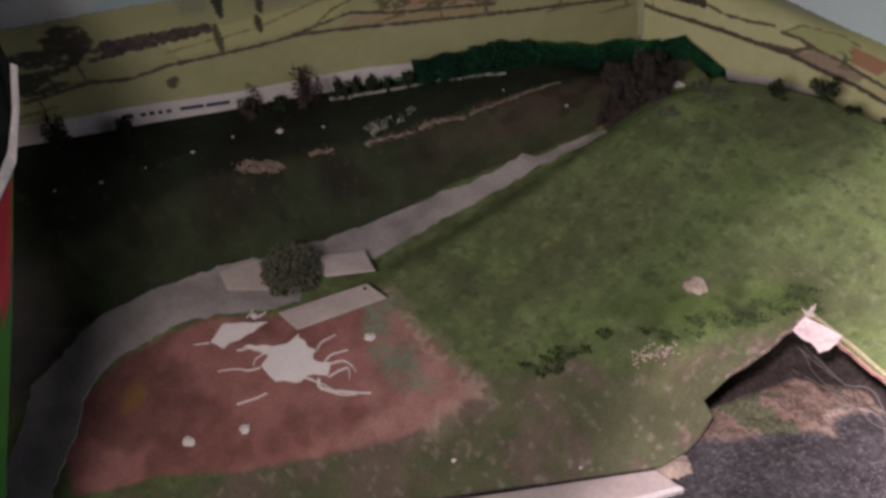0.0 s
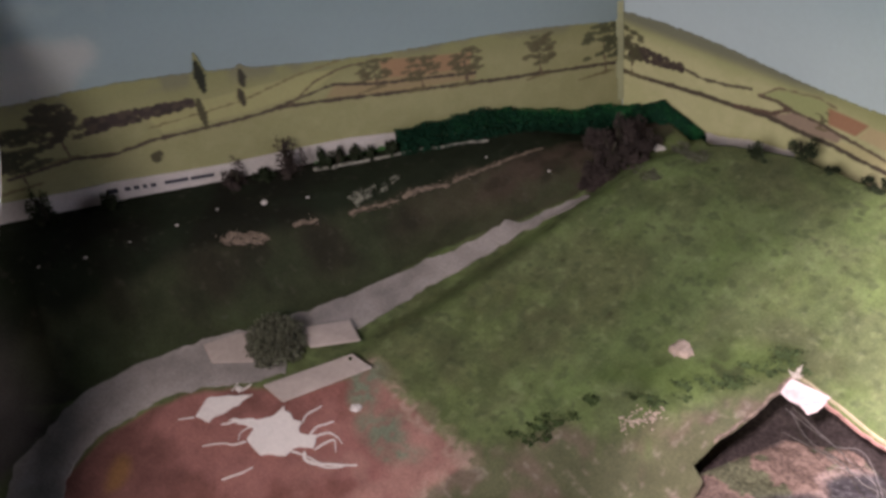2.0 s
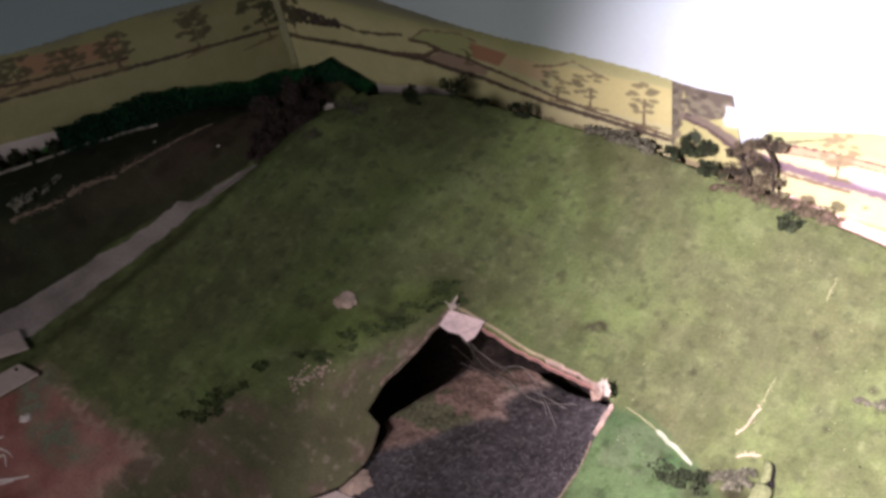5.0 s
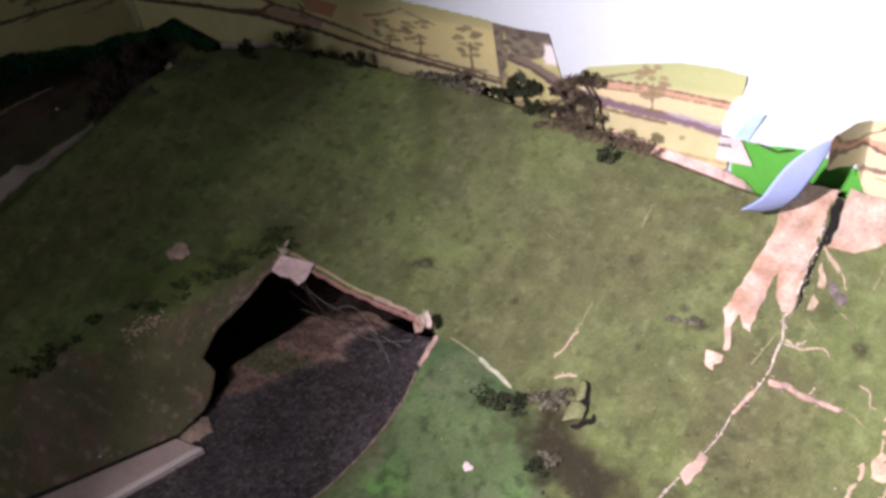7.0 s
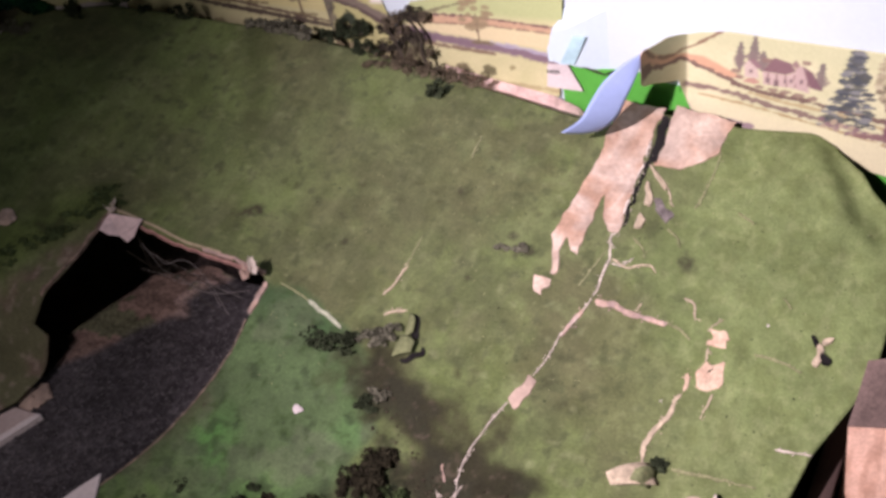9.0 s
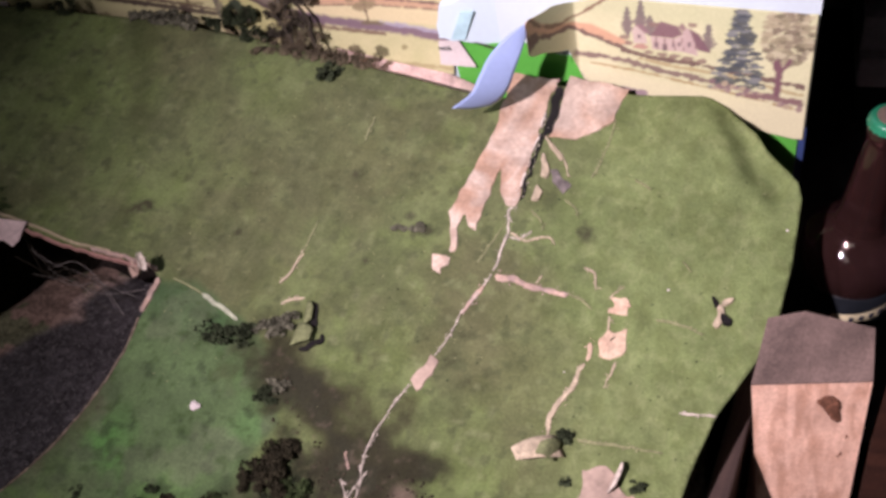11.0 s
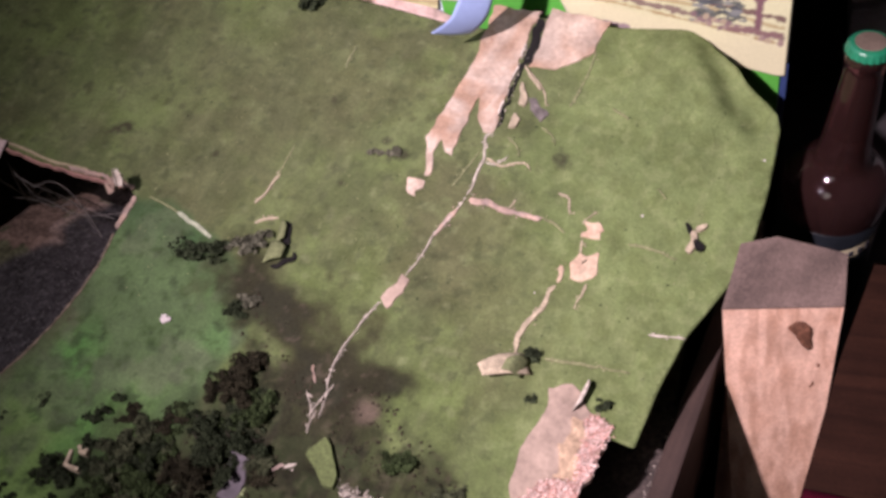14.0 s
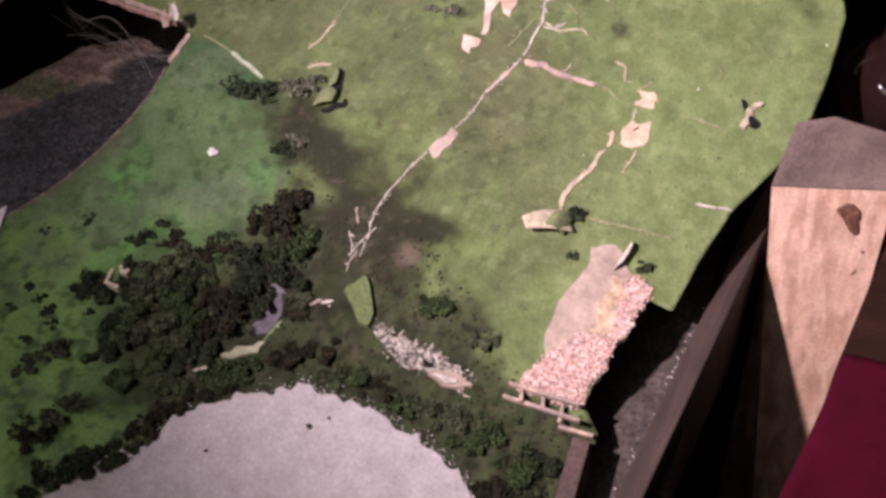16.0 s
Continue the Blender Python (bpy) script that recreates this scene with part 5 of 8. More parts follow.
path = [hedge_point(s, 0.010) for s in (0.235, 0.18, 0.12, 0.06, 0.012)]
for x in (-0.262, -0.235, -0.212, -0.192):
    p = on_right(x, 0.012)
    path.append((p.x, p.y, float(terrain(p.x, p.y)) - 0.004 - 0.30 * max(0.0, x + 0.24)))
hedge = thing("hedge", "dark green foam hedge bending round the corner of the walls", "hedge", path[4])
M_TIPS = material("hedge_tips", (0.016, 0.085, 0.030), 0.95, 0.4, 0.003, 0.5, vary=0.5, broad=0.012, spec=0.1)
HIGH = (0.026, 0.027, 0.026, 0.026, 0.022, 0.018, 0.015, 0.012)
for k in range(len(path) - 1):
    o = part("clump", hedge_mesh(path[k:k + 2], 0.010, HIGH[k], 2600, 0.0012, 5 + k), M_HEDGE, hedge)
    o.location = -Vector(hedge.location)
    if k:
        crest = [(x - (0.002 if k < 5 else 0.0), y, z + 0.55 * HIGH[k]) for x, y, z in path[k:k + 2]]
        o = part("crest", hedge_mesh(crest, 0.007, 0.5 * HIGH[k], 900, 0.0010, 35 + k), M_TIPS, hedge, "brighter green tips")
        o.location = -Vector(hedge.location)

# ---------------- path, platforms and red earth ----------------
PATH_A = [(-0.2303, 0.0810), (-0.2466, 0.0626), (-0.2605, 0.0342), (-0.2689, 0.0244), (-0.2784, 0.0206), (-0.2824, 0.009), (-0.2892, -0.007), (-0.2986, -0.0279), (-0.3137, -0.049), (-0.3295, -0.0767), (-0.3381, -0.0967), (-0.350, -0.123), (-0.3618, -0.1483), (-0.374, -0.172), (-0.352, -0.198), (-0.318, -0.150), (-0.3124, -0.1259), (-0.3008, -0.0808), (-0.292, -0.0609), (-0.2787, -0.0297), (-0.2638, 0.0086), (-0.2516, 0.0344), (-0.226, 0.0724)]
PATH_B = [(-0.3740, -0.176), (-0.391, -0.1983), (-0.4089, -0.2199), (-0.429, -0.2467), (-0.4415, -0.2675), (-0.4545, -0.2933), (-0.4606, -0.3123), (-0.463, -0.335), (-0.460, -0.385), (-0.43, -0.43), (-0.40, -0.47), (-0.37, -0.45), (-0.395, -0.40), (-0.4157, -0.3669), (-0.4227, -0.3498), (-0.4216, -0.3272), (-0.4112, -0.3003), (-0.405, -0.2846), (-0.3967, -0.2704), (-0.3803, -0.2542), (-0.3523, -0.2307), (-0.341, -0.2161), (-0.3347, -0.2061), (-0.352, -0.185)]
path_ob = thing("path", "grey gritted paper path crossing the scenery mat", "path", kind="structure")
drape("upper_path", PATH_A, M_PATH, path_ob, 0.0012, rough=0.0022)
drape("lower_path", PATH_B, M_PATH, path_ob, 0.0012, rough=0.0022, seed=2)


def slab(name, corners, thick, mat, label, category, lift=0.004, bevel=0.0008, tilt=0.0, group="", hole=None):
    """A piece of stiff card or board that lies on the terrain."""
    cx, cy = sum(p[0] for p in corners) / len(corners), sum(p[1] for p in corners) / len(corners)
    base = max(float(terrain(*p)) for p in corners)
    ob = thing(name, label, category, (cx, cy, base), group)
    bm = bmesh.new()
    hs = [float(terrain(*p)) + lift + tilt * (p[0] - cx) - base for p in corners]
    top = [bm.verts.new((p[0] - cx, p[1] - cy, h)) for p, h in zip(corners, hs)]
    f = bm.faces.new(top)
    r = bmesh.ops.extrude_face_region(bm, geom=[f])
    low = [v for v in r["geom"] if isinstance(v, bmesh.types.BMVert)]
    bmesh.ops.translate(bm, verts=low, vec=(0, 0, -thick))
    bmesh.ops.recalc_face_normals(bm, faces=bm.faces)
    bmesh.ops.bevel(bm, geom=list(bm.edges), offset=bevel, segments=1, affect="EDGES")
    part("board", bm, mat, ob)
    return ob, base


card, base = slab("card_platform", [(-0.3506, -0.1697), (-0.3233, -0.1383), (-0.3004, -0.1506), (-0.3297, -0.1795)], 0.0022, M_CARD, "small grey card slab lying across the path", "card slab", 0.006, group="card slabs")
card, base = slab("card_platform", [(-0.3377, -0.2269), (-0.2958, -0.1653), (-0.2732, -0.1670), (-0.3139, -0.2289)], 0.0022, M_CARD, "long grey card slab with a dark speck beside the bush", "card slab", 0.007, group="card slabs")
bm = bmesh.new()
lump(bm, (-0.293 - card.location.x, -0.171 - card.location.y, float(terrain(-0.293, -0.171)) + 0.0078 - base), 0.0018, RNG)
part("speck", bm, M_LEAF, card, "dark speck")
slab("card_platform", [(-0.4081, -0.2268), (-0.3878, -0.1993), (-0.3600, -0.2140), (-0.3896, -0.2349)], 0.0012, M_CARD, "square grey card piece sunk in the path", "card slab", 0.0025, group="card slabs")

splash = thing("paint_splash", "spilled white plaster paint with thin runs on red earth", "paint splash", (-0.30, -0.25, float(terrain(-0.30, -0.25))))
for k, poly in enumerate(([(-0.3684, -0.2742), (-0.3698, -0.2588), (-0.356, -0.246), (-0.3421, -0.2361), (-0.3505, -0.2586), (-0.3567, -0.2716)],
                          [(-0.3437, -0.2631), (-0.3377, -0.2575), (-0.3259, -0.2503), (-0.3156, -0.2390), (-0.3143, -0.2285), (-0.3006, -0.2330), (-0.2925, -0.2298), (-0.2900, -0.2400), (-0.2748, -0.2328), (-0.2725, -0.2423), (-0.2862, -0.2516), (-0.2850, -0.2574), (-0.3025, -0.2698), (-0.3189, -0.2671), (-0.3216, -0.2560), (-0.330, -0.258)])):
    o = drape("spill", poly, M_PLASTER, splash, 0.0012, rough=0.0016, step=0.0016, seed=k + 2)
    o.location = -Vector(splash.location)
RUNS = (([(-0.326, -0.250), (-0.336, -0.258), (-0.346, -0.268)], 0.0030), ([(-0.292, -0.231), (-0.294, -0.2236), (-0.289, -0.212)], 0.0018), ([(-0.281, -0.235), (-0.280, -0.2267), (-0.272, -0.2164)], 0.0018),
        ([(-0.276, -0.234), (-0.2686, -0.2251), (-0.255, -0.226)], 0.0020), ([(-0.2705, -0.242), (-0.2664, -0.2325), (-0.262, -0.2276), (-0.255, -0.2346)], 0.0018), ([(-0.276, -0.248), (-0.2667, -0.2515), (-0.250, -0.243), (-0.235, -0.2324)], 0.0034),
        ([(-0.267, -0.2505), (-0.255, -0.248), (-0.243, -0.240)], 0.0020), ([(-0.285, -0.253), (-0.2727, -0.2496), (-0.258, -0.247)], 0.0022), ([(-0.314, -0.2997), (-0.306, -0.2894), (-0.300, -0.279)], 0.0019),
        ([(-0.319, -0.267), (-0.3257, -0.2743), (-0.3346, -0.2792), (-0.3457, -0.2894)], 0.0013), ([(-0.325, -0.270), (-0.328, -0.263), (-0.323, -0.253)], 0.0013), ([(-0.352, -0.238), (-0.350, -0.229)], 0.0024), ([(-0.359, -0.243), (-0.360, -0.234)], 0.0018), ([(-0.368, -0.276), (-0.378, -0.285)], 0.0012))
for k, (line, w) in enumerate(RUNS):
    o = ribbon("run", line, w * 0.72, M_PLASTER, splash, 0.0010, 0.0004, wobble=0.6, seed=k, taper=0.35, step=0.0009)
    o.location = -Vector(splash.location)


def pebble(name, x, y, size, mat, label, category, flat=0.6, n=3, seed=1, z=None, group=""):
    rnd = random.Random(seed)
    h = float(terrain(x, y)) if z is None else z
    ob = None
    bm = bmesh.new()
    for k in range(n):
        a = rnd.uniform(0, 6.3)
        r = size * (0.5 if k else 0)
        lump(bm, (r * math.cos(a), r * math.sin(a), size * flat * 0.45), size * rnd.uniform(0.6, 1.0), rnd, flat, 2)
    ob = part(name, bm, mat)
    ob.location = (x, y, h)
    return tagged(ob, label, category, group)


pebble("rock", -0.083, -0.022, 0.0070, M_STONE, "pinkish crumbled rock lying on the grass", "rock", 0.55, 4, 3)
pebble("rock", 0.182, -0.102, 0.0038, M_WHITE, "small white stone on bright green grass", "rock", 0.55, 3, 4)
for k, (x, y, s) in enumerate(((-0.321, -0.342, 0.0045), (-0.293, -0.311, 0.004), (-0.356, -0.238, 0.003), (-0.164, -0.226, 0.002), (-0.266, -0.199, 0.0042))):
    pebble("plaster_crumb", x, y, s, M_PLASTER, "white crumb of plaster on bare red earth", "crumb", 0.5, 2, 10 + k, group="plaster crumbs")
for k, (x, y, s) in enumerate(((-0.4394, -0.1084, 0.0030), (-0.4629, -0.1412, 0.0014), (-0.4729, -0.1769, 0.0018), (-0.4885, -0.2137, 0.0010), (-0.5058, -0.2466, 0.0016), (-0.524, -0.2775, 0.0014), (-0.4169, -0.0793, 0.0014), (-0.3328, 0.0664, 0.0012), (-0.2764, 0.0847, 0.0015), (-0.0915, -0.166, 0.0012), (0.47, 0.04, 0.0008), (0.41, -0.03, 0.0007), (0.545, 0.10, 0.0010))):
    pebble("paper_crumb", x, y, s, M_WHITE, "tiny pale scrap lying on the scenery", "scrap", 0.5, 2, 30 + k, group="pale scraps")
M_LEDGE = material("dirty_tan_card", (0.17, 0.125, 0.098), 0.9, 0.3, 0.002, 0.4, vary=0.4, broad=0.006)
bits = thing("bleached_moss", "patch of bleached straggling moss on the dark bank", "moss", (-0.387, -0.042, float(terrain(-0.387, -0.042))))
M_BLEACH = material("bleached_moss", (0.25, 0.24, 0.20), 0.9, 0.3)
part("tangle", foliage(0.010, 0.014, 0.003, 170, 0.0013, 61), M_BLEACH, bits)
o = part("tangle", foliage(0.004, 0.014, 0.002, 60, 0.0011, 62), M_BLEACH, bits)
o.location = (0.012, 0.020, 0.0)
ledge = thing("bank_ledge", "thin tan ledge of torn card along the dark bank", "torn card")
LEDGES = (([(-0.4392, -0.1616), (-0.4300, -0.1456), (-0.4156, -0.1302)], 0.0050), ([(-0.4330, -0.1560), (-0.4240, -0.1440), (-0.4170, -0.1370)], 0.0030), ([(-0.4097, -0.1073), (-0.3986, -0.0885)], 0.0026), ([(-0.3849, -0.0646), (-0.3724, -0.0420), (-0.3619, -0.0240)], 0.0020),
          ([(-0.3610, -0.0200), (-0.3543, -0.0016), (-0.3397, 0.0202)], 0.0032), ([(-0.3390, 0.0230), (-0.3253, 0.0521), (-0.3133, 0.0792), (-0.3000, 0.1097)], 0.0022))
for k, (line, w) in enumerate(LEDGES):
    ribbon("ledge", line, w, M_LEDGE, ledge, 0.001, wobble=0.95, seed=4 + k, taper=0.7)
rnd = random.Random(23)
bm = bmesh.new()
for line, w in LEDGES:
    for (x0, y0), (x1, y1) in zip(line, line[1:]):
        for k in range(22):
            f = rnd.random()
            px, py = x0 + (x1 - x0) * f + rnd.gauss(0, 0.0020), y0 + (y1 - y0) * f + rnd.gauss(0, 0.0020)
            lump(bm, (px, py, float(terrain(px, py)) + 0.0008), rnd.uniform(0.0004, 0.0011), rnd, 0.7)
part("crumble", bm, M_LEDGE, ledge)["kind"] = "stuff"

# ---------------- rim of the hole ----------------
rim = thing("hole_border", "frayed pink and cream card rim round the hole", "torn card")
ribbon("cream_edge", [(-0.005, 0.007), (0.03, 0.001), (0.064, -0.006), (0.090, -0.007)], 0.0016, material("cream_edge", (0.33, 0.28, 0.18), 0.85, 0.2), rim, 0.002, seed=1)
ribbon("pink_edge", [(0.075, -0.0085), (0.10, -0.010), (0.128, -0.014)], 0.0026, M_PINK, rim, 0.002, wobble=0.9, seed=2)
ribbon("pink_edge", [(0.004, 0.003), (0.05, -0.0075), (0.120, -0.0145)], 0.0016, M_RUST, rim, 0.0006, 0.0022, wobble=0.8, seed=3)
ribbon("frayed_edge", [(-0.006, 0.005), (-0.011, -0.018), (-0.018, -0.044), (-0.030, -0.070)], 0.0024, M_LEDGE, rim, 0.0015, wobble=0.7, seed=4)
ribbon("pink_edge", [(0.130, -0.020), (0.128, -0.034), (0.1255, -0.046)], 0.0036, M_PINK, rim, 0.001, seed=5)
ribbon("frayed_edge", [(0.126, -0.05), (0.123, -0.08), (0.110, -0.122), (0.088, -0.163), (0.060, -0.20)], 0.0010, M_LEDGE, rim, 0.0006, wobble=0.8, seed=6)
ribbon("cream_edge", [(0.140, -0.018), (0.160, -0.024), (0.180, -0.033)], 0.0010, M_SCUFF, rim, 0.0008, seed=7)
ribbon("cream_edge", [(0.164, -0.026), (0.180, -0.033), (0.193, -0.039)], 0.0026, material("pale_green_edge", (0.31, 0.33, 0.24), 0.85, 0.2), rim, 0.0012, seed=8)


def crumple(name, x, y, z, size, mat, label, seed):
    """A wad of torn card: a few bent scraps."""
    rnd = random.Random(seed)
    ob = thing(name, label, "torn card", (x, y, z))
    for k in range(7):
        w, h = size * rnd.uniform(0.10, 0.22), size * rnd.uniform(0.5, 1.1)
        bm = bmesh.new()
        vs = [bm.verts.new((w * u, h * v, 0.25 * size * u * v)) for u, v in ((-1, 0), (0.7, 0.0), (1, 0.5), (0.5, 0.62), (0.3, 1), (-0.2, 0.7), (-0.8, 0.8))]
        f = bm.faces.new(vs)
        r = bmesh.ops.extrude_face_region(bm, geom=[f])
        bmesh.ops.translate(bm, verts=[q for q in r["geom"] if isinstance(q, bmesh.types.BMVert)], vec=(0, 0, 0.0007))
        o = part("scrap", bm, mat, ob)
        o.matrix_basis = pose(rnd.uniform(-0.35, 0.35) * size, rnd.uniform(-0.35, 0.35) * size, rnd.uniform(0.0, 0.25) * size, rnd.uniform(35, 80), rnd.uniform(-40, 40), rnd.uniform(-70, 70))
    return ob


crumple("torn_tab", -0.004, 0.003, -0.003, 0.0085, M_FRAY, "white torn card tab at the corner of the hole", 3)
crumple("torn_tab", 0.126, -0.023, -0.015, 0.0105, M_FRAY, "pinkish white torn card wad at the rim", 5)
crumple("torn_tab", 0.121, -0.027, -0.018, 0.010, M_PINK, "pinkish white torn card wad at the rim", 6)
bm = bmesh.new()
vs = [bm.verts.new(p) for p in ((-0.006, 0.002, -0.0035), (-0.009, -0.0120, -0.006), (0.000, -0.0135, -0.009), (0.0073, -0.0112, -0.012), (0.0150, -0.0145, -0.014), (0.0200, -0.0110, -0.011), (0.0230, -0.0065, -0.006), (0.024, 0.001, -0.004))]
bmesh.ops.triangulate(bm, faces=[bm.faces.new(vs)])
r = bmesh.ops.extrude_face_region(bm, geom=list(bm.faces))
bmesh.ops.translate(bm, verts=[v for v in r["geom"] if isinstance(v, bmesh.types.BMVert)], vec=(0, 0.0012, -0.0008))
tagged(part("corner_gusset", bm, material("dusty_white_card", (0.56, 0.44, 0.43), 0.85, 0.12, 0.003, 0.2, vary=0.2, broad=0.01)), "pinkish white card gusset under the hole's corner", "card")

M_WIRE = material("grey_wire", (0.20, 0.18, 0.17), 0.6, 0.1)
CRUMBS = ((-0.0915, -0.094), (-0.072, -0.072))
heap = thing("rubble", "scatter of pinkish crumbs in the scrub beside the hole", "rubble", (-0.082, -0.083, float(terrain(-0.082, -0.083))))
rnd = random.Random(19)
bm = bmesh.new()
for k in range(70):
    f = rnd.random()
    px, py = CRUMBS[0][0] + (CRUMBS[1][0] - CRUMBS[0][0]) * f + rnd.gauss(0, 0.0035), CRUMBS[0][1] + (CRUMBS[1][1] - CRUMBS[0][1]) * f + rnd.gauss(0, 0.0035)
    lump(bm, (px, py, float(terrain(px, py)) + 0.0006), rnd.uniform(0.0005, 0.0016), rnd, 0.7)
o = part("crumble", bm, M_STONE, heap)
o.location = -Vector(heap.location)
wires = thing("wire_tangle", "thin pale wires tangled under the mat", "wires", (0.03, 0.0, ROAD_Z))
rnd = random.Random(9)
for k in range(10):
    cu = bpy.data.curves.new("wire", "CURVE")
    cu.dimensions, cu.bevel_depth, cu.bevel_resolution = "3D", 0.00026, 1
    sp = cu.splines.new("NURBS")
    sp.points.add(5)
    for i, p in enumerate(sp.points):
        p.co = (-0.035 + 0.018 * i + rnd.uniform(-0.01, 0.01), 0.004 - 0.004 * i + rnd.uniform(-0.012, 0.012), 0.012 + rnd.uniform(0.0, 0.042), 1)
    sp.order_u = 4
    sp.use_endpoint_u = True
    cu.materials.append(M_WIRE if k % 3 == 0 else M_TWIG)
    o = new("wire", cu)
    o.parent = wires

# platform beside the road
plat = thing("station_platform", "long grey platform with a white edge beside the road", "platform", (-0.08, -0.165, ROAD_Z))
A, B, Cc, D = Vector((-0.048, -0.131)), Vector((-0.022, -0.133)), Vector((-0.150, -0.306)), Vector((-0.190, -0.276))
bm = bmesh.new()
edge_in = [B.lerp(A, 0.20), Cc.lerp(D, 0.14)]
for quad, z, mat, nm in (((A, edge_in[0], edge_in[1], D), 0.005, M_CARD, "deck"), ((edge_in[0], B, Cc, edge_in[1]), 0.0058, M_WHITE, "white_edge")):
    bm = bmesh.new()
    f = bm.faces.new([bm.verts.new((p.x - plat.location.x, p.y - plat.location.y, z)) for p in quad])
    r = bmesh.ops.extrude_face_region(bm, geom=[f])
    bmesh.ops.translate(bm, verts=[v for v in r["geom"] if isinstance(v, bmesh.types.BMVert)], vec=(0, 0, -z - 0.003))
    bmesh.ops.recalc_face_normals(bm, faces=bm.faces)
    bmesh.ops.bevel(bm, geom=list(bm.edges), offset=0.0008, segments=1, affect="EDGES")
    part(nm, bm, mat, plat, "white platform edge" if nm == "white_edge" else "")
pebble("rubble", -0.040, -0.118, 0.010, M_TAN, "pale rubble heap at the platform's end", "rubble", 0.4, 6, 77, ROAD_Z)
slabw, base = slab("white_slab", [(0.072, -0.176), (0.060, -0.190), (0.030, -0.232), (0.048, -0.228), (0.076, -0.196)], 0.002, M_WHITE, "white card slab at the edge of the road", "card slab", 0.003)

# ---------------- torn and bare places of the field ----------------
bare = thing("bare_patch", "bare pinkish board where the green mat is torn off", "bare patch", group="bare patches")
drape("board", [(0.342, 0.190), (0.3383, 0.1476), (0.3290, 0.1062), (0.3240, 0.0917), (0.3171, 0.0682), (0.3205, 0.050), (0.3228, 0.0353), (0.3259, 0.0382), (0.3242, 0.0567), (0.3286, 0.0683), (0.3322, 0.0587), (0.3374, 0.0571), (0.3380, 0.0684), (0.3448, 0.1049), (0.3469, 0.1095), (0.3498, 0.0878), (0.3547, 0.0812), (0.3612, 0.0819), (0.3633, 0.0977), (0.3676, 0.1319), (0.3726, 0.1757), (0.378, 0.190)], M_BOARD, bare, 0.0008, rough=0.0014, step=0.0016)
drape("board", [(0.3129, 0.0334), (0.3220, 0.0351), (0.3240, 0.0294), (0.3184, 0.0202), (0.3140, 0.0211)], M_BOARD, bare, 0.0008, rough=0.0026, step=0.0011, seed=4)
bare = thing("bare_patch", "bare pinkish board beside the split below the print", "bare patch", group="bare patches")
drape("board", [(0.3765, 0.1404), (0.3810, 0.1600), (0.384, 0.195), (0.428, 0.192), (0.4199, 0.1625), (0.408, 0.150), (0.3952, 0.1430)], M_BOARD, bare, 0.0008, rough=0.0012, step=0.0016)
M_SMEAR = material("dark_grey_smear", (0.115, 0.10, 0.095), 0.9, 0.3, 0.002, 0.4, vary=0.35, broad=0.008)
split = thing("split", "dark open split with frayed white edges in the mat", "tear")
# The mat stays whole; black ribbons imitate the darkness down in the split.
ribbon("shade_strip", [(0.379, 0.184), (0.3755, 0.157), (0.3738, 0.1428)], 0.0064, M_BLACK, split, 0.0013, wobble=0.4, seed=3)
ribbon("shade_strip", [(0.3736, 0.1440), (0.3693, 0.1266), (0.3668, 0.1095), (0.3636, 0.0866)], 0.0034, M_BLACK, split, 0.0013, wobble=1.0, seed=5, taper=0.35)
rnd = random.Random(41)
bm = bmesh.new()
for k in range(45):
    f = rnd.random()
    px = float(np.interp(f, [0, 0.25, 0.5, 0.75, 1], [0.3740, 0.3712, 0.3676, 0.3652, 0.3615])) + rnd.choice((-0.0022, -0.0020, 0.0019)) + rnd.gauss(0, 0.0006)
    py = 0.156 - 0.073 * f
    lump(bm, (px, py, float(terrain(px, py)) + 0.0014), rnd.uniform(0.0003, 0.0008), rnd, 0.7)
part("fray", bm, M_FRAY, split, "crumbling white torn edge")
for a, b, sd in (((0.3712, 0.160), (0.3708, 0.146), 4), ((0.3700, 0.138), (0.3672, 0.126), 14), ((0.3650, 0.108), (0.3628, 0.095), 24)):
    ribbon("frayed_edge", [a, ((a[0] + b[0]) / 2 - 0.0008, (a[1] + b[1]) / 2), b], 0.0013, M_FRAY, split, 0.0024, wobble=1.0, seed=sd)
ribbon("frayed_edge", [(0.3741, 0.1400), (0.3814, 0.1303), (0.3883, 0.1231)], 0.0012, M_TORN, split, 0.0026, wobble=0.8, seed=8)
drape("frayed_edge", [(0.3762, 0.1265), (0.3800, 0.1140), (0.3792, 0.1069), (0.3742, 0.1081), (0.3743, 0.1262)], M_TORN, split, 0.0018, rough=0.0012, step=0.0012)
drape("frayed_edge", [(0.3744, 0.1005), (0.3790, 0.0958), (0.3762, 0.0891), (0.3724, 0.0890)], M_TORN, split, 0.0018, rough=0.0014, step=0.0012, seed=3)
drape("grey_smear", [(0.3809, 0.1142), (0.3856, 0.1150), (0.3961, 0.1023), (0.3938, 0.0978), (0.3832, 0.1056)], M_SMEAR, split, 0.0010, rough=0.0020, step=0.0014)


M_BARE = material("bare_tan_board", (0.50, 0.39, 0.285), 0.85, 0.15, 0.002, 0.4, vary=0.2, broad=0.008, tone=(0.44, 0.31, 0.225))


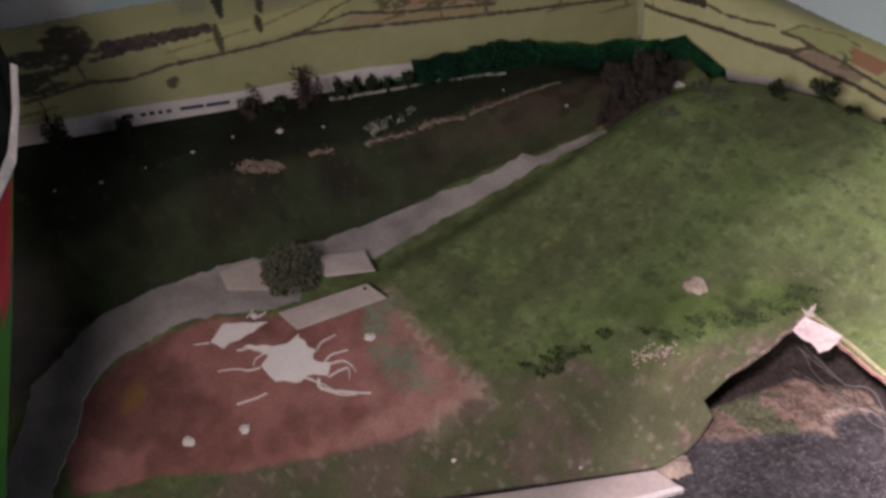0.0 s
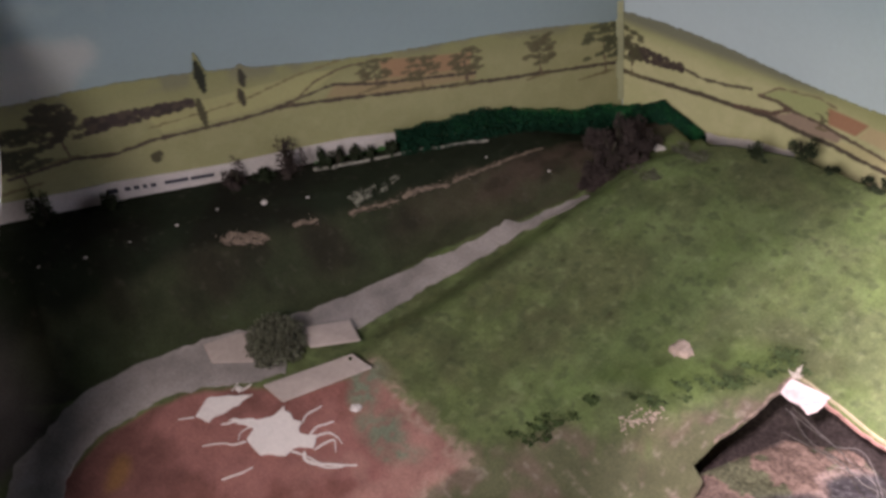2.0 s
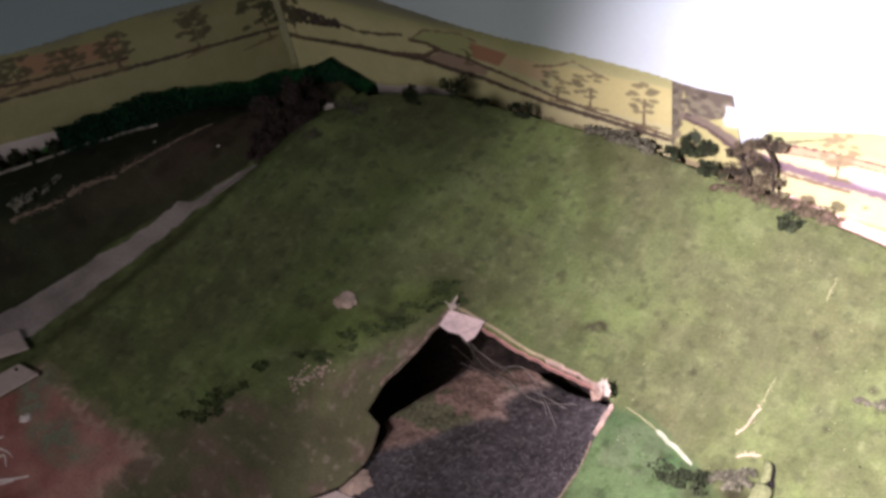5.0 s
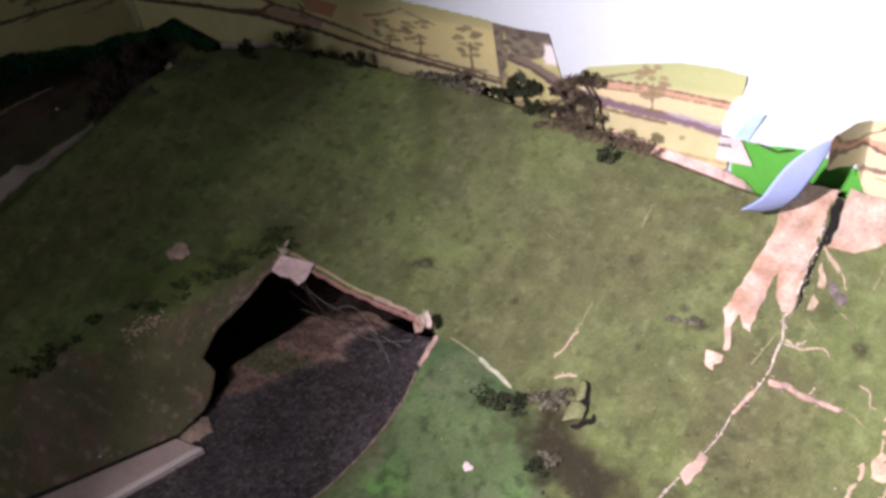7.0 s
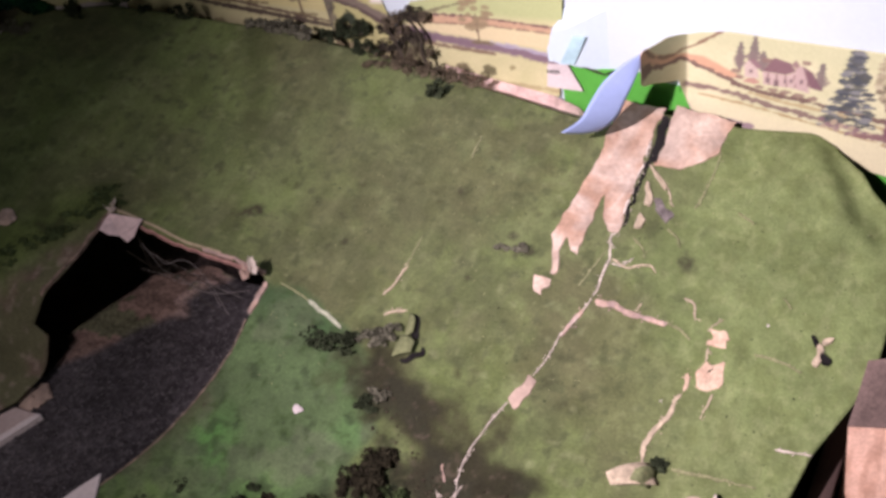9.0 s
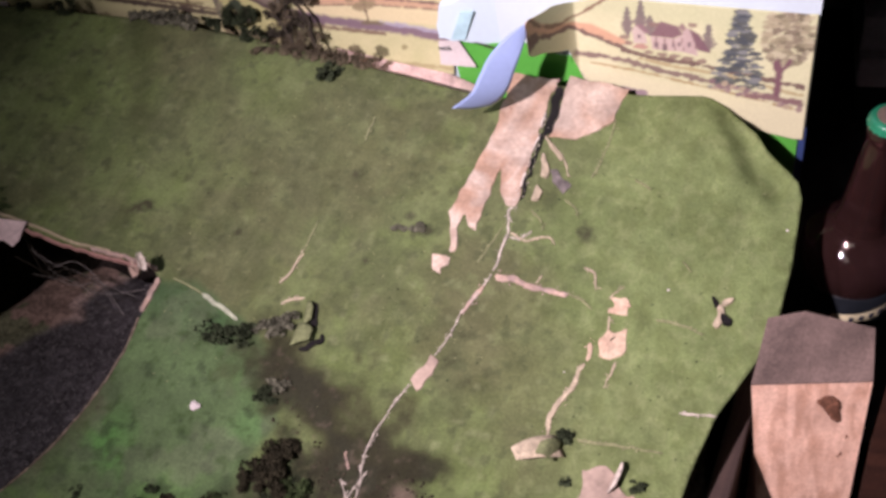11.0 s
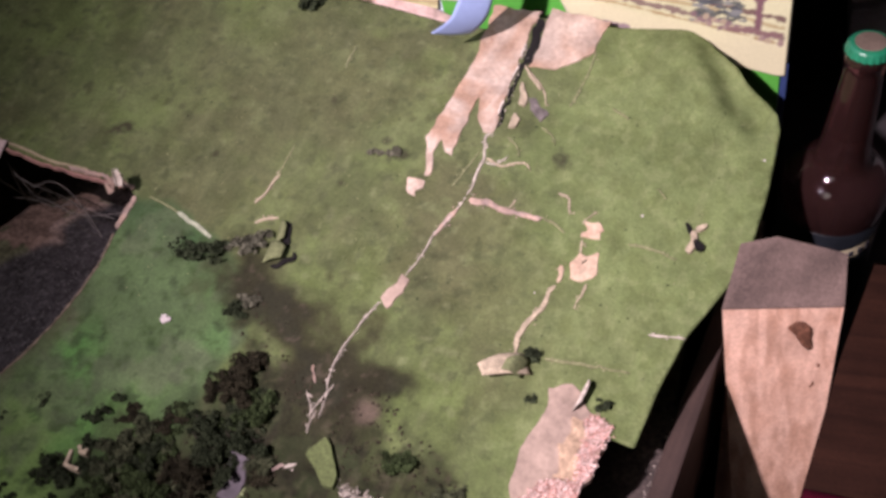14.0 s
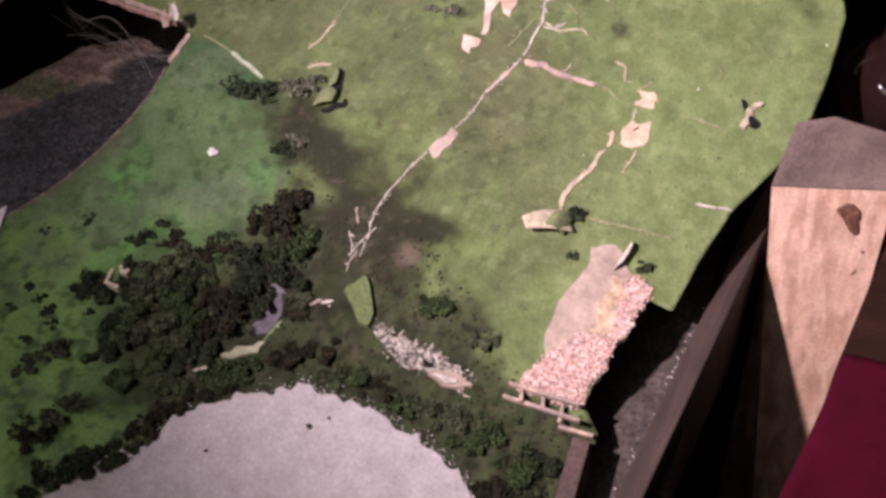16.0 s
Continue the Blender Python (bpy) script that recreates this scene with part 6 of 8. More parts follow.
def tear(line, w, mat, label, seed, lift=0.0009, taper=0.7):
    ob = thing("tear", label, "tear", group="tears in the mat")
    rnd = random.Random(seed)
    bm = bmesh.new()
    for (x0, y0), (x1, y1) in zip(line, line[1:]):
        for k in range(int(math.hypot(x1 - x0, y1 - y0) / 0.0022)):
            f = rnd.random()
            px, py = x0 + (x1 - x0) * f + rnd.gauss(0, 0.4 * w + 0.0006), y0 + (y1 - y0) * f + rnd.gauss(0, 0.4 * w + 0.0006)
            lump(bm, (px, py, float(terrain(px, py)) + 0.0006), rnd.uniform(0.0003, 0.0009), rnd, 0.6)
    part("fray", bm, mat, ob)
    ribbon("torn_edge", line, w * 0.8, mat, ob, lift, 0.0004, wobble=0.9, seed=seed, taper=taper)
    return ob


tear([(0.3605, 0.0800), (0.3575, 0.0763), (0.3595, 0.0593), (0.3571, 0.0463), (0.3562, 0.0357), (0.3538, 0.0289)], 0.0016, M_FRAY, "ragged white tear running down the green mat", 1)
tear([(0.3608, 0.0568), (0.3683, 0.0570), (0.3754, 0.0646)], 0.0010, M_FRAY, "short crooked tear branching across the mat", 2)
tear([(0.3535, 0.0270), (0.3449, 0.0080), (0.3376, -0.0056), (0.3345, -0.0188), (0.3267, -0.0370)], 0.0009, M_FRAY, "ragged pale tear running down the green mat", 3)
tear([(0.3490, 0.0180), (0.3430, 0.0040), (0.3385, -0.0060)], 0.0038, M_PINK, "pink bare sliver beside the long tear", 4, taper=0.3)
ob = thing("bare_patch", "pink bare oblong along the long tear", "bare patch", group="bare patches")
drape("board", [(0.3149, -0.0573), (0.3246, -0.0362), (0.3304, -0.0404), (0.3208, -0.0622)], M_TAN, ob, 0.0009, rough=0.0016, step=0.0012, seed=5)
tear([(0.3145, -0.0596), (0.3080, -0.0726), (0.3020, -0.0871), (0.2977, -0.0995), (0.2962, -0.1126), (0.2971, -0.1270), (0.2963, -0.1400)], 0.0008, M_FRAY, "thin white lower end of the long tear", 6)
tear([(0.3562, 0.0268), (0.3711, 0.0250), (0.3865, 0.0239), (0.4054, 0.0237)], 0.0052, M_PINK, "pink strip torn sideways across the green mat", 7)
tear([(0.4040, 0.0240), (0.4132, 0.0215), (0.4224, 0.0159)], 0.0020, M_SCUFF, "faint scuffed end of the sideways tear", 37)
tear([(0.384, 0.026), (0.386, 0.033)], 0.0016, M_TORN, "small curl standing off the sideways tear", 17)
for poly, sd in (([(0.4340, 0.0268), (0.4440, 0.0288), (0.4485, 0.0224), (0.4437, 0.0161), (0.4347, 0.0135)], 2), ([(0.4297, -0.0048), (0.4341, 0.0035), (0.4448, 0.0057), (0.4453, -0.0054), (0.4435, -0.0134), (0.4386, -0.0176), (0.4292, -0.0147), (0.4292, -0.0085)], 3)):
    ob = thing("bare_patch", "small bare tan place torn out of the mat", "bare patch", group="bare patches")
    drape("board", poly, M_BARE, ob, 0.0009, rough=0.0026, step=0.0010, seed=sd)
tear([(0.4365, -0.0035), (0.4392, -0.0002)], 0.0022, M_LEAF, "dark nick in a small bare place", 19, 0.0016)
tear([(0.4347, 0.0135), (0.4341, 0.0035)], 0.0018, M_TORN, "crooked tan tear joining two bare places", 8)
tear([(0.4413, -0.0170), (0.4389, -0.0273), (0.4363, -0.0354)], 0.0022, M_TORN, "narrow tan tail below a bare place", 28, taper=0.5)
tear([(0.4251, -0.0076), (0.4235, -0.0199)], 0.0040, M_BARE, "short wide tan tear in the green mat", 29)
tear([(0.4225, -0.0220), (0.4198, -0.0262), (0.4162, -0.0387), (0.4078, -0.0551), (0.4050, -0.0654), (0.4057, -0.0759)], 0.0026, M_TORN, "tan tear running down to a folded flap", 9, taper=1.2)
tear([(0.4137, 0.0449), (0.4208, 0.0418), (0.4234, 0.0295)], 0.0018, M_TORN, "short tan nick in the green mat", 10)
for line, w, mat, sd in (([(0.376, 0.137), (0.384, 0.131), (0.391, 0.121), (0.394, 0.111)], 0.0013, M_TORN, 61), ([(0.362, 0.060), (0.372, 0.056), (0.380, 0.060), (0.388, 0.0615), (0.392, 0.057)], 0.0011, M_TORN, 62), ([(0.394, 0.093), (0.402, 0.088), (0.405, 0.080)], 0.0009, M_SCUFF, 63), ([(0.372, 0.080), (0.380, 0.074), (0.383, 0.066)], 0.0009, M_SCUFF, 64), ([(0.440, 0.118), (0.452, 0.112)], 0.0010, M_SCUFF, 65), ([(0.478, 0.062), (0.484, 0.056)], 0.0010, M_SCUFF, 66)):
    tear(line, w, mat, "thin crooked crack curling up from the mat", sd, 0.0012)
tear([(0.4324, 0.0252), (0.4363, 0.0313), (0.4413, 0.0362)], 0.0009, M_TORN, "thin curled thread beside a bare place", 30)
tear([(0.214, -0.008), (0.219, 0.004), (0.224, 0.018)], 0.0018, M_TORN, "slanting pale scar in the grass", 11)
for line, w, sd in (([(0.223, 0.016), (0.228, 0.044)], 0.0010, 12), ([(0.2457, 0.1126), (0.2483, 0.1350)], 0.0016, 13), ([(0.3427, 0.0333), (0.3570, 0.0678)], 0.0010, 14), ([(0.4108, 0.1129), (0.4186, 0.1416), (0.4219, 0.1628)], 0.0014, 15), ([(0.4638, 0.0172), (0.4784, 0.0173), (0.4950, 0.0138)], 0.0020, 16), ([(0.4243, -0.0718), (0.4519, -0.0696), (0.4759, -0.0687)], 0.0022, 17)):
    tear(line, w, M_SCUFF, "faint pale scuff line in the grass", sd, 0.0007)
tear([(0.4837, -0.0409), (0.4940, -0.0398), (0.5061, -0.0389)], 0.0012, M_FRAY, "short white crack at the mat's edge", 16)
tear([(0.2180, -0.0215), (0.2250, -0.0165), (0.2330, -0.0150)], 0.0026, M_TORN, "pale frayed edge beside a lifted flake", 18)

star = thing("star_hole", "star-shaped hole with curled tan points in the mat", "tear", (0.505, 0.032, float(terrain(0.505, 0.032))))
# The two black points are the hole's shadow, laid on as strips.
for k, (line, w, m) in enumerate((([(0.4985, 0.041), (0.503, 0.034)], 0.003, M_BLACK), ([(0.5035, 0.036), (0.505, 0.028), (0.501, 0.020)], 0.0042, M_TORN), ([(0.505, 0.037), (0.512, 0.042)], 0.0035, M_TORN), ([(0.505, 0.029), (0.5115, 0.0235)], 0.0052, M_BLACK))):
    o = ribbon("point", line, w, m, star, 0.0014 + 0.0003 * k, wobble=0.5, seed=k)
    o.location = -Vector(star.location)


def leaf_flap(name, hinge, tip, rise, mat, label, curl=0.4):
    """A piece of the mat that has come up: it leaves the ground at the hinge and rises towards the tip."""
    (ax, ay), (bx, by) = hinge
    mid = Vector(((ax + bx) / 2, (ay + by) / 2, 0))
    ob = thing(name, label, "torn flap", (mid.x, mid.y, float(terrain(mid.x, mid.y))))
    verts, faces = [], []
    n = 8
    for i in range(n + 1):
        t = i / n
        for j in range(5):
            s = j / 4
            hx, hy = ax + (bx - ax) * s, ay + (by - ay) * s
            narrow = 1 - 0.45 * t * t
            hx, hy = mid.x + (hx - mid.x) * narrow, mid.y + (hy - mid.y) * narrow
            x, y = hx + (tip[0] - mid.x) * t, hy + (tip[1] - mid.y) * t
            z = float(terrain(x, y)) + 0.0012 + rise * math.sin(min(1.0, t * (1 + curl)) * math.pi / 2) * (1 - curl * 0.3 * t)
            verts.append((x - mid.x, y - mid.y, z - ob.location.z))
            if i and j:
                faces.append(((i - 1) * 5 + j - 1, i * 5 + j - 1, i * 5 + j, (i - 1) * 5 + j))
    o = part("flap", (verts, [], faces), mat, ob, smooth=True)
    so = o.modifiers.new("thickness", "SOLIDIFY")
    so.thickness, so.offset = 0.0009, 0
    return ob


M_FLAKE = material("mat_scrap", (0.135, 0.150, 0.072), 0.95, 0.3, 0.002, 0.5, vary=0.15)
leaf_flap("lifted_flake", ((0.2335, -0.034), (0.2325, -0.0495)), (0.2460, -0.0415), 0.005, M_FLAKE, "lifted green flake of mat casting a shadow")
leaf_flap("lifted_flake", ((0.2360, -0.017), (0.2375, -0.034)), (0.2425, -0.0262), 0.004, M_FLAKE, "upper corner of a lifted green flake")
leaf_flap("folded_flap", ((0.410, -0.072), (0.418, -0.084)), (0.388, -0.092), 0.008, M_TORN, "folded back tan flap of the torn mat")
leaf_flap("folded_flap", ((0.416, -0.075), (0.412, -0.088)), (0.402, -0.086), 0.010, M_FLAKE, "green fold of mat standing up beside a tear")
leaf_flap("standing_flap", ((0.4519, -0.0800), (0.4456, -0.1000)), (0.4520, -0.0912), 0.006, M_FRAY, "narrow tan flap standing up from the board")
# Black strips on the mat imitate the lifted flake's shadow.
shade_strip = thing("flake_shadow", "black strips drawn as the shadow beside the lifted green flake", "tear", group="tears in the mat")
ribbon("shade_strip", [(0.2405, -0.0165), (0.2432, -0.0250), (0.2452, -0.0335)], 0.0046, M_BLACK, shade_strip, 0.0012, wobble=0.5, seed=71)
ribbon("shade_strip", [(0.2515, -0.0375), (0.2505, -0.0425), (0.2440, -0.0495), (0.2385, -0.0505)], 0.0036, M_BLACK, shade_strip, 0.0012, wobble=0.6, seed=72)
ob = thing("mat_offcut", "loose green offcut of mat on dark soil", "mat scrap", group="")
drape("offcut", [(0.2924, -0.1612), (0.3046, -0.1511), (0.3084, -0.1547), (0.3145, -0.1686), (0.3129, -0.1751), (0.3063, -0.1752), (0.2999, -0.1679)], material("offcut_green", (0.098, 0.122, 0.048), 0.95, 0.3, 0.002, 0.5, vary=0.15), ob, 0.005, 0.0012, rough=0.0005, step=0.002)

# tan board, crumbling pink brickwork and its little frame
bare = thing("bare_patch", "wide bare tan board with crumbling pink edge", "bare patch", group="bare patches")
drape("board", [(0.4278, -0.0895), (0.4427, -0.0834), (0.4492, -0.0881), (0.4560, -0.0990), (0.4660, -0.1030), (0.4560, -0.1240), (0.4413, -0.1450), (0.4325, -0.1490), (0.4191, -0.1625), (0.4160, -0.1508), (0.4196, -0.1296), (0.4296, -0.1047), (0.4301, -0.0993)], M_TAN, bare, 0.0010, rough=0.0012, step=0.002)
brick = thing("brickwork", "crumbling pinkish white model brickwork at the board's edge", "brickwork", (0.435, -0.15, float(terrain(0.435, -0.15))))
BRICKS = [(0.4543, -0.1029), (0.4607, -0.0994), (0.4707, -0.1048), (0.4650, -0.1194), (0.4615, -0.1353), (0.4561, -0.1422), (0.4539, -0.1557), (0.4461, -0.1668), (0.4436, -0.1810), (0.4063, -0.1807), (0.4090, -0.1734), (0.4201, -0.1606), (0.4325, -0.1463), (0.4405, -0.1428), (0.4523, -0.1409), (0.4527, -0.1274), (0.4548, -0.1134)]
o = drape("mortar", BRICKS, M_PINK, brick, 0.0008, 0.004, rough=0.0018, step=0.0016)
o.location = -Vector(brick.location)
rnd = random.Random(21)
B_PINK = material("brick_pink", (0.56, 0.335, 0.29), 0.9, 0.3, 0.0015, 0.6, vary=0.35, broad=0.004)
B_WHITE = material("brick_white", (0.66, 0.50, 0.455), 0.9, 0.25, 0.0015, 0.6, vary=0.3, broad=0.005)
B_RED = material("brick_red", (0.34, 0.155, 0.13), 0.9, 0.3, 0.0015, 0.5, vary=0.3, broad=0.004)
pieces = []
for mat in (B_PINK, B_WHITE):
    bm = bmesh.new()
    box(bm, (-0.0017, -0.0010, -0.0008), (0.0017, 0.0010, 0.0008), 0.0003)
    for v in bm.verts:
        v.co *= 1 + 0.45 * (rnd.random() - 0.5)
    me = bpy.data.meshes.new("brick")
    bm.to_mesh(me)
    bm.free()
    me.materials.append(mat)
    pieces.append(me)
row, y = 0, -0.181
while y < -0.128:
    x = 0.404 + (0.0020 if row % 2 else 0)
    while x < 0.470:
        px, py = x + rnd.uniform(-0.0009, 0.0009), y + rnd.uniform(-0.0007, 0.0007)
        if inside(BRICKS, np.array(px), np.array(py)) and rnd.random() < 0.80:
            o = new("brick", pieces[0 if rnd.random() < (0.75 if py < -0.16 else 0.45) else 1])
            o.parent = brick
            o.matrix_basis = pose(px - 0.435, py + 0.15, float(terrain(px, py)) - brick.location.z + 0.0008 + rnd.uniform(-0.0004, 0.0004), rnd.uniform(-16, 16), rnd.uniform(-16, 16), rnd.uniform(-18, 18) - 8)
        x += 0.0038
    y += 0.0027
    row += 1


def on_bricks(rnd):
    x, y = rnd.uniform(0.404, 0.473), rnd.uniform(-0.184, -0.098)
    if not inside(BRICKS, np.array(x + rnd.normal(0, 0.0010)), np.array(y + rnd.normal(0, 0.0010))):
        return None
    return x - 0.435, y + 0.15, float(terrain(x, y)) - brick.location.z + rnd.uniform(0.0008, 0.0026)


for mat, count, size, seed, note in ((B_WHITE, 2600, (0.0003, 0.0009), 51, "white crumbs of plaster"), (B_PINK, 1700, (0.0003, 0.0010), 52, "pink crumbs"), (B_RED, 620, (0.0003, 0.0009), 53, "red crumbs in the joints")):
    part("crumble", grains(count, on_bricks, size, seed), mat, brick, note)
BAND = [(0.4479, -0.1061), (0.4543, -0.1029), (0.4548, -0.1134), (0.4527, -0.1274), (0.4523, -0.1409), (0.4421, -0.1423), (0.4409, -0.1297), (0.4433, -0.1173)]
o = drape("glue_band", BAND, material("yellowed_glue", (0.40, 0.285, 0.195), 0.8, 0.25, 0.002, 0.4, vary=0.35, broad=0.006), brick, 0.0018, rough=0.0025, step=0.0014, seed=8, label="yellowed crust of old glue")
o.location = -Vector(brick.location)
frame_ob = thing("fence_frame", "small pinkish white lattice frame below the brickwork", "fence", (0.425, -0.190, float(terrain(0.425, -0.190))))
for (x0, y0), (x1, y1) in (((-0.026, 0.003), (0.022, -0.002)), ((-0.024, 0.010), (0.020, 0.006)), ((-0.016, 0.011), (-0.014, 0.000)), ((-0.003, 0.010), (-0.001, 0.0)), ((0.009, 0.009), (0.010, -0.004)), ((0.009, -0.003), (0.030, -0.004))):
    bm = bmesh.new()
    l = math.hypot(x1 - x0, y1 - y0)
    box(bm, (0, -0.0011, 0), (l, 0.0011, 0.0026), 0.0003)
    o = part("bar", bm, M_PINK, frame_ob)
    ang = math.degrees(math.atan2(y1 - y0, x1 - x0))
    o.matrix_basis = pose(x0, y0, float(terrain(0.425 + x0, -0.190 + y0)) - frame_ob.location.z + 0.001, 0, 0, ang)

# ---------------- pale grit ground, wire netting, ruins ----------------
SAND = [(0.170, -0.330), (0.1842, -0.3064), (0.1983, -0.288), (0.2084, -0.2798), (0.2151, -0.2626), (0.2303, -0.2472), (0.2444, -0.2364), (0.2597, -0.2275), (0.2758, -0.2203), (0.2823, -0.2130), (0.2915, -0.2160), (0.3109, -0.2145), (0.3258, -0.2150), (0.342, -0.2215), (0.3562, -0.2219), (0.3681, -0.2266), (0.3843, -0.2346), (0.3956, -0.2441), (0.408, -0.262), (0.415, -0.30), (0.40, -0.36), (0.34, -0.41), (0.25, -0.41), (0.19, -0.38)]
disc = thing("grit_circle", "round patch of pale gritty plaster among bushes", "grit patch")
drape("grit", SAND, M_SAND, disc, 0.0022, 0.003, rough=0.0030, step=0.0014, seed=3)
rnd = random.Random(44)
bm = bmesh.new()
ring = rugged(SAND, 0.0022, 0.003, 6)
for x, y in ring:
    if x < 0.43 and y > -0.40:
        for k in range(4):
            px, py = x + rnd.gauss(0, 0.0028), y + rnd.gauss(0, 0.0028)
            lump(bm, (px, py, float(terrain(px, py)) + 0.0014), rnd.uniform(0.0003, 0.0007), rnd, 0.6)
for k in range(260):
    px, py = rnd.uniform(0.20, 0.41), rnd.uniform(-0.38, -0.22)
    if inside(SAND, np.array(px), np.array(py)):
        lump(bm, (px, py, float(terrain(px, py)) + 0.0022), rnd.uniform(0.0004, 0.0009), rnd, 0.5)
part("loose_grit", bm, M_SAND, disc)
for k, (x, y) in enumerate(((0.2935, -0.2370), (0.3040, -0.2290), (0.2420, -0.2700))):
    pebble("speck", x, y, (0.0020, 0.0010, 0.0013)[k], M_TWIG, "dark speck on the pale grit", "speck", 0.6, 2, 90 + k, float(terrain(x, y)) + 0.0025, group="dark specks")
net = thing("wire_netting", "crumpled white wire netting half buried in soil", "netting", (0.345, -0.184, float(terrain(0.345, -0.184))))
NET = [(0.3148, -0.1711), (0.3250, -0.1746), (0.3399, -0.1751), (0.3551, -0.1773), (0.3667, -0.1801), (0.3806, -0.1853), (0.3725, -0.1889), (0.3614, -0.1877), (0.3504, -0.1876), (0.3355, -0.1870), (0.3226, -0.1797)]
o = drape("plaster_bed", NET, M_SMEAR, net, 0.0006, rough=0.002, step=0.0016)
o.location = -Vector(net.location)
rnd = random.Random(300)
for k in range(120):
    t = rnd.random()
    x0, y0 = 0.315 + 0.062 * t, -0.1735 - 0.008 * t + rnd.uniform(-0.010, 0.0015) * min(1.0, 0.35 + 2 * t)
    long = rnd.random() < 0.5
    a = rnd.gauss(-0.25, 0.35) if long else rnd.gauss(1.2, 0.4)
    l = rnd.uniform(0.003, 0.008) if long else rnd.uniform(0.002, 0.005)
    line = [(x0, y0), (x0 + 0.5 * l * math.cos(a) + rnd.gauss(0, 0.0006), y0 + 0.5 * l * math.sin(a) + rnd.gauss(0, 0.0006)), (x0 + l * math.cos(a), y0 + l * math.sin(a))]
    o = ribbon("strand", line, rnd.choice((0.00035, 0.0005, 0.0009)), M_FRAY, net, 0.0016, 0.0001, wobble=0.9, seed=k)
    o.location = -Vector(net.location)


def on_net(rnd):
    x, y = rnd.uniform(0.310, 0.384), rnd.uniform(-0.192, -0.168)
    if not inside(NET, np.array(x + rnd.normal(0, 0.0015)), np.array(y + rnd.normal(0, 0.0015))):
        return None
    return x - net.location.x, y - net.location.y, float(terrain(x, y)) - net.location.z + 0.0012


part("crumble", grains(520, on_net, (0.0003, 0.0008), 54), M_FRAY, net, "white plaster crumbs")
part("crumble", grains(360, on_net, (0.0004, 0.0010), 55), M_TWIG, net, "dark soil crumbs")
# The black piece is a flat sheet imitating shade in a hole.
for poly, mat, up, note in (([(0.3525, -0.1885), (0.3641, -0.1840), (0.3731, -0.1843), (0.3818, -0.1864), (0.3763, -0.1895), (0.3624, -0.1919)], M_TAN, 0.0030, "curved tan plaster tongue"), ([(0.3560, -0.1893), (0.3650, -0.1868), (0.3740, -0.1880), (0.3660, -0.1900)], M_FRAY, 0.0042, "pale ridge"), ([(0.3481, -0.1821), (0.3555, -0.1824), (0.3535, -0.1852), (0.3497, -0.1848)], M_BLACK, 0.0026, "flat black patch for the shade of a hole")):
    o = drape("plaster_tongue", poly, mat, net, up, rough=0.0008, step=0.0012, label=note)
    o.location = -Vector(net.location)
lighter = thing("bare_patch", "pale streak of bare plaster among dark bushes", "bare patch", group="bare patches")
drape("plaster", [(0.2260, -0.2159), (0.2337, -0.2086), (0.2450, -0.2031), (0.2533, -0.1990), (0.2484, -0.2073), (0.2355, -0.2141)], material("lichen_plaster", (0.27, 0.26, 0.18), 0.9, 0.25), lighter, 0.002, rough=0.002, step=0.002)
tear([(0.2684, -0.1783), (0.2727, -0.1731), (0.2803, -0.1690)], 0.0026, M_PINK, "pink bare root-like ridge in soil", 31)
tear([(0.2800, -0.1692), (0.2873, -0.1668)], 0.0022, M_FRAY, "white frayed end of the root-like ridge", 34)
tear([(0.2501, -0.1982), (0.2526, -0.1935), (0.2587, -0.1847)], 0.0018, material("mossy_crust", (0.17, 0.20, 0.10), 0.9, 0.4, 0.002, 0.4, vary=0.5, broad=0.004), "mossy pale crust between dark bushes", 35)
tear([(0.2850, -0.1260), (0.2890, -0.1330), (0.2910, -0.1390)], 0.0009, M_FRAY, "frayed white root end in dark soil", 36)
tear([(0.2940, -0.1360), (0.2915, -0.1430), (0.2905, -0.1500)], 0.0007, M_FRAY, "thin frayed white thread in dark soil", 38)
tear([(0.2160, -0.2290), (0.2250, -0.2230), (0.2300, -0.2180)], 0.0012, M_FRAY, "thin pale thread along the bushes", 39)
bald = thing("bare_patch", "lavender-grey bare board showing between dark bushes", "bare patch", group="bare patches")
drape("board", [(0.2467, -0.1691), (0.2582, -0.1691), (0.2597, -0.1813), (0.2478, -0.1939), (0.2403, -0.1945), (0.2434, -0.1855)], material("lavender_board", (0.105, 0.090, 0.105), 0.9, 0.15, 0.003, 0.3, vary=0.2, broad=0.01), bald, 0.0012, rough=0.004, step=0.002, seed=9)
tear([(0.284, -0.110), (0.289, -0.120)], 0.002, M_PINK, "pinkish bare fleck in dark soil", 32)
tear([(0.290, -0.140), (0.300, -0.118)], 0.0007, M_FRAY, "thin white thread in dark soil", 33)
ruin = thing("ruin", "tiny tan ruin with low broken walls among bushes", "model ruin", (0.157, -0.196, float(terrain(0.157, -0.196))))
for (x0, y0, x1, y1) in ((-0.005, -0.006, 0.006, -0.008), (-0.005, 0.004, -0.004, -0.006), (-0.002, 0.007, 0.006, 0.005), (0.000, 0.004, 0.006, 0.003)):
    bm = bmesh.new()
    l = math.hypot(x1 - x0, y1 - y0)
    box(bm, (0, -0.0012, -0.001), (l, 0.0012, 0.004), 0.0004)
    o = part("wall", bm, M_TORN, ruin)
    o.matrix_basis = pose(x0, y0, 0, 0, 0, math.degrees(math.atan2(y1 - y0, x1 - x0)))

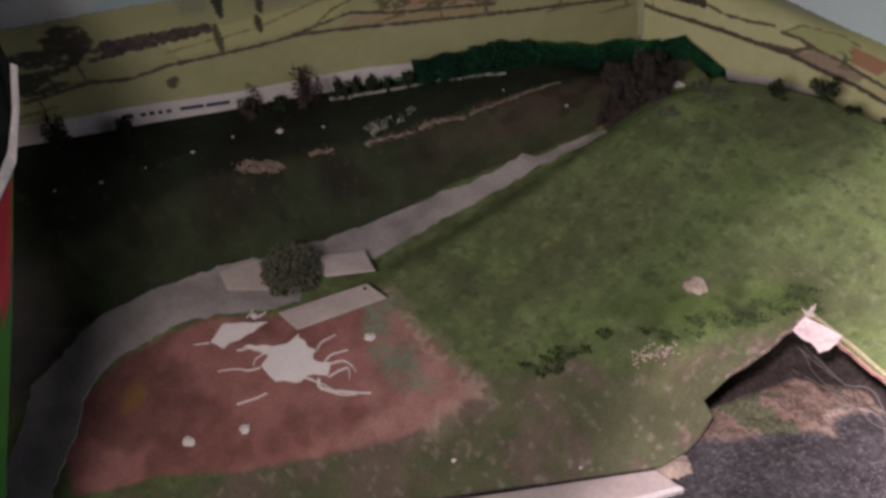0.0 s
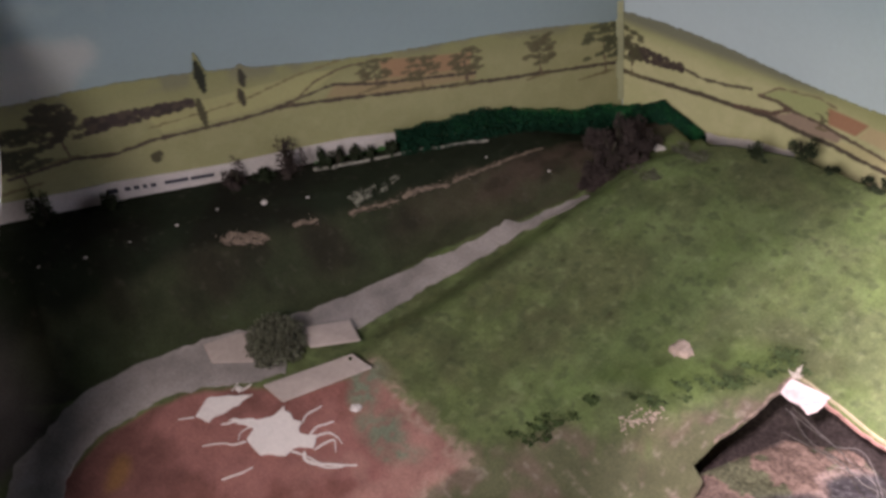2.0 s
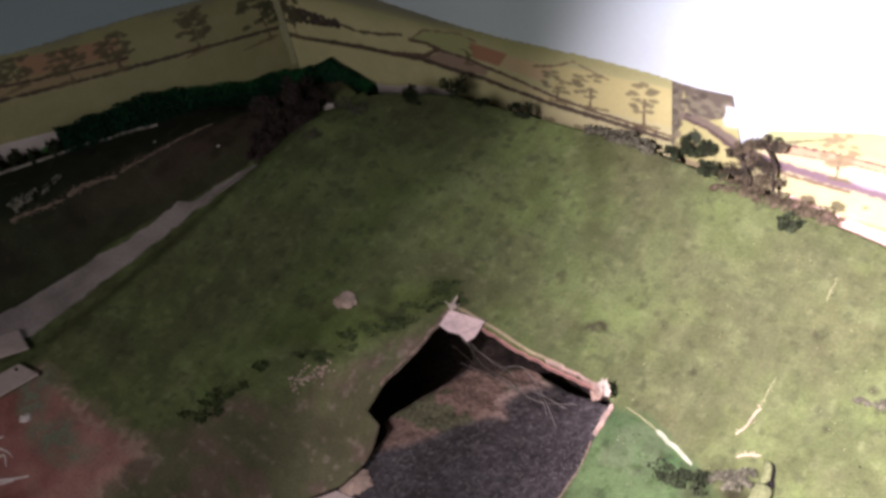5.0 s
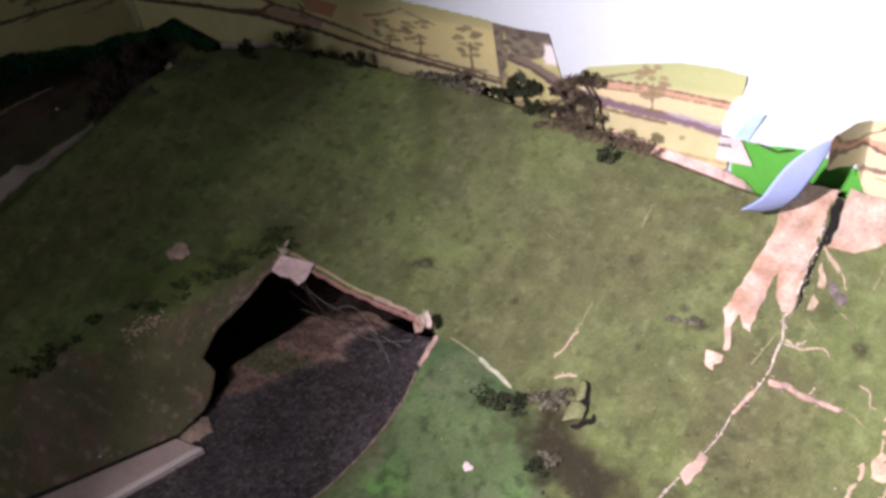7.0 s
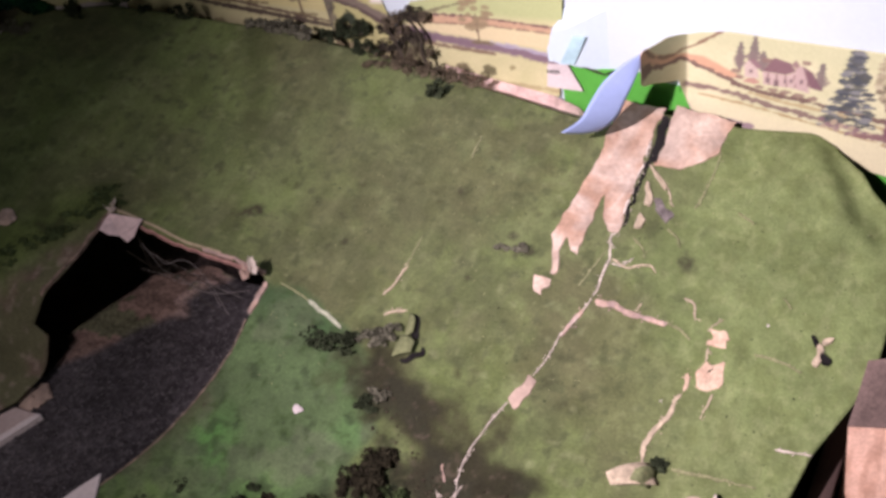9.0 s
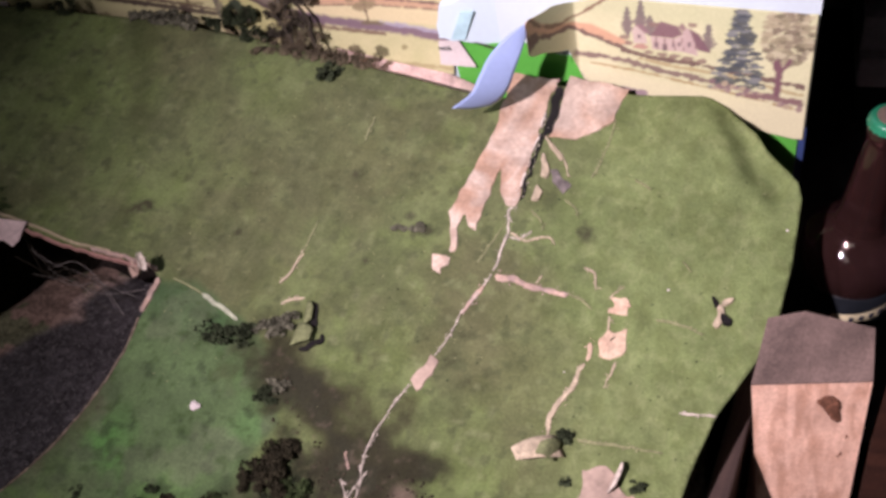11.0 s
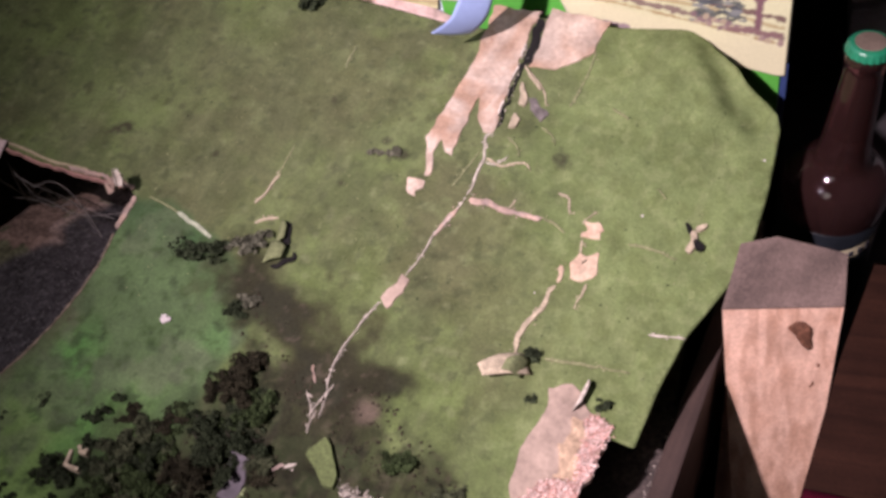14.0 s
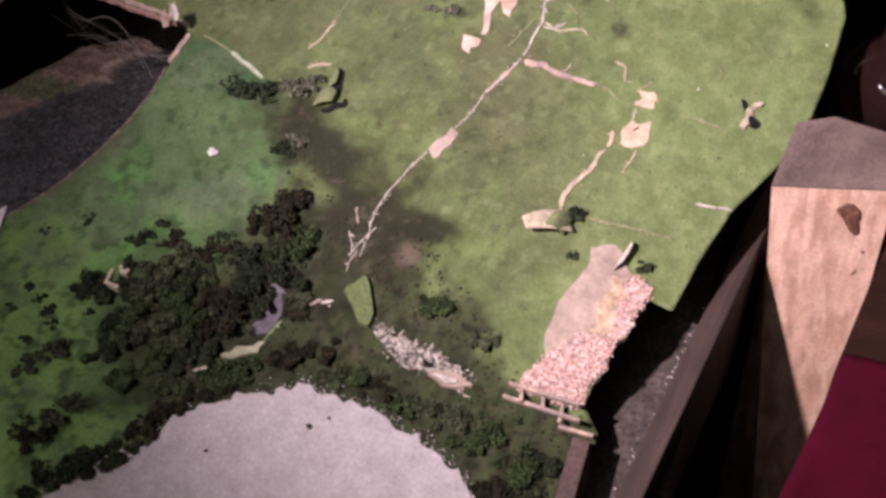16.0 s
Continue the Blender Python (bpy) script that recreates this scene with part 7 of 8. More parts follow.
# ---------------- bushes ----------------
shrub(-0.356, -0.192, 0.029, 0.029, 0.032, M_SAGE, "grey-green round bush standing on the path", 5200, 0.0013, 3, dome=True)
M_MAUVE = material("mauve_twigs", (0.062, 0.046, 0.044), 0.95, 0.4, 0.003, 0.5, vary=0.45, broad=0.012, spec=0.1)
for k, (x, y, r, h) in enumerate(((-0.234, 0.090, 0.012, 0.014), (-0.233, 0.106, 0.015, 0.024), (-0.236, 0.128, 0.018, 0.032), (-0.240, 0.150, 0.018, 0.034), (-0.252, 0.168, 0.018, 0.030), (-0.228, 0.168, 0.014, 0.020), (-0.214, 0.125, 0.011, 0.013), (-0.222, 0.148, 0.012, 0.016), (-0.262, 0.150, 0.014, 0.020))):
    shrub(x, y, r, r, h, M_MAUVE, "mauve-brown twiggy scrub at the head of the path", 1700, 0.0010, 20 + k, group="brown scrub")
for k, (x, y) in enumerate(((-0.172, 0.150), (-0.180, 0.158), (-0.192, 0.112), (-0.163, 0.156))):
    shrub(x, y, 0.014, 0.009, 0.004, M_SAGE, "low fuzzy grey-green growth on the grass", 420, 0.0009, 30 + k, group="low tufts", name="tuft")
WALL_SHRUBS = ((0.545, 0.014, 0.036, 0), (0.492, 0.008, 0.019, 0), (0.385, 0.013, 0.026, 1), (0.362, 0.010, 0.012, 0), (0.336, 0.016, 0.042, 1), (0.306, 0.009, 0.022, 0), (0.292, 0.007, 0.019, 0), (0.276, 0.007, 0.019, 0), (0.262, 0.006, 0.013, 0), (0.243, 0.006, 0.016, 0))
for k, (s, r, h, m) in enumerate(WALL_SHRUBS):
    p = on_left(s, 0.012)
    shrub(p.x, p.y, r * 0.85, r * 0.85, h, M_MAUVE if m else M_LEAF, "mauve-brown dried shrub against the wall" if m else "small dark shrub against the wall", 1100, 0.0010, 40 + k, group="wall shrubs")
for k, (x, y, r, h) in enumerate(((-0.119, 0.176, 0.009, 0.014), (-0.091, 0.198, 0.014, 0.017), (-0.026, 0.192, 0.010, 0.010), (-0.062, 0.190, 0.006, 0.006), (0.107, 0.196, 0.008, 0.010), (0.118, 0.205, 0.010, 0.014), (0.139, 0.193, 0.012, 0.010), (0.130, 0.207, 0.007, 0.016))):
    shrub(x, y, r, r * 0.8, h, M_LEAF, "small dark shrub at the foot of the wall", 800, 0.0010, 60 + k, group="wall shrubs")
arch = thing("dry_scrub", "brown dried scrub arching over the torn print's corner", "scrub", (0.178, 0.190, float(terrain(0.178, 0.190))), group="brown scrub")
ARCH = ((0.1525, 0.0230, 0.006), (0.1600, 0.0310, 0.007), (0.1680, 0.0370, 0.008), (0.1767, 0.0400, 0.008), (0.1860, 0.0385, 0.006), (0.1640, 0.0220, 0.010), (0.1740, 0.0180, 0.011), (0.1800, 0.0070, 0.011), (0.1655, 0.0020, 0.011), (0.1560, 0.0090, 0.008), (0.1690, -0.0080, 0.011), (0.1570, -0.0060, 0.008), (0.1800, -0.0090, 0.010), (0.1916, -0.0130, 0.008), (0.2010, -0.0240, 0.007), (0.1850, -0.0180, 0.009), (0.1700, -0.0180, 0.010))
for k, (x, z, r) in enumerate(ARCH):
    p = on_right(x, 0.010 + 0.25 * max(0.0, 0.02 - z))
    o = part("clump", foliage(r * 1.15, r * 0.7, r * 1.3, 620, 0.0008, 700 + k), M_FUZZ if k % 3 else M_TWIG, arch)
    o.location = Vector((p.x, p.y, z - 0.4 * r)) - Vector(arch.location)
cu = bpy.data.curves.new("branch", "CURVE")
cu.dimensions, cu.bevel_depth, cu.bevel_resolution = "3D", 0.0013, 2
cu.materials.append(M_TWIG)
for pts in (((0.202, -0.034), (0.188, -0.006), (0.1835, 0.012), (0.1865, 0.028), (0.176, 0.040)), ((0.176, -0.030), (0.170, -0.005), (0.165, 0.018), (0.156, 0.026))):
    sp = cu.splines.new("NURBS")
    sp.points.add(len(pts) - 1)
    for q, (x, z) in zip(sp.points, pts):
        p = on_right(x, 0.014 + 0.3 * max(0.0, 0.02 - z))
        q.co = (p.x - arch.location.x, p.y - arch.location.y, z - arch.location.z, 1)
    sp.order_u, sp.use_endpoint_u = 4, True
o = new("branch", cu)
o.parent = arch
rnd = random.Random(61)
for k, x in enumerate((0.150, 0.160, 0.172, 0.184, 0.196, 0.208, 0.218, 0.228)):
    shrub(x, 0.1815 - 0.05 * abs(x - 0.19), 0.010, 0.007, rnd.uniform(0.005, 0.009), M_FUZZ, "low fuzzy brown growth along the wall's foot", 420, 0.0009, 70 + k, group="brown scrub")
shrub(0.205, 0.163, 0.009, 0.009, 0.009, M_LEAF, "low dark tuft at the field's edge", 240, 0.0024, 80, "tuft")
for k, (x, y, r, h) in enumerate(((0.060, 0.196, 0.012, 0.008), (0.080, 0.194, 0.010, 0.007), (0.040, 0.196, 0.010, 0.006))):
    shrub(x, y, r, r * 0.6, h, M_SAGE, "straggling grey-green growth along the wall", 240, 0.0020, 86 + k, group="wall shrubs")
rnd = random.Random(52)
for k in range(24):
    f = rnd.random() ** 0.8
    x, y = -0.168 + 0.152 * f + rnd.gauss(0, 0.006), -0.172 + 0.188 * f ** 0.85 + rnd.gauss(0, 0.007)
    r = rnd.uniform(0.0035, 0.0075)
    shrub(x, y, r * rnd.uniform(1.6, 2.6), r * 1.3, r * rnd.uniform(0.2, 0.4), M_OLIVEBUSH, "low dark green tuft in the grass", 240, 0.0012, 100 + k, "tuft", group="low tufts")
M_GREYBUSH = material("grey_brown_foliage", (0.060, 0.067, 0.038), 0.95, 0.5, 0.003, 0.6, vary=0.5, broad=0.010, spec=0.1)
M_DARKBROWN = material("dark_brown_foliage", (0.026, 0.023, 0.014), 0.95, 0.4, 0.003, 0.6, vary=0.4, broad=0.008, spec=0.1)
BUSHES = [(0.239, -0.127, 0.011, 0.011, 3), (0.233, -0.136, 0.010, 0.010, 3), (0.245, -0.116, 0.009, 0.008, 3), (0.243, -0.138, 0.009, 0.009, 3),
          (0.2267, -0.157, 0.008, 0.016, 0), (0.2262, -0.166, 0.009, 0.017, 0), (0.2359, -0.172, 0.010, 0.018, 0), (0.2430, -0.178, 0.009, 0.014, 0), (0.2264, -0.186, 0.010, 0.015, 3), (0.2463, -0.161, 0.009, 0.016, 0), (0.2620, -0.161, 0.008, 0.013, 0), (0.2539, -0.148, 0.009, 0.015, 1), (0.2608, -0.139, 0.008, 0.010, 1), (0.2218, -0.196, 0.011, 0.013, 3), (0.2182, -0.207, 0.010, 0.012, 0), (0.2158, -0.216, 0.009, 0.010, 0), (0.2164, -0.184, 0.009, 0.013, 3), (0.248, -0.150, 0.008, 0.012, 0),
          (0.1790, -0.179, 0.010, 0.010, 2), (0.1875, -0.171, 0.009, 0.010, 2), (0.1742, -0.196, 0.010, 0.011, 2), (0.1872, -0.191, 0.012, 0.013, 1), (0.1960, -0.184, 0.009, 0.012, 0), (0.2001, -0.179, 0.007, 0.010, 0), (0.1701, -0.209, 0.010, 0.010, 1), (0.1853, -0.206, 0.012, 0.012, 2), (0.1968, -0.198, 0.010, 0.012, 1), (0.1681, -0.226, 0.010, 0.010, 0), (0.1836, -0.220, 0.012, 0.011, 2), (0.1950, -0.213, 0.011, 0.011, 2), (0.2048, -0.205, 0.009, 0.011, 1), (0.1779, -0.165, 0.006, 0.006, 3), (0.1811, -0.158, 0.004, 0.004, 3),
          (0.1412, -0.205, 0.008, 0.008, 0), (0.1501, -0.209, 0.009, 0.008, 0), (0.1608, -0.186, 0.006, 0.006, 0), (0.161, -0.199, 0.006, 0.006, 0),
          (0.2378, -0.219, 0.010, 0.008, 1), (0.2290, -0.226, 0.009, 0.007, 1), (0.2460, -0.214, 0.007, 0.006, 1), (0.2352, -0.235, 0.008, 0.006, 3), (0.2234, -0.239, 0.008, 0.006, 3), (0.2167, -0.249, 0.007, 0.006, 3), (0.2094, -0.258, 0.007, 0.006, 3), (0.2040, -0.267, 0.007, 0.006, 3), (0.1990, -0.279, 0.008, 0.006, 0), (0.1930, -0.292, 0.009, 0.008, 0), (0.1820, -0.304, 0.011, 0.010, 0),
          (0.1402, -0.251, 0.008, 0.006, 2), (0.1288, -0.265, 0.008, 0.005, 2), (0.1570, -0.280, 0.011, 0.008, 2), (0.1490, -0.300, 0.011, 0.008, 3), (0.1665, -0.239, 0.009, 0.007, 0), (0.1780, -0.307, 0.010, 0.009, 0), (0.1640, -0.320, 0.011, 0.009, 0), (0.1805, -0.247, 0.009, 0.006, 1), (0.1925, -0.232, 0.010, 0.008, 1), (0.2050, -0.228, 0.009, 0.007, 0),
          (0.398, -0.205, 0.012, 0.010, 1), (0.412, -0.218, 0.013, 0.010, 1), (0.385, -0.212, 0.010, 0.009, 1), (0.430, -0.213, 0.010, 0.009, 0), (0.425, -0.240, 0.012, 0.010, 0), (0.440, -0.255, 0.012, 0.009, 1), (0.405, -0.236, 0.010, 0.008, 3), (0.425, -0.265, 0.012, 0.009, 0), (0.372, -0.205, 0.009, 0.007, 2), (0.357, -0.206, 0.009, 0.007, 2), (0.3454, -0.1536, 0.008, 0.007, 1), (0.352, -0.152, 0.006, 0.006, 1), (0.3784, -0.1617, 0.007, 0.005, 2), (0.387, -0.161, 0.005, 0.004, 2), (0.309, -0.199, 0.010, 0.006, 1), (0.325, -0.202, 0.009, 0.006, 3), (0.340, -0.205, 0.009, 0.006, 1), (0.268, -0.200, 0.009, 0.006, 3), (0.285, -0.192, 0.009, 0.005, 3), (0.296, -0.205, 0.008, 0.005, 2)]
LOOKS = ((M_LEAF, "dark green bushy growth around the grit circle"), (M_OLIVEBUSH, "olive green bushy growth around the grit circle"), (M_GREYBUSH, "dull grey-green bush among dark bushes"), (M_DARKBROWN, "dark brown dead bush among green ones"))
for k, (x, y, r, h, m) in enumerate(BUSHES):
    shrub(x, y, r * 1.15, r * 1.1, h * 0.9, LOOKS[m][0], LOOKS[m][1], 1500 if r > 0.008 else 800, 0.0011, 200 + k, group="dark bushes")
rnd = random.Random(77)
spots = []
while len(spots) < 22:
    px, py = rnd.uniform(0.14, 0.275), rnd.uniform(-0.28, -0.13)
    if inside(THICK, np.array(px), np.array(py)):
        spots.append((px, py))
for k, (x, y) in enumerate(spots):
    r = rnd.uniform(0.004, 0.008)
    shrub(x, y, r * rnd.uniform(1.1, 1.9), r * rnd.uniform(0.9, 1.5), r * rnd.uniform(0.4, 0.8), (M_GREYBUSH, M_OLIVEBUSH, M_DARKBROWN, M_LEAF)[k % 4], "low dark straggling growth among the bushes", 520, 0.0010, 500 + k, group="dark bushes")
for k, (x, y) in enumerate(((0.1184, -0.2248), (0.1264, -0.2295), (0.1228, -0.249), (0.1099, -0.2192), (0.1392, -0.247), (0.1484, -0.2218), (0.1601, -0.228), (0.1685, -0.1552), (0.1015, -0.184), (0.1224, -0.1687), (0.105, -0.235), (0.132, -0.236))):
    r = rnd.uniform(0.003, 0.005)
    shrub(x, y, r * 1.2, r, r * 0.6, M_LEAF, "small dark clump on bright moss", 240, 0.0009, 560 + k, "tuft", group="low tufts")
for k, (x, y, r, h, m) in enumerate(((0.180, -0.050, 0.014, 0.007, 0), (0.196, -0.049, 0.012, 0.008, 0), (0.214, -0.039, 0.012, 0.008, 2), (0.224, -0.034, 0.009, 0.007, 2), (0.226, -0.084, 0.009, 0.006, 0), (0.231, -0.078, 0.008, 0.006, 2), (0.160, -0.168, 0.008, 0.006, 0), (0.415, -0.071, 0.0065, 0.005, 0), (0.420, -0.098, 0.004, 0.003, 0), (0.462, -0.092, 0.005, 0.003, 0), (0.296, 0.052, 0.006, 0.003, 2), (0.285, 0.050, 0.005, 0.003, 2))):
    shrub(x, y, r, r * 0.7, h, (M_LEAF, M_TWIG, M_SAGE)[m], "scrubby dark tuft lying on the mat", 420, 0.0014, 300 + k, "tuft", group="low tufts")

# loose crumbs of soil and flock
def on_soil(rnd):
    x, y = rnd.uniform(0.20, 0.47), rnd.uniform(-0.30, -0.06)
    inner = inside(SOIL, np.array(x), np.array(y)) and inside(OUTER, np.array(x), np.array(y))
    if not inner or fbm(np.array([x]), np.array([y]), 0.03, 3, 14)[0] < 0.42 or rnd.rand() < 0.4:
        return None
    return x, y, float(terrain(x, y)) + 0.0004


def on_grass(rnd):
    x, y = rnd.uniform(0.14, 0.53), rnd.uniform(-0.09, 0.17)
    if not inside(OUTER, np.array(x), np.array(y)) or fbm(np.array([x]), np.array([y]), 0.04, 3, 15)[0] < 0.46:
        return None
    return x, y, float(terrain(x, y)) + 0.0002


tagged(part("soil_crumbs", grains(1300, on_soil, (0.0005, 0.0016), 91), material("soil_crumb", (0.034, 0.028, 0.019), 0.95, 0.4, 0.002, 0.4, vary=0.5, broad=0.004, spec=0.1)), "dark brown crumbs of soil lying on the worn mat", "soil", kind="stuff")
tagged(part("flock_crumbs", grains(420, on_grass, (0.0003, 0.0007), 92), M_SCUFF), "pale green crumbs of flock scattered on the mat", "flock", kind="stuff")
tagged(part("dark_crumbs", grains(260, on_grass, (0.0004, 0.0010), 93), M_LEAF), "dark green crumbs scattered on the mat", "flock", kind="stuff")

# ---------------- table edge, timber, bottle ----------------
M_DARKWOOD = wood("dark_brown_wood", (0.058, 0.036, 0.030), (0.034, 0.021, 0.018), "Y")
M_PINE = wood("raw_pine", (0.62, 0.405, 0.310), (0.40, 0.235, 0.165), "Z", 0.7)
M_ENDGRAIN = material("weathered_end_grain", (0.105, 0.074, 0.064), 0.85, 0.22, 0.002, 0.4, vary=0.35, broad=0.02)
M_ROUGH = material("gritty_baseboard", (0.060, 0.046, 0.042), 0.95, 0.5, 0.003, 0.9, vary=0.3, broad=0.02)
base_ob = thing("baseboard", "rough dark baseboard under the model scenery", "baseboard", (0, -0.2, -0.19))
bm = bmesh.new()
box(bm, (-0.84, -0.52, -0.03), (0.502, 0.45, 0.02), 0.002)
part("board", bm, M_ROUGH, base_ob)
bm = bmesh.new()
box(bm, (-0.80, -0.48, -0.535), (0.46, 0.42, -0.03), 0.002)
part("support", bm, M_BLACK, base_ob)
bm = bmesh.new()
box(bm, (0.4445, -0.50, 0.0205), (0.455, 0.00, 0.055), 0.001)
part("edge_batten", bm, material("dull_batten", (0.075, 0.048, 0.042), 0.85, 0.3, 0.003, 0.5, vary=0.4), base_ob, "red-brown batten below the brickwork")
plank = thing("plank", "dark brown plank running along the table's edge", "plank", (0.4985, -0.13, -0.152))
bm = bmesh.new()
box(bm, (-0.006, -0.36, -0.10), (0.008, 0.24, 0.006), 0.0012)
part("timber", bm, M_DARKWOOD, plank)


def on_crack(rnd):
    return -0.007 + rnd.normal(0, 0.0008), rnd.uniform(-0.16, 0.06), 0.0050 + rnd.uniform(-0.001, 0.002)


part("grit", grains(45, on_crack, (0.0003, 0.0008), 57), M_FRAY, plank, "white crumbs caught along the edge")
plank.rotation_euler = (0, 0, radians(-10.5))

post = thing("timber_post", "pale pine post with grey weathered sawn top and knots", "timber post", (0.563, 0.008, -0.105))
bm = bmesh.new()
hw, d0, d1, deep = 0.0365, -0.016, 0.021, -0.62
outline = [(-hw, d0 - 0.003), (hw, d0 + 0.008), (hw, d1), (-hw + 0.008, d1)]
tops = [0.0, 0.0, 0.016, 0.018]
topv = [bm.verts.new((x, y, z)) for (x, y), z in zip(outline, tops)]
lean = {-1: 0.062, 1: -0.078}
lowv = [bm.verts.new((x + lean[1 if x > 0 else -1], y - 0.27 * 0.62, deep)) for x, y in outline]
for i in range(4):
    bm.faces.new((topv[i], topv[(i + 1) % 4], lowv[(i + 1) % 4], lowv[i]))
bm.faces.new(lowv[::-1])
bmesh.ops.recalc_face_normals(bm, faces=bm.faces)
part("shaft", bm, M_PINE, post)
bm = bmesh.new()
peak = bm.verts.new((-0.006, d1 + 0.004, 0.024))
tv = [bm.verts.new((x * 1.004, y * 1.02, z + 0.0006)) for (x, y), z in zip(outline, tops)]
bm.faces.new((tv[0], tv[1], tv[2], peak, tv[3]))
bmesh.ops.triangulate(bm, faces=bm.faces)
r = bmesh.ops.extrude_face_region(bm, geom=list(bm.faces))
bmesh.ops.translate(bm, verts=[v for v in r["geom"] if isinstance(v, bmesh.types.BMVert)], vec=(0, 0, -0.0012))
part("sawn_top", bm, M_ENDGRAIN, post, "grey weathered sawn top")
M_KNOT = material("dark_knot", (0.12, 0.055, 0.035), 0.5, 0.3, 0.002, 0.4, vary=0.4, broad=0.004)


def knot(x, z, w, h, turn):
    bm = bmesh.new()
    bmesh.ops.create_uvsphere(bm, u_segments=18, v_segments=8, radius=1.0)
    for v in bm.verts:
        v.co *= 1 + 0.25 * math.sin(3 * math.atan2(v.co.z, v.co.x) + 1)
    bmesh.ops.transform(bm, matrix=Matrix.Diagonal((w, 0.0012, h, 1)), verts=bm.verts)
    o = part("knot", bm, M_KNOT, post, "dark brown knot", smooth=True)
    o.matrix_basis = pose(x, d0 - 0.003 + 0.011 * (x + hw) / (2 * hw) + 0.27 * z, z, -15, turn, 8.5)


knot(0.012, -0.020, 0.0072, 0.0135, -38)
knot(-0.0105, -0.120, 0.0058, 0.0060, 10)
knot(0.024, -0.062, 0.0016, 0.0032, 30)
knot(0.026, -0.046, 0.0013, 0.0018, 0)
knot(0.0255, -0.105, 0.0018, 0.0050, 15)
knot(0.0235, -0.150, 0.0015, 0.0042, 20)

# glass bottle
GLASS = bpy.data.materials.new("amber_glass")
GLASS.use_nodes = True
b = GLASS.node_tree.nodes["Principled BSDF"]
b.inputs["Base Color"].default_value = (0.34, 0.15, 0.14, 1)
b.inputs["Roughness"].default_value, b.inputs["IOR"].default_value = 0.03, 1.5
b.inputs["Transmission Weight"].default_value = 0.96
bottle = thing("beer_bottle", "brown glass beer bottle with green crown cap and dark label", "bottle", (0.590, 0.141, -0.2615))
bottle.rotation_euler = (0, radians(3.0), 0)


def turned(profile, segments=48):
    bm = bmesh.new()
    rings = [[bm.verts.new((r * math.cos(2 * math.pi * k / segments), r * math.sin(2 * math.pi * k / segments), z)) for k in range(segments)] for r, z in profile]
    for a, b2 in zip(rings, rings[1:]):
        for k in range(segments):
            bm.faces.new((a[k], a[(k + 1) % segments], b2[(k + 1) % segments], b2[k]))
    bm.faces.new(rings[0][::-1])
    bm.faces.new(rings[-1])
    return bm


profile = [(0.030, 0.0), (0.035, 0.003), (0.0355, 0.010), (0.0355, 0.098), (0.0367, 0.104), (0.0379, 0.111), (0.0385, 0.118), (0.0379, 0.126), (0.0358, 0.1335), (0.0335, 0.1375), (0.0300, 0.1415), (0.0255, 0.1450), (0.0215, 0.1485), (0.0190, 0.1530), (0.0176, 0.160), (0.0166, 0.170), (0.0154, 0.188), (0.0138, 0.212), (0.0125, 0.230), (0.0125, 0.236), (0.0138, 0.238), (0.0138, 0.244), (0.0125, 0.246), (0.0125, 0.249)]
part("glass", turned(profile), GLASS, bottle, "brown glass body", smooth=True)
bm = turned([(0.0362, 0.012), (0.0366, 0.0125), (0.0372, 0.1040), (0.0368, 0.1046)])
part("label", bm, material("dark_label", (0.010, 0.012, 0.016), 0.45, 0.1), bottle, "dark navy paper label", smooth=True)
M_CREAM = material("cream_band", (0.62, 0.55, 0.36), 0.55, 0.08)
verts, faces = [], []
for k in range(15):
    a = radians(-106 + 5.5 * k)
    for z in (0.074 + 0.0006 * k, 0.0850 + 0.0006 * k):
        verts.append((0.0376 * math.cos(a), 0.0376 * math.sin(a), z))
    if k:
        faces.append((2 * k - 2, 2 * k, 2 * k + 1, 2 * k - 1))
band = part("label_band", (verts, [], faces), M_CREAM, bottle, "cream band with dark lettering bars", smooth=True)
for k in range(5):
    a = -84 + 11 * k
    bm = bmesh.new()
    box(bm, (-0.0016, -0.0002, -0.0026), (0.0016, 0.0002, 0.0026), 0.0001)
    o = part("printed_bar", bm, M_INK, band)
    o.matrix_basis = pose(0.0378 * math.cos(radians(a)), 0.0378 * math.sin(radians(a)), 0.0812 + 0.0012 * k, 0, 0, a + 90)
# crown cap with crimps
bm = bmesh.new()
seg = 84
rings = []
for r, z, wave in ((0.0148, 0.0, 1.0), (0.0146, 0.0012, 1.0), (0.0140, 0.0038, 0.5), (0.0134, 0.0056, 0.0), (0.0124, 0.0064, 0.0), (0.0100, 0.0067, 0.0)):
    rings.append([bm.verts.new(((r + 0.0005 * wave * math.cos(21 * 2 * math.pi * k / seg)) * math.cos(2 * math.pi * k / seg), (r + 0.0005 * wave * math.cos(21 * 2 * math.pi * k / seg)) * math.sin(2 * math.pi * k / seg), z)) for k in range(seg)])
for a, b2 in zip(rings, rings[1:]):
    for k in range(seg):
        bm.faces.new((a[k], a[(k + 1) % seg], b2[(k + 1) % seg], b2[k]))
bm.faces.new(rings[-1])
cap = part("crown_cap", bm, material("green_cap", (0.012, 0.135, 0.070), 0.32, 0.05, spec=0.5), bottle, "green crimped crown cap", smooth=True)
cap.location = (0, 0, 0.246)
bm = turned([(0.0098, 0.0), (0.0098, 0.0003), (0.0094, 0.0004)])
o = part("cap_print", bm, material("cap_disc", (0.115, 0.088, 0.070), 0.4, 0.15, 0.003), cap, "brown worn print on the cap")
o.location = (0, 0, 0.0067)
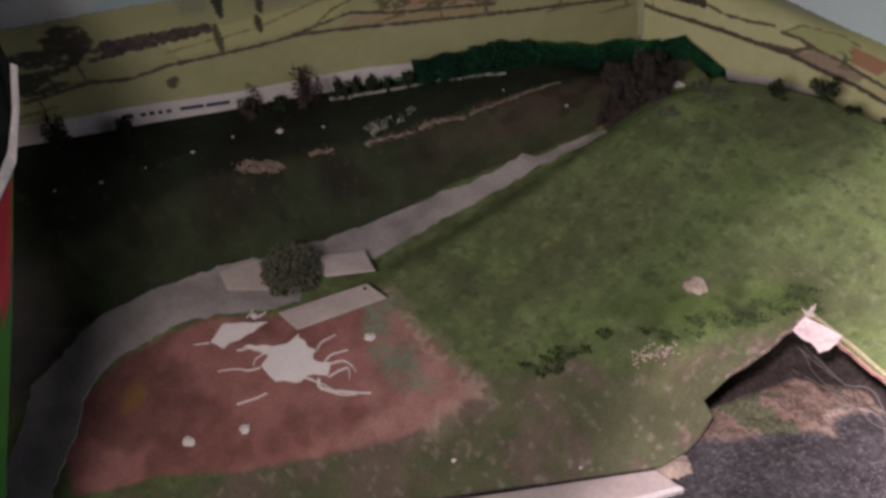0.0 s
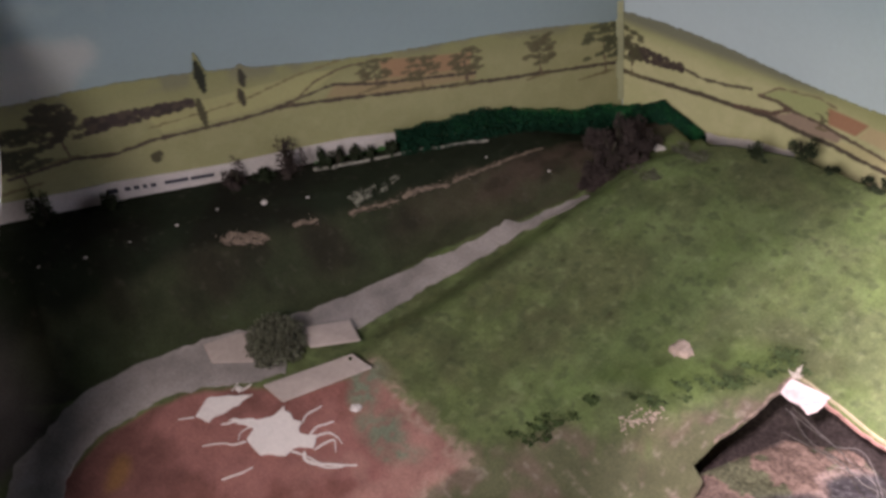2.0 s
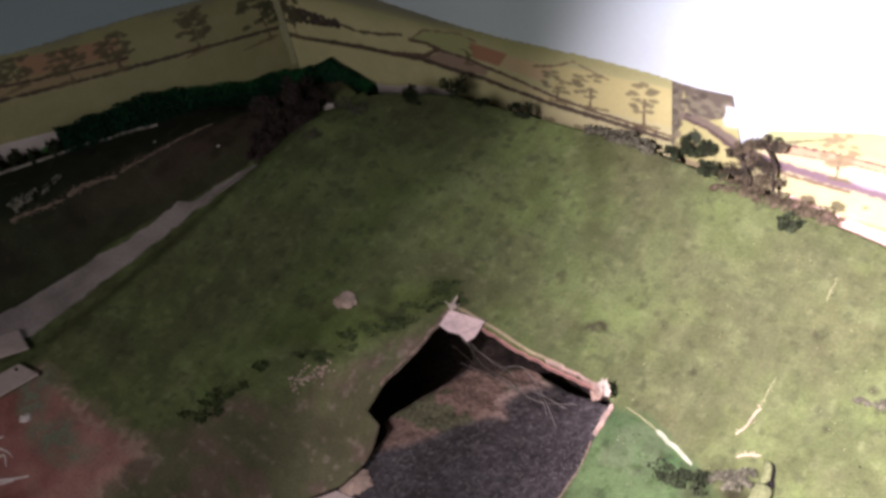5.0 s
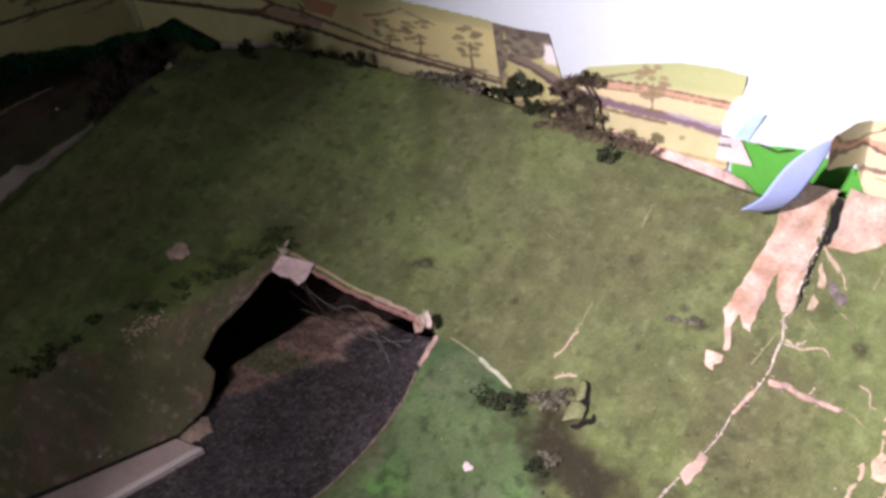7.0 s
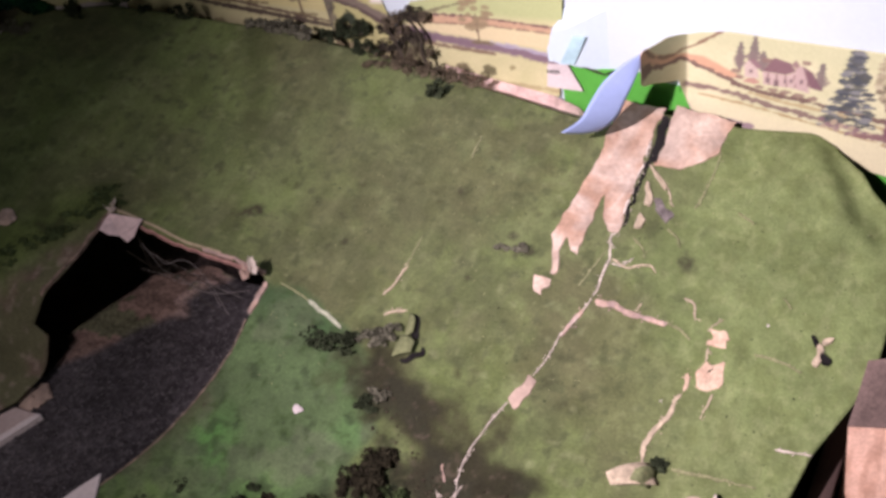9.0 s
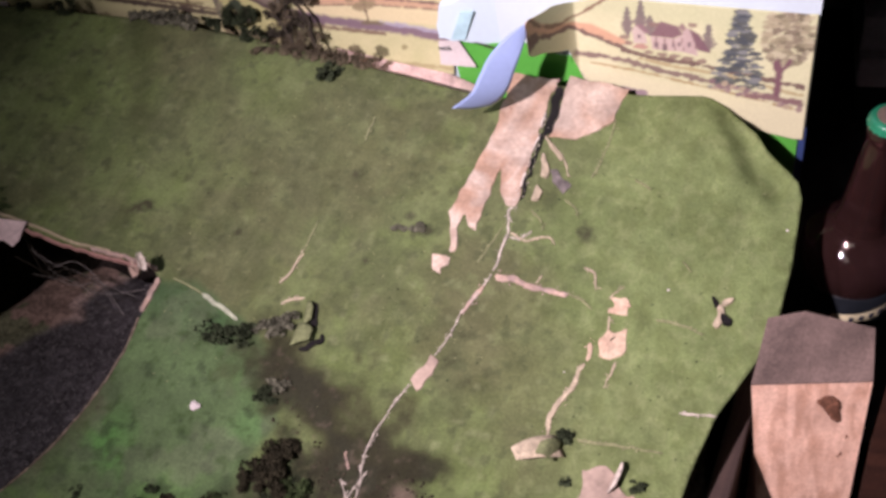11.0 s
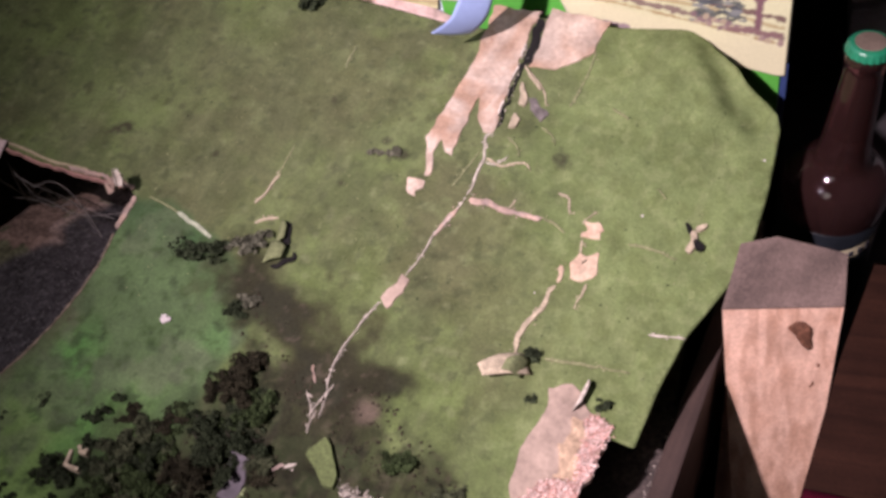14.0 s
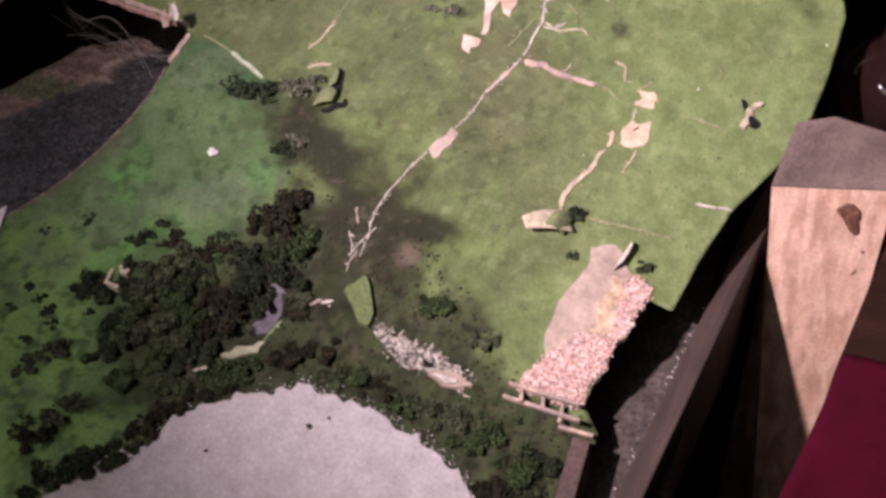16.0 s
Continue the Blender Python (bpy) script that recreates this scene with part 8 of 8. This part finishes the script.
shelf = thing("shelf", "dark shelf on which the bottle stands", "shelf", (0.72, 0.25, -0.264))
bm = bmesh.new()
box(bm, (-0.16, -0.19, -0.02), (0.5, 0.6, 0.0015), 0.002)
part("board", bm, material("dusty_shelf", (0.045, 0.040, 0.042), 0.7, 0.15, 0.01, 0.1, vary=0.3, broad=0.05), shelf)
bm = bmesh.new()
box(bm, (-0.13, -0.10, -0.461), (0.10, 0.30, -0.02), 0.002)
part("support", bm, M_BLACK, shelf)

# wooden box and cloth beside the post
crate = thing("wooden_box", "dark reddish-brown wooden box beside the post", "wooden box", (0.70, -0.10, -0.16))
M_RED_WOOD = wood("reddish_brown_wood", (0.024, 0.0095, 0.006), (0.015, 0.006, 0.004), "X")
M_RED_WOOD.node_tree.nodes["Principled BSDF"].inputs["Specular IOR Level"].default_value = 0.08
bm = bmesh.new()
quad = [(0.617, 0.034), (0.5975, -0.040), (0.5762, -0.142), (0.5631, -0.2228), (0.544, -0.36), (0.86, -0.36), (0.86, 0.020)]
f = bm.faces.new([bm.verts.new((x - 0.70, y + 0.10, 0.058)) for x, y in quad])
r = bmesh.ops.extrude_face_region(bm, geom=[f])
bmesh.ops.translate(bm, verts=[v for v in r["geom"] if isinstance(v, bmesh.types.BMVert)], vec=(0, 0, -0.006))
bmesh.ops.recalc_face_normals(bm, faces=bm.faces)
part("lid", bm, M_RED_WOOD, crate)
# Carcass coloured black for its shaded side; only the lid is brown.
bm = bmesh.new()
inner = [(0.626, 0.028), (0.606, -0.045), (0.5845, -0.145), (0.571, -0.225), (0.556, -0.35), (0.85, -0.35), (0.85, 0.014)]
f = bm.faces.new([bm.verts.new((x - 0.70, y + 0.10, 0.0515)) for x, y in inner])
r = bmesh.ops.extrude_face_region(bm, geom=[f])
bmesh.ops.translate(bm, verts=[v for v in r["geom"] if isinstance(v, bmesh.types.BMVert)], vec=(0, 0, -0.617))
bmesh.ops.recalc_face_normals(bm, faces=bm.faces)
part("carcass", bm, M_BLACK, crate)
M_CLOTH = material("crimson_cloth", (0.040, 0.0016, 0.0085), 0.9, 0.15, 0.0012, 0.5, vary=0.2, broad=0.03, spec=0.06)
U, V = np.meshgrid(np.linspace(0, 1, 40), np.linspace(0, 1, 40), indexing="ij")
XX = 0.5785 + 0.26 * U - 0.045 * V + 0.0012 * np.sin(9 * V) * (1 - U)
YY = -0.136 - 0.20 * V - 0.07 * U + 0.003 * np.sin(8 * U)
ZZ = -0.098 + 0.004 * np.sin(14 * U + 5 * V) + 0.006 * fbm(XX, YY, 0.05, 3, 2)
F = [(i * 40 + j, (i + 1) * 40 + j, (i + 1) * 40 + j + 1, i * 40 + j + 1) for i in range(39) for j in range(39)]
cloth = part("cloth", (np.stack([XX.ravel(), YY.ravel(), ZZ.ravel()], 1).tolist(), [], F), M_CLOTH, smooth=True)
so = cloth.modifiers.new("thickness", "SOLIDIFY")
so.thickness = 0.002
tagged(cloth, "crumpled crimson cloth lying on the wooden box", "cloth")

# furniture beyond the bottle
cab = thing("metal_cabinet", "grey metal drawer cabinet in the shade behind", "cabinet", (0.76, 0.60, -0.60))
M_GREY = material("grey_metal", (0.38, 0.36, 0.37), 0.5, 0.08, 0.01, 0.05, metal=0.2)
bm = bmesh.new()
box(bm, (-0.22, 0.0, -0.125), (0.5, 0.5, 0.30), 0.004)
part("body", bm, M_BLACK, cab)
for z0, z1 in ((0.345, 0.40), (0.30, 0.33)):
    bm = bmesh.new()
    box(bm, (-0.17, -0.02, z0), (0.5, 0.4, z1), 0.003)
    part("shelf_edge", bm, M_GREY, cab)
bm = bmesh.new()
box(bm, (-0.08, -0.16, -0.02), (0.10, -0.12, 0.22), 0.006)
part("side_panel", bm, M_GREY, cab)
M_DULL = material("dull_grey_card", (0.26, 0.235, 0.24), 0.8, 0.12, 0.004, 0.1, vary=0.25)
unit = thing("grey_case", "low grey case standing on the shelf behind the bottle", "case", (0.68, 0.40, -0.2605))
bm = bmesh.new()
box(bm, (-0.068, 0.0, 0.0505), (0.20, 0.16, 0.0855), 0.003)
part("body", bm, M_DULL, unit)
bm = bmesh.new()
box(bm, (-0.066, 0.003, 0.0), (0.198, 0.158, 0.0500), 0.001)
part("plinth", bm, M_BLACK, unit)
pale = thing("pale_carton", "pale carton lying on the grey case", "carton", (0.70, 0.41, -0.1745))
bm = bmesh.new()
box(bm, (-0.057, 0.0, 0.0), (0.12, 0.08, 0.034), 0.002)
part("carton", bm, M_WHITE, pale)
grey_box = thing("grey_carton", "dull grey carton beside the pale one on the case", "carton", (0.652, 0.41, -0.1745))
bm = bmesh.new()
box(bm, (-0.041, 0.0, 0.0), (-0.015, 0.08, 0.038), 0.002)
part("carton", bm, M_DULL, grey_box)

# ---------------- printed carton at the near edge ----------------
carton = thing("toy_box", "open green and red toy box with worn white edges", "box", (-0.448, -0.455, -0.03))
M_BOXGREEN = material("box_green", (0.035, 0.16, 0.020), 0.4, 0.08, 0.003, 0.1, vary=0.12)
M_BOXRED = material("box_red", (0.42, 0.030, 0.045), 0.4, 0.08, 0.003, 0.1, vary=0.12)
M_RUB = material("rubbed_card", (0.62, 0.57, 0.54), 0.8, 0.1, 0.003, 0.2, vary=0.15, broad=0.01)
M_PIC = material("printed_grey", (0.40, 0.40, 0.46), 0.35, 0.05)
M_DKGREEN = material("dark_green_card", (0.035, 0.050, 0.035), 0.45, 0.1)
M_OLIVE = material("olive_print", (0.30, 0.28, 0.16), 0.5, 0.1)


CARD_N = Vector((0.0356, 0.0644, -0.0343)).cross(Vector((-0.005, 0.1303, -0.0004))).normalized()
if CARD_N.z < 0:
    CARD_N = -CARD_N


def plate(name, pts, mat, parent, thick=0.002, label="", lift=0.0):
    """A stiff sheet through those places of the world."""
    bm = bmesh.new()
    f = bm.faces.new([bm.verts.new(Vector(p) + lift * CARD_N - Vector(carton.location)) for p in pts])
    f.normal_update()
    n = f.normal.copy()
    r = bmesh.ops.extrude_face_region(bm, geom=[f])
    bmesh.ops.translate(bm, verts=[v for v in r["geom"] if isinstance(v, bmesh.types.BMVert)], vec=n * thick)
    return part(name, bm, mat, parent, label)

# panels of the box
front_panel = plate("front_panel", [(-0.4164, -0.4723, 0.1994), (-0.3910, -0.4076, 0.1778), (-0.3447, -0.4654, 0.0879), (-0.2996, -0.5340, -0.0300), (-0.3432, -0.6080, 0.0094)], M_BOXGREEN, carton, 0.0020)
plate("corner_edge", [(-0.3903, -0.4100, 0.1804), (-0.3855, -0.3967, 0.1780), (-0.3384, -0.4591, 0.0861), (-0.2932, -0.5285, -0.0305), (-0.3013, -0.5382, -0.0246), (-0.3448, -0.4680, 0.0911)], M_RUB, carton, 0.0015, "rubbed white corner edge")
side_panel = plate("side_panel", [(-0.3875, -0.3963, 0.1764), (-0.4364, -0.3238, 0.1816), (-0.4023, -0.3724, 0.1282), (-0.3802, -0.4017, 0.1005), (-0.3514, -0.4450, 0.0563), (-0.3044, -0.5289, -0.0472), (-0.2971, -0.5310, -0.0318)], M_BOXGREEN, carton, 0.0020)
plate("red_print", [(-0.3799, -0.3997, 0.1716), (-0.4308, -0.3301, 0.1786), (-0.3953, -0.3792, 0.1274), (-0.3786, -0.4064, 0.1125), (-0.3697, -0.4198, 0.1031), (-0.3559, -0.4392, 0.0957), (-0.3534, -0.4437, 0.0997)], M_BOXRED, side_panel, 0.0006, "red printed side")
plate("rim", [(-0.3876, -0.3999, 0.1810), (-0.3830, -0.3975, 0.1760), (-0.4042, -0.3662, 0.1766), (-0.4352, -0.3222, 0.1837), (-0.4522, -0.2981, 0.2049), (-0.4656, -0.2813, 0.2256), (-0.4681, -0.2833, 0.2283), (-0.4543, -0.3014, 0.2062), (-0.4402, -0.3214, 0.1910), (-0.4089, -0.3647, 0.1831)], M_RUB, carton, 0.0015, "worn white rim")
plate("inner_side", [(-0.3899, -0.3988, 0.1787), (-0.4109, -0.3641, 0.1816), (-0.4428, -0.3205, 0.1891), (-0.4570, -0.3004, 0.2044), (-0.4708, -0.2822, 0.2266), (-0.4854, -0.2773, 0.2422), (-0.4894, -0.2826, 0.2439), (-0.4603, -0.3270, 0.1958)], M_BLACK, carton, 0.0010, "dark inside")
plate("front_rim", [(-0.4188, -0.4676, 0.2061), (-0.4043, -0.4291, 0.1926), (-0.3903, -0.4024, 0.1810), (-0.3862, -0.4015, 0.1775), (-0.3906, -0.4197, 0.1785), (-0.4134, -0.4736, 0.1995)], M_RUB, carton, 0.0012, "worn white rim")
inner_card = plate("inner_card", [(-0.4394, -0.4609, 0.2007), (-0.4042, -0.3962, 0.1659), (-0.4392, -0.3319, 0.2039), (-0.4786, -0.2875, 0.2459), (-0.5146, -0.2534, 0.2841), (-0.5313, -0.2360, 0.3019), (-0.5671, -0.3290, 0.3367)], M_DKGREEN, carton, 0.0003, "dark green inner pack")
plate("red_line", [(-0.5124, -0.3845, 0.2802), (-0.4736, -0.2941, 0.2423), (-0.4705, -0.2976, 0.2390), (-0.5086, -0.3885, 0.2761)], M_BOXRED, inner_card, 0.0003, "red line")
plate("red_line", [(-0.4414, -0.4579, 0.2045), (-0.4077, -0.3925, 0.1713), (-0.4037, -0.3959, 0.1671), (-0.4373, -0.4622, 0.2002)], M_BOXRED, inner_card, 0.0003, "red line")
plate("olive_panel", [(-0.5511, -0.3449, 0.3208), (-0.5174, -0.2611, 0.2880), (-0.4812, -0.2878, 0.2498), (-0.4742, -0.2946, 0.2423), (-0.5128, -0.3845, 0.2800)], M_OLIVE, inner_card, 0.0003, "olive printed panel")
plate("picture", [(-0.5490, -0.3466, 0.3194), (-0.5160, -0.2668, 0.2873), (-0.4831, -0.3010, 0.2523), (-0.5162, -0.3804, 0.2845)], M_BLACK, inner_card, 0.0003, "dark printed picture")
plate("picture", [(-0.5484, -0.3467, 0.3197), (-0.5155, -0.2670, 0.2877), (-0.5068, -0.2766, 0.2784), (-0.5143, -0.2893, 0.2858), (-0.5385, -0.3569, 0.3091)], M_PIC, inner_card, 0.0003, "grey sky of a printed picture")
plate("picture", [(-0.5029, -0.3933, 0.2721), (-0.4668, -0.3145, 0.2368), (-0.4481, -0.3350, 0.2168), (-0.4520, -0.3538, 0.2203), (-0.4838, -0.4130, 0.2517)], M_PIC, inner_card, 0.0003, "grey printed picture")
plate("picture", [(-0.4829, -0.4136, 0.2516), (-0.4531, -0.3521, 0.2224), (-0.4387, -0.3635, 0.2071), (-0.4100, -0.3989, 0.1764), (-0.4403, -0.4575, 0.2063)], M_BLACK, inner_card, 0.0003, "black printed frame")
plate("picture", [(-0.4798, -0.4162, 0.2493), (-0.4539, -0.3629, 0.2238), (-0.4368, -0.3737, 0.2058), (-0.4141, -0.3957, 0.1817), (-0.4433, -0.4539, 0.2104)], M_PIC, inner_card, 0.0003, "grey printed picture")
plate("picture", [(-0.4631, -0.4331, 0.2323), (-0.4427, -0.3865, 0.2124), (-0.4255, -0.3872, 0.1945), (-0.4269, -0.3992, 0.1957), (-0.4491, -0.4474, 0.2175)], M_OLIVE, inner_card, 0.0003, "brown printed shape")
plate("badge", [(-0.3874, -0.4473, 0.1694), (-0.3859, -0.4386, 0.1696), (-0.3820, -0.4413, 0.1620), (-0.3808, -0.4481, 0.1576), (-0.3830, -0.4551, 0.1585)], M_BOXRED, front_panel, 0.0006, "red badge")
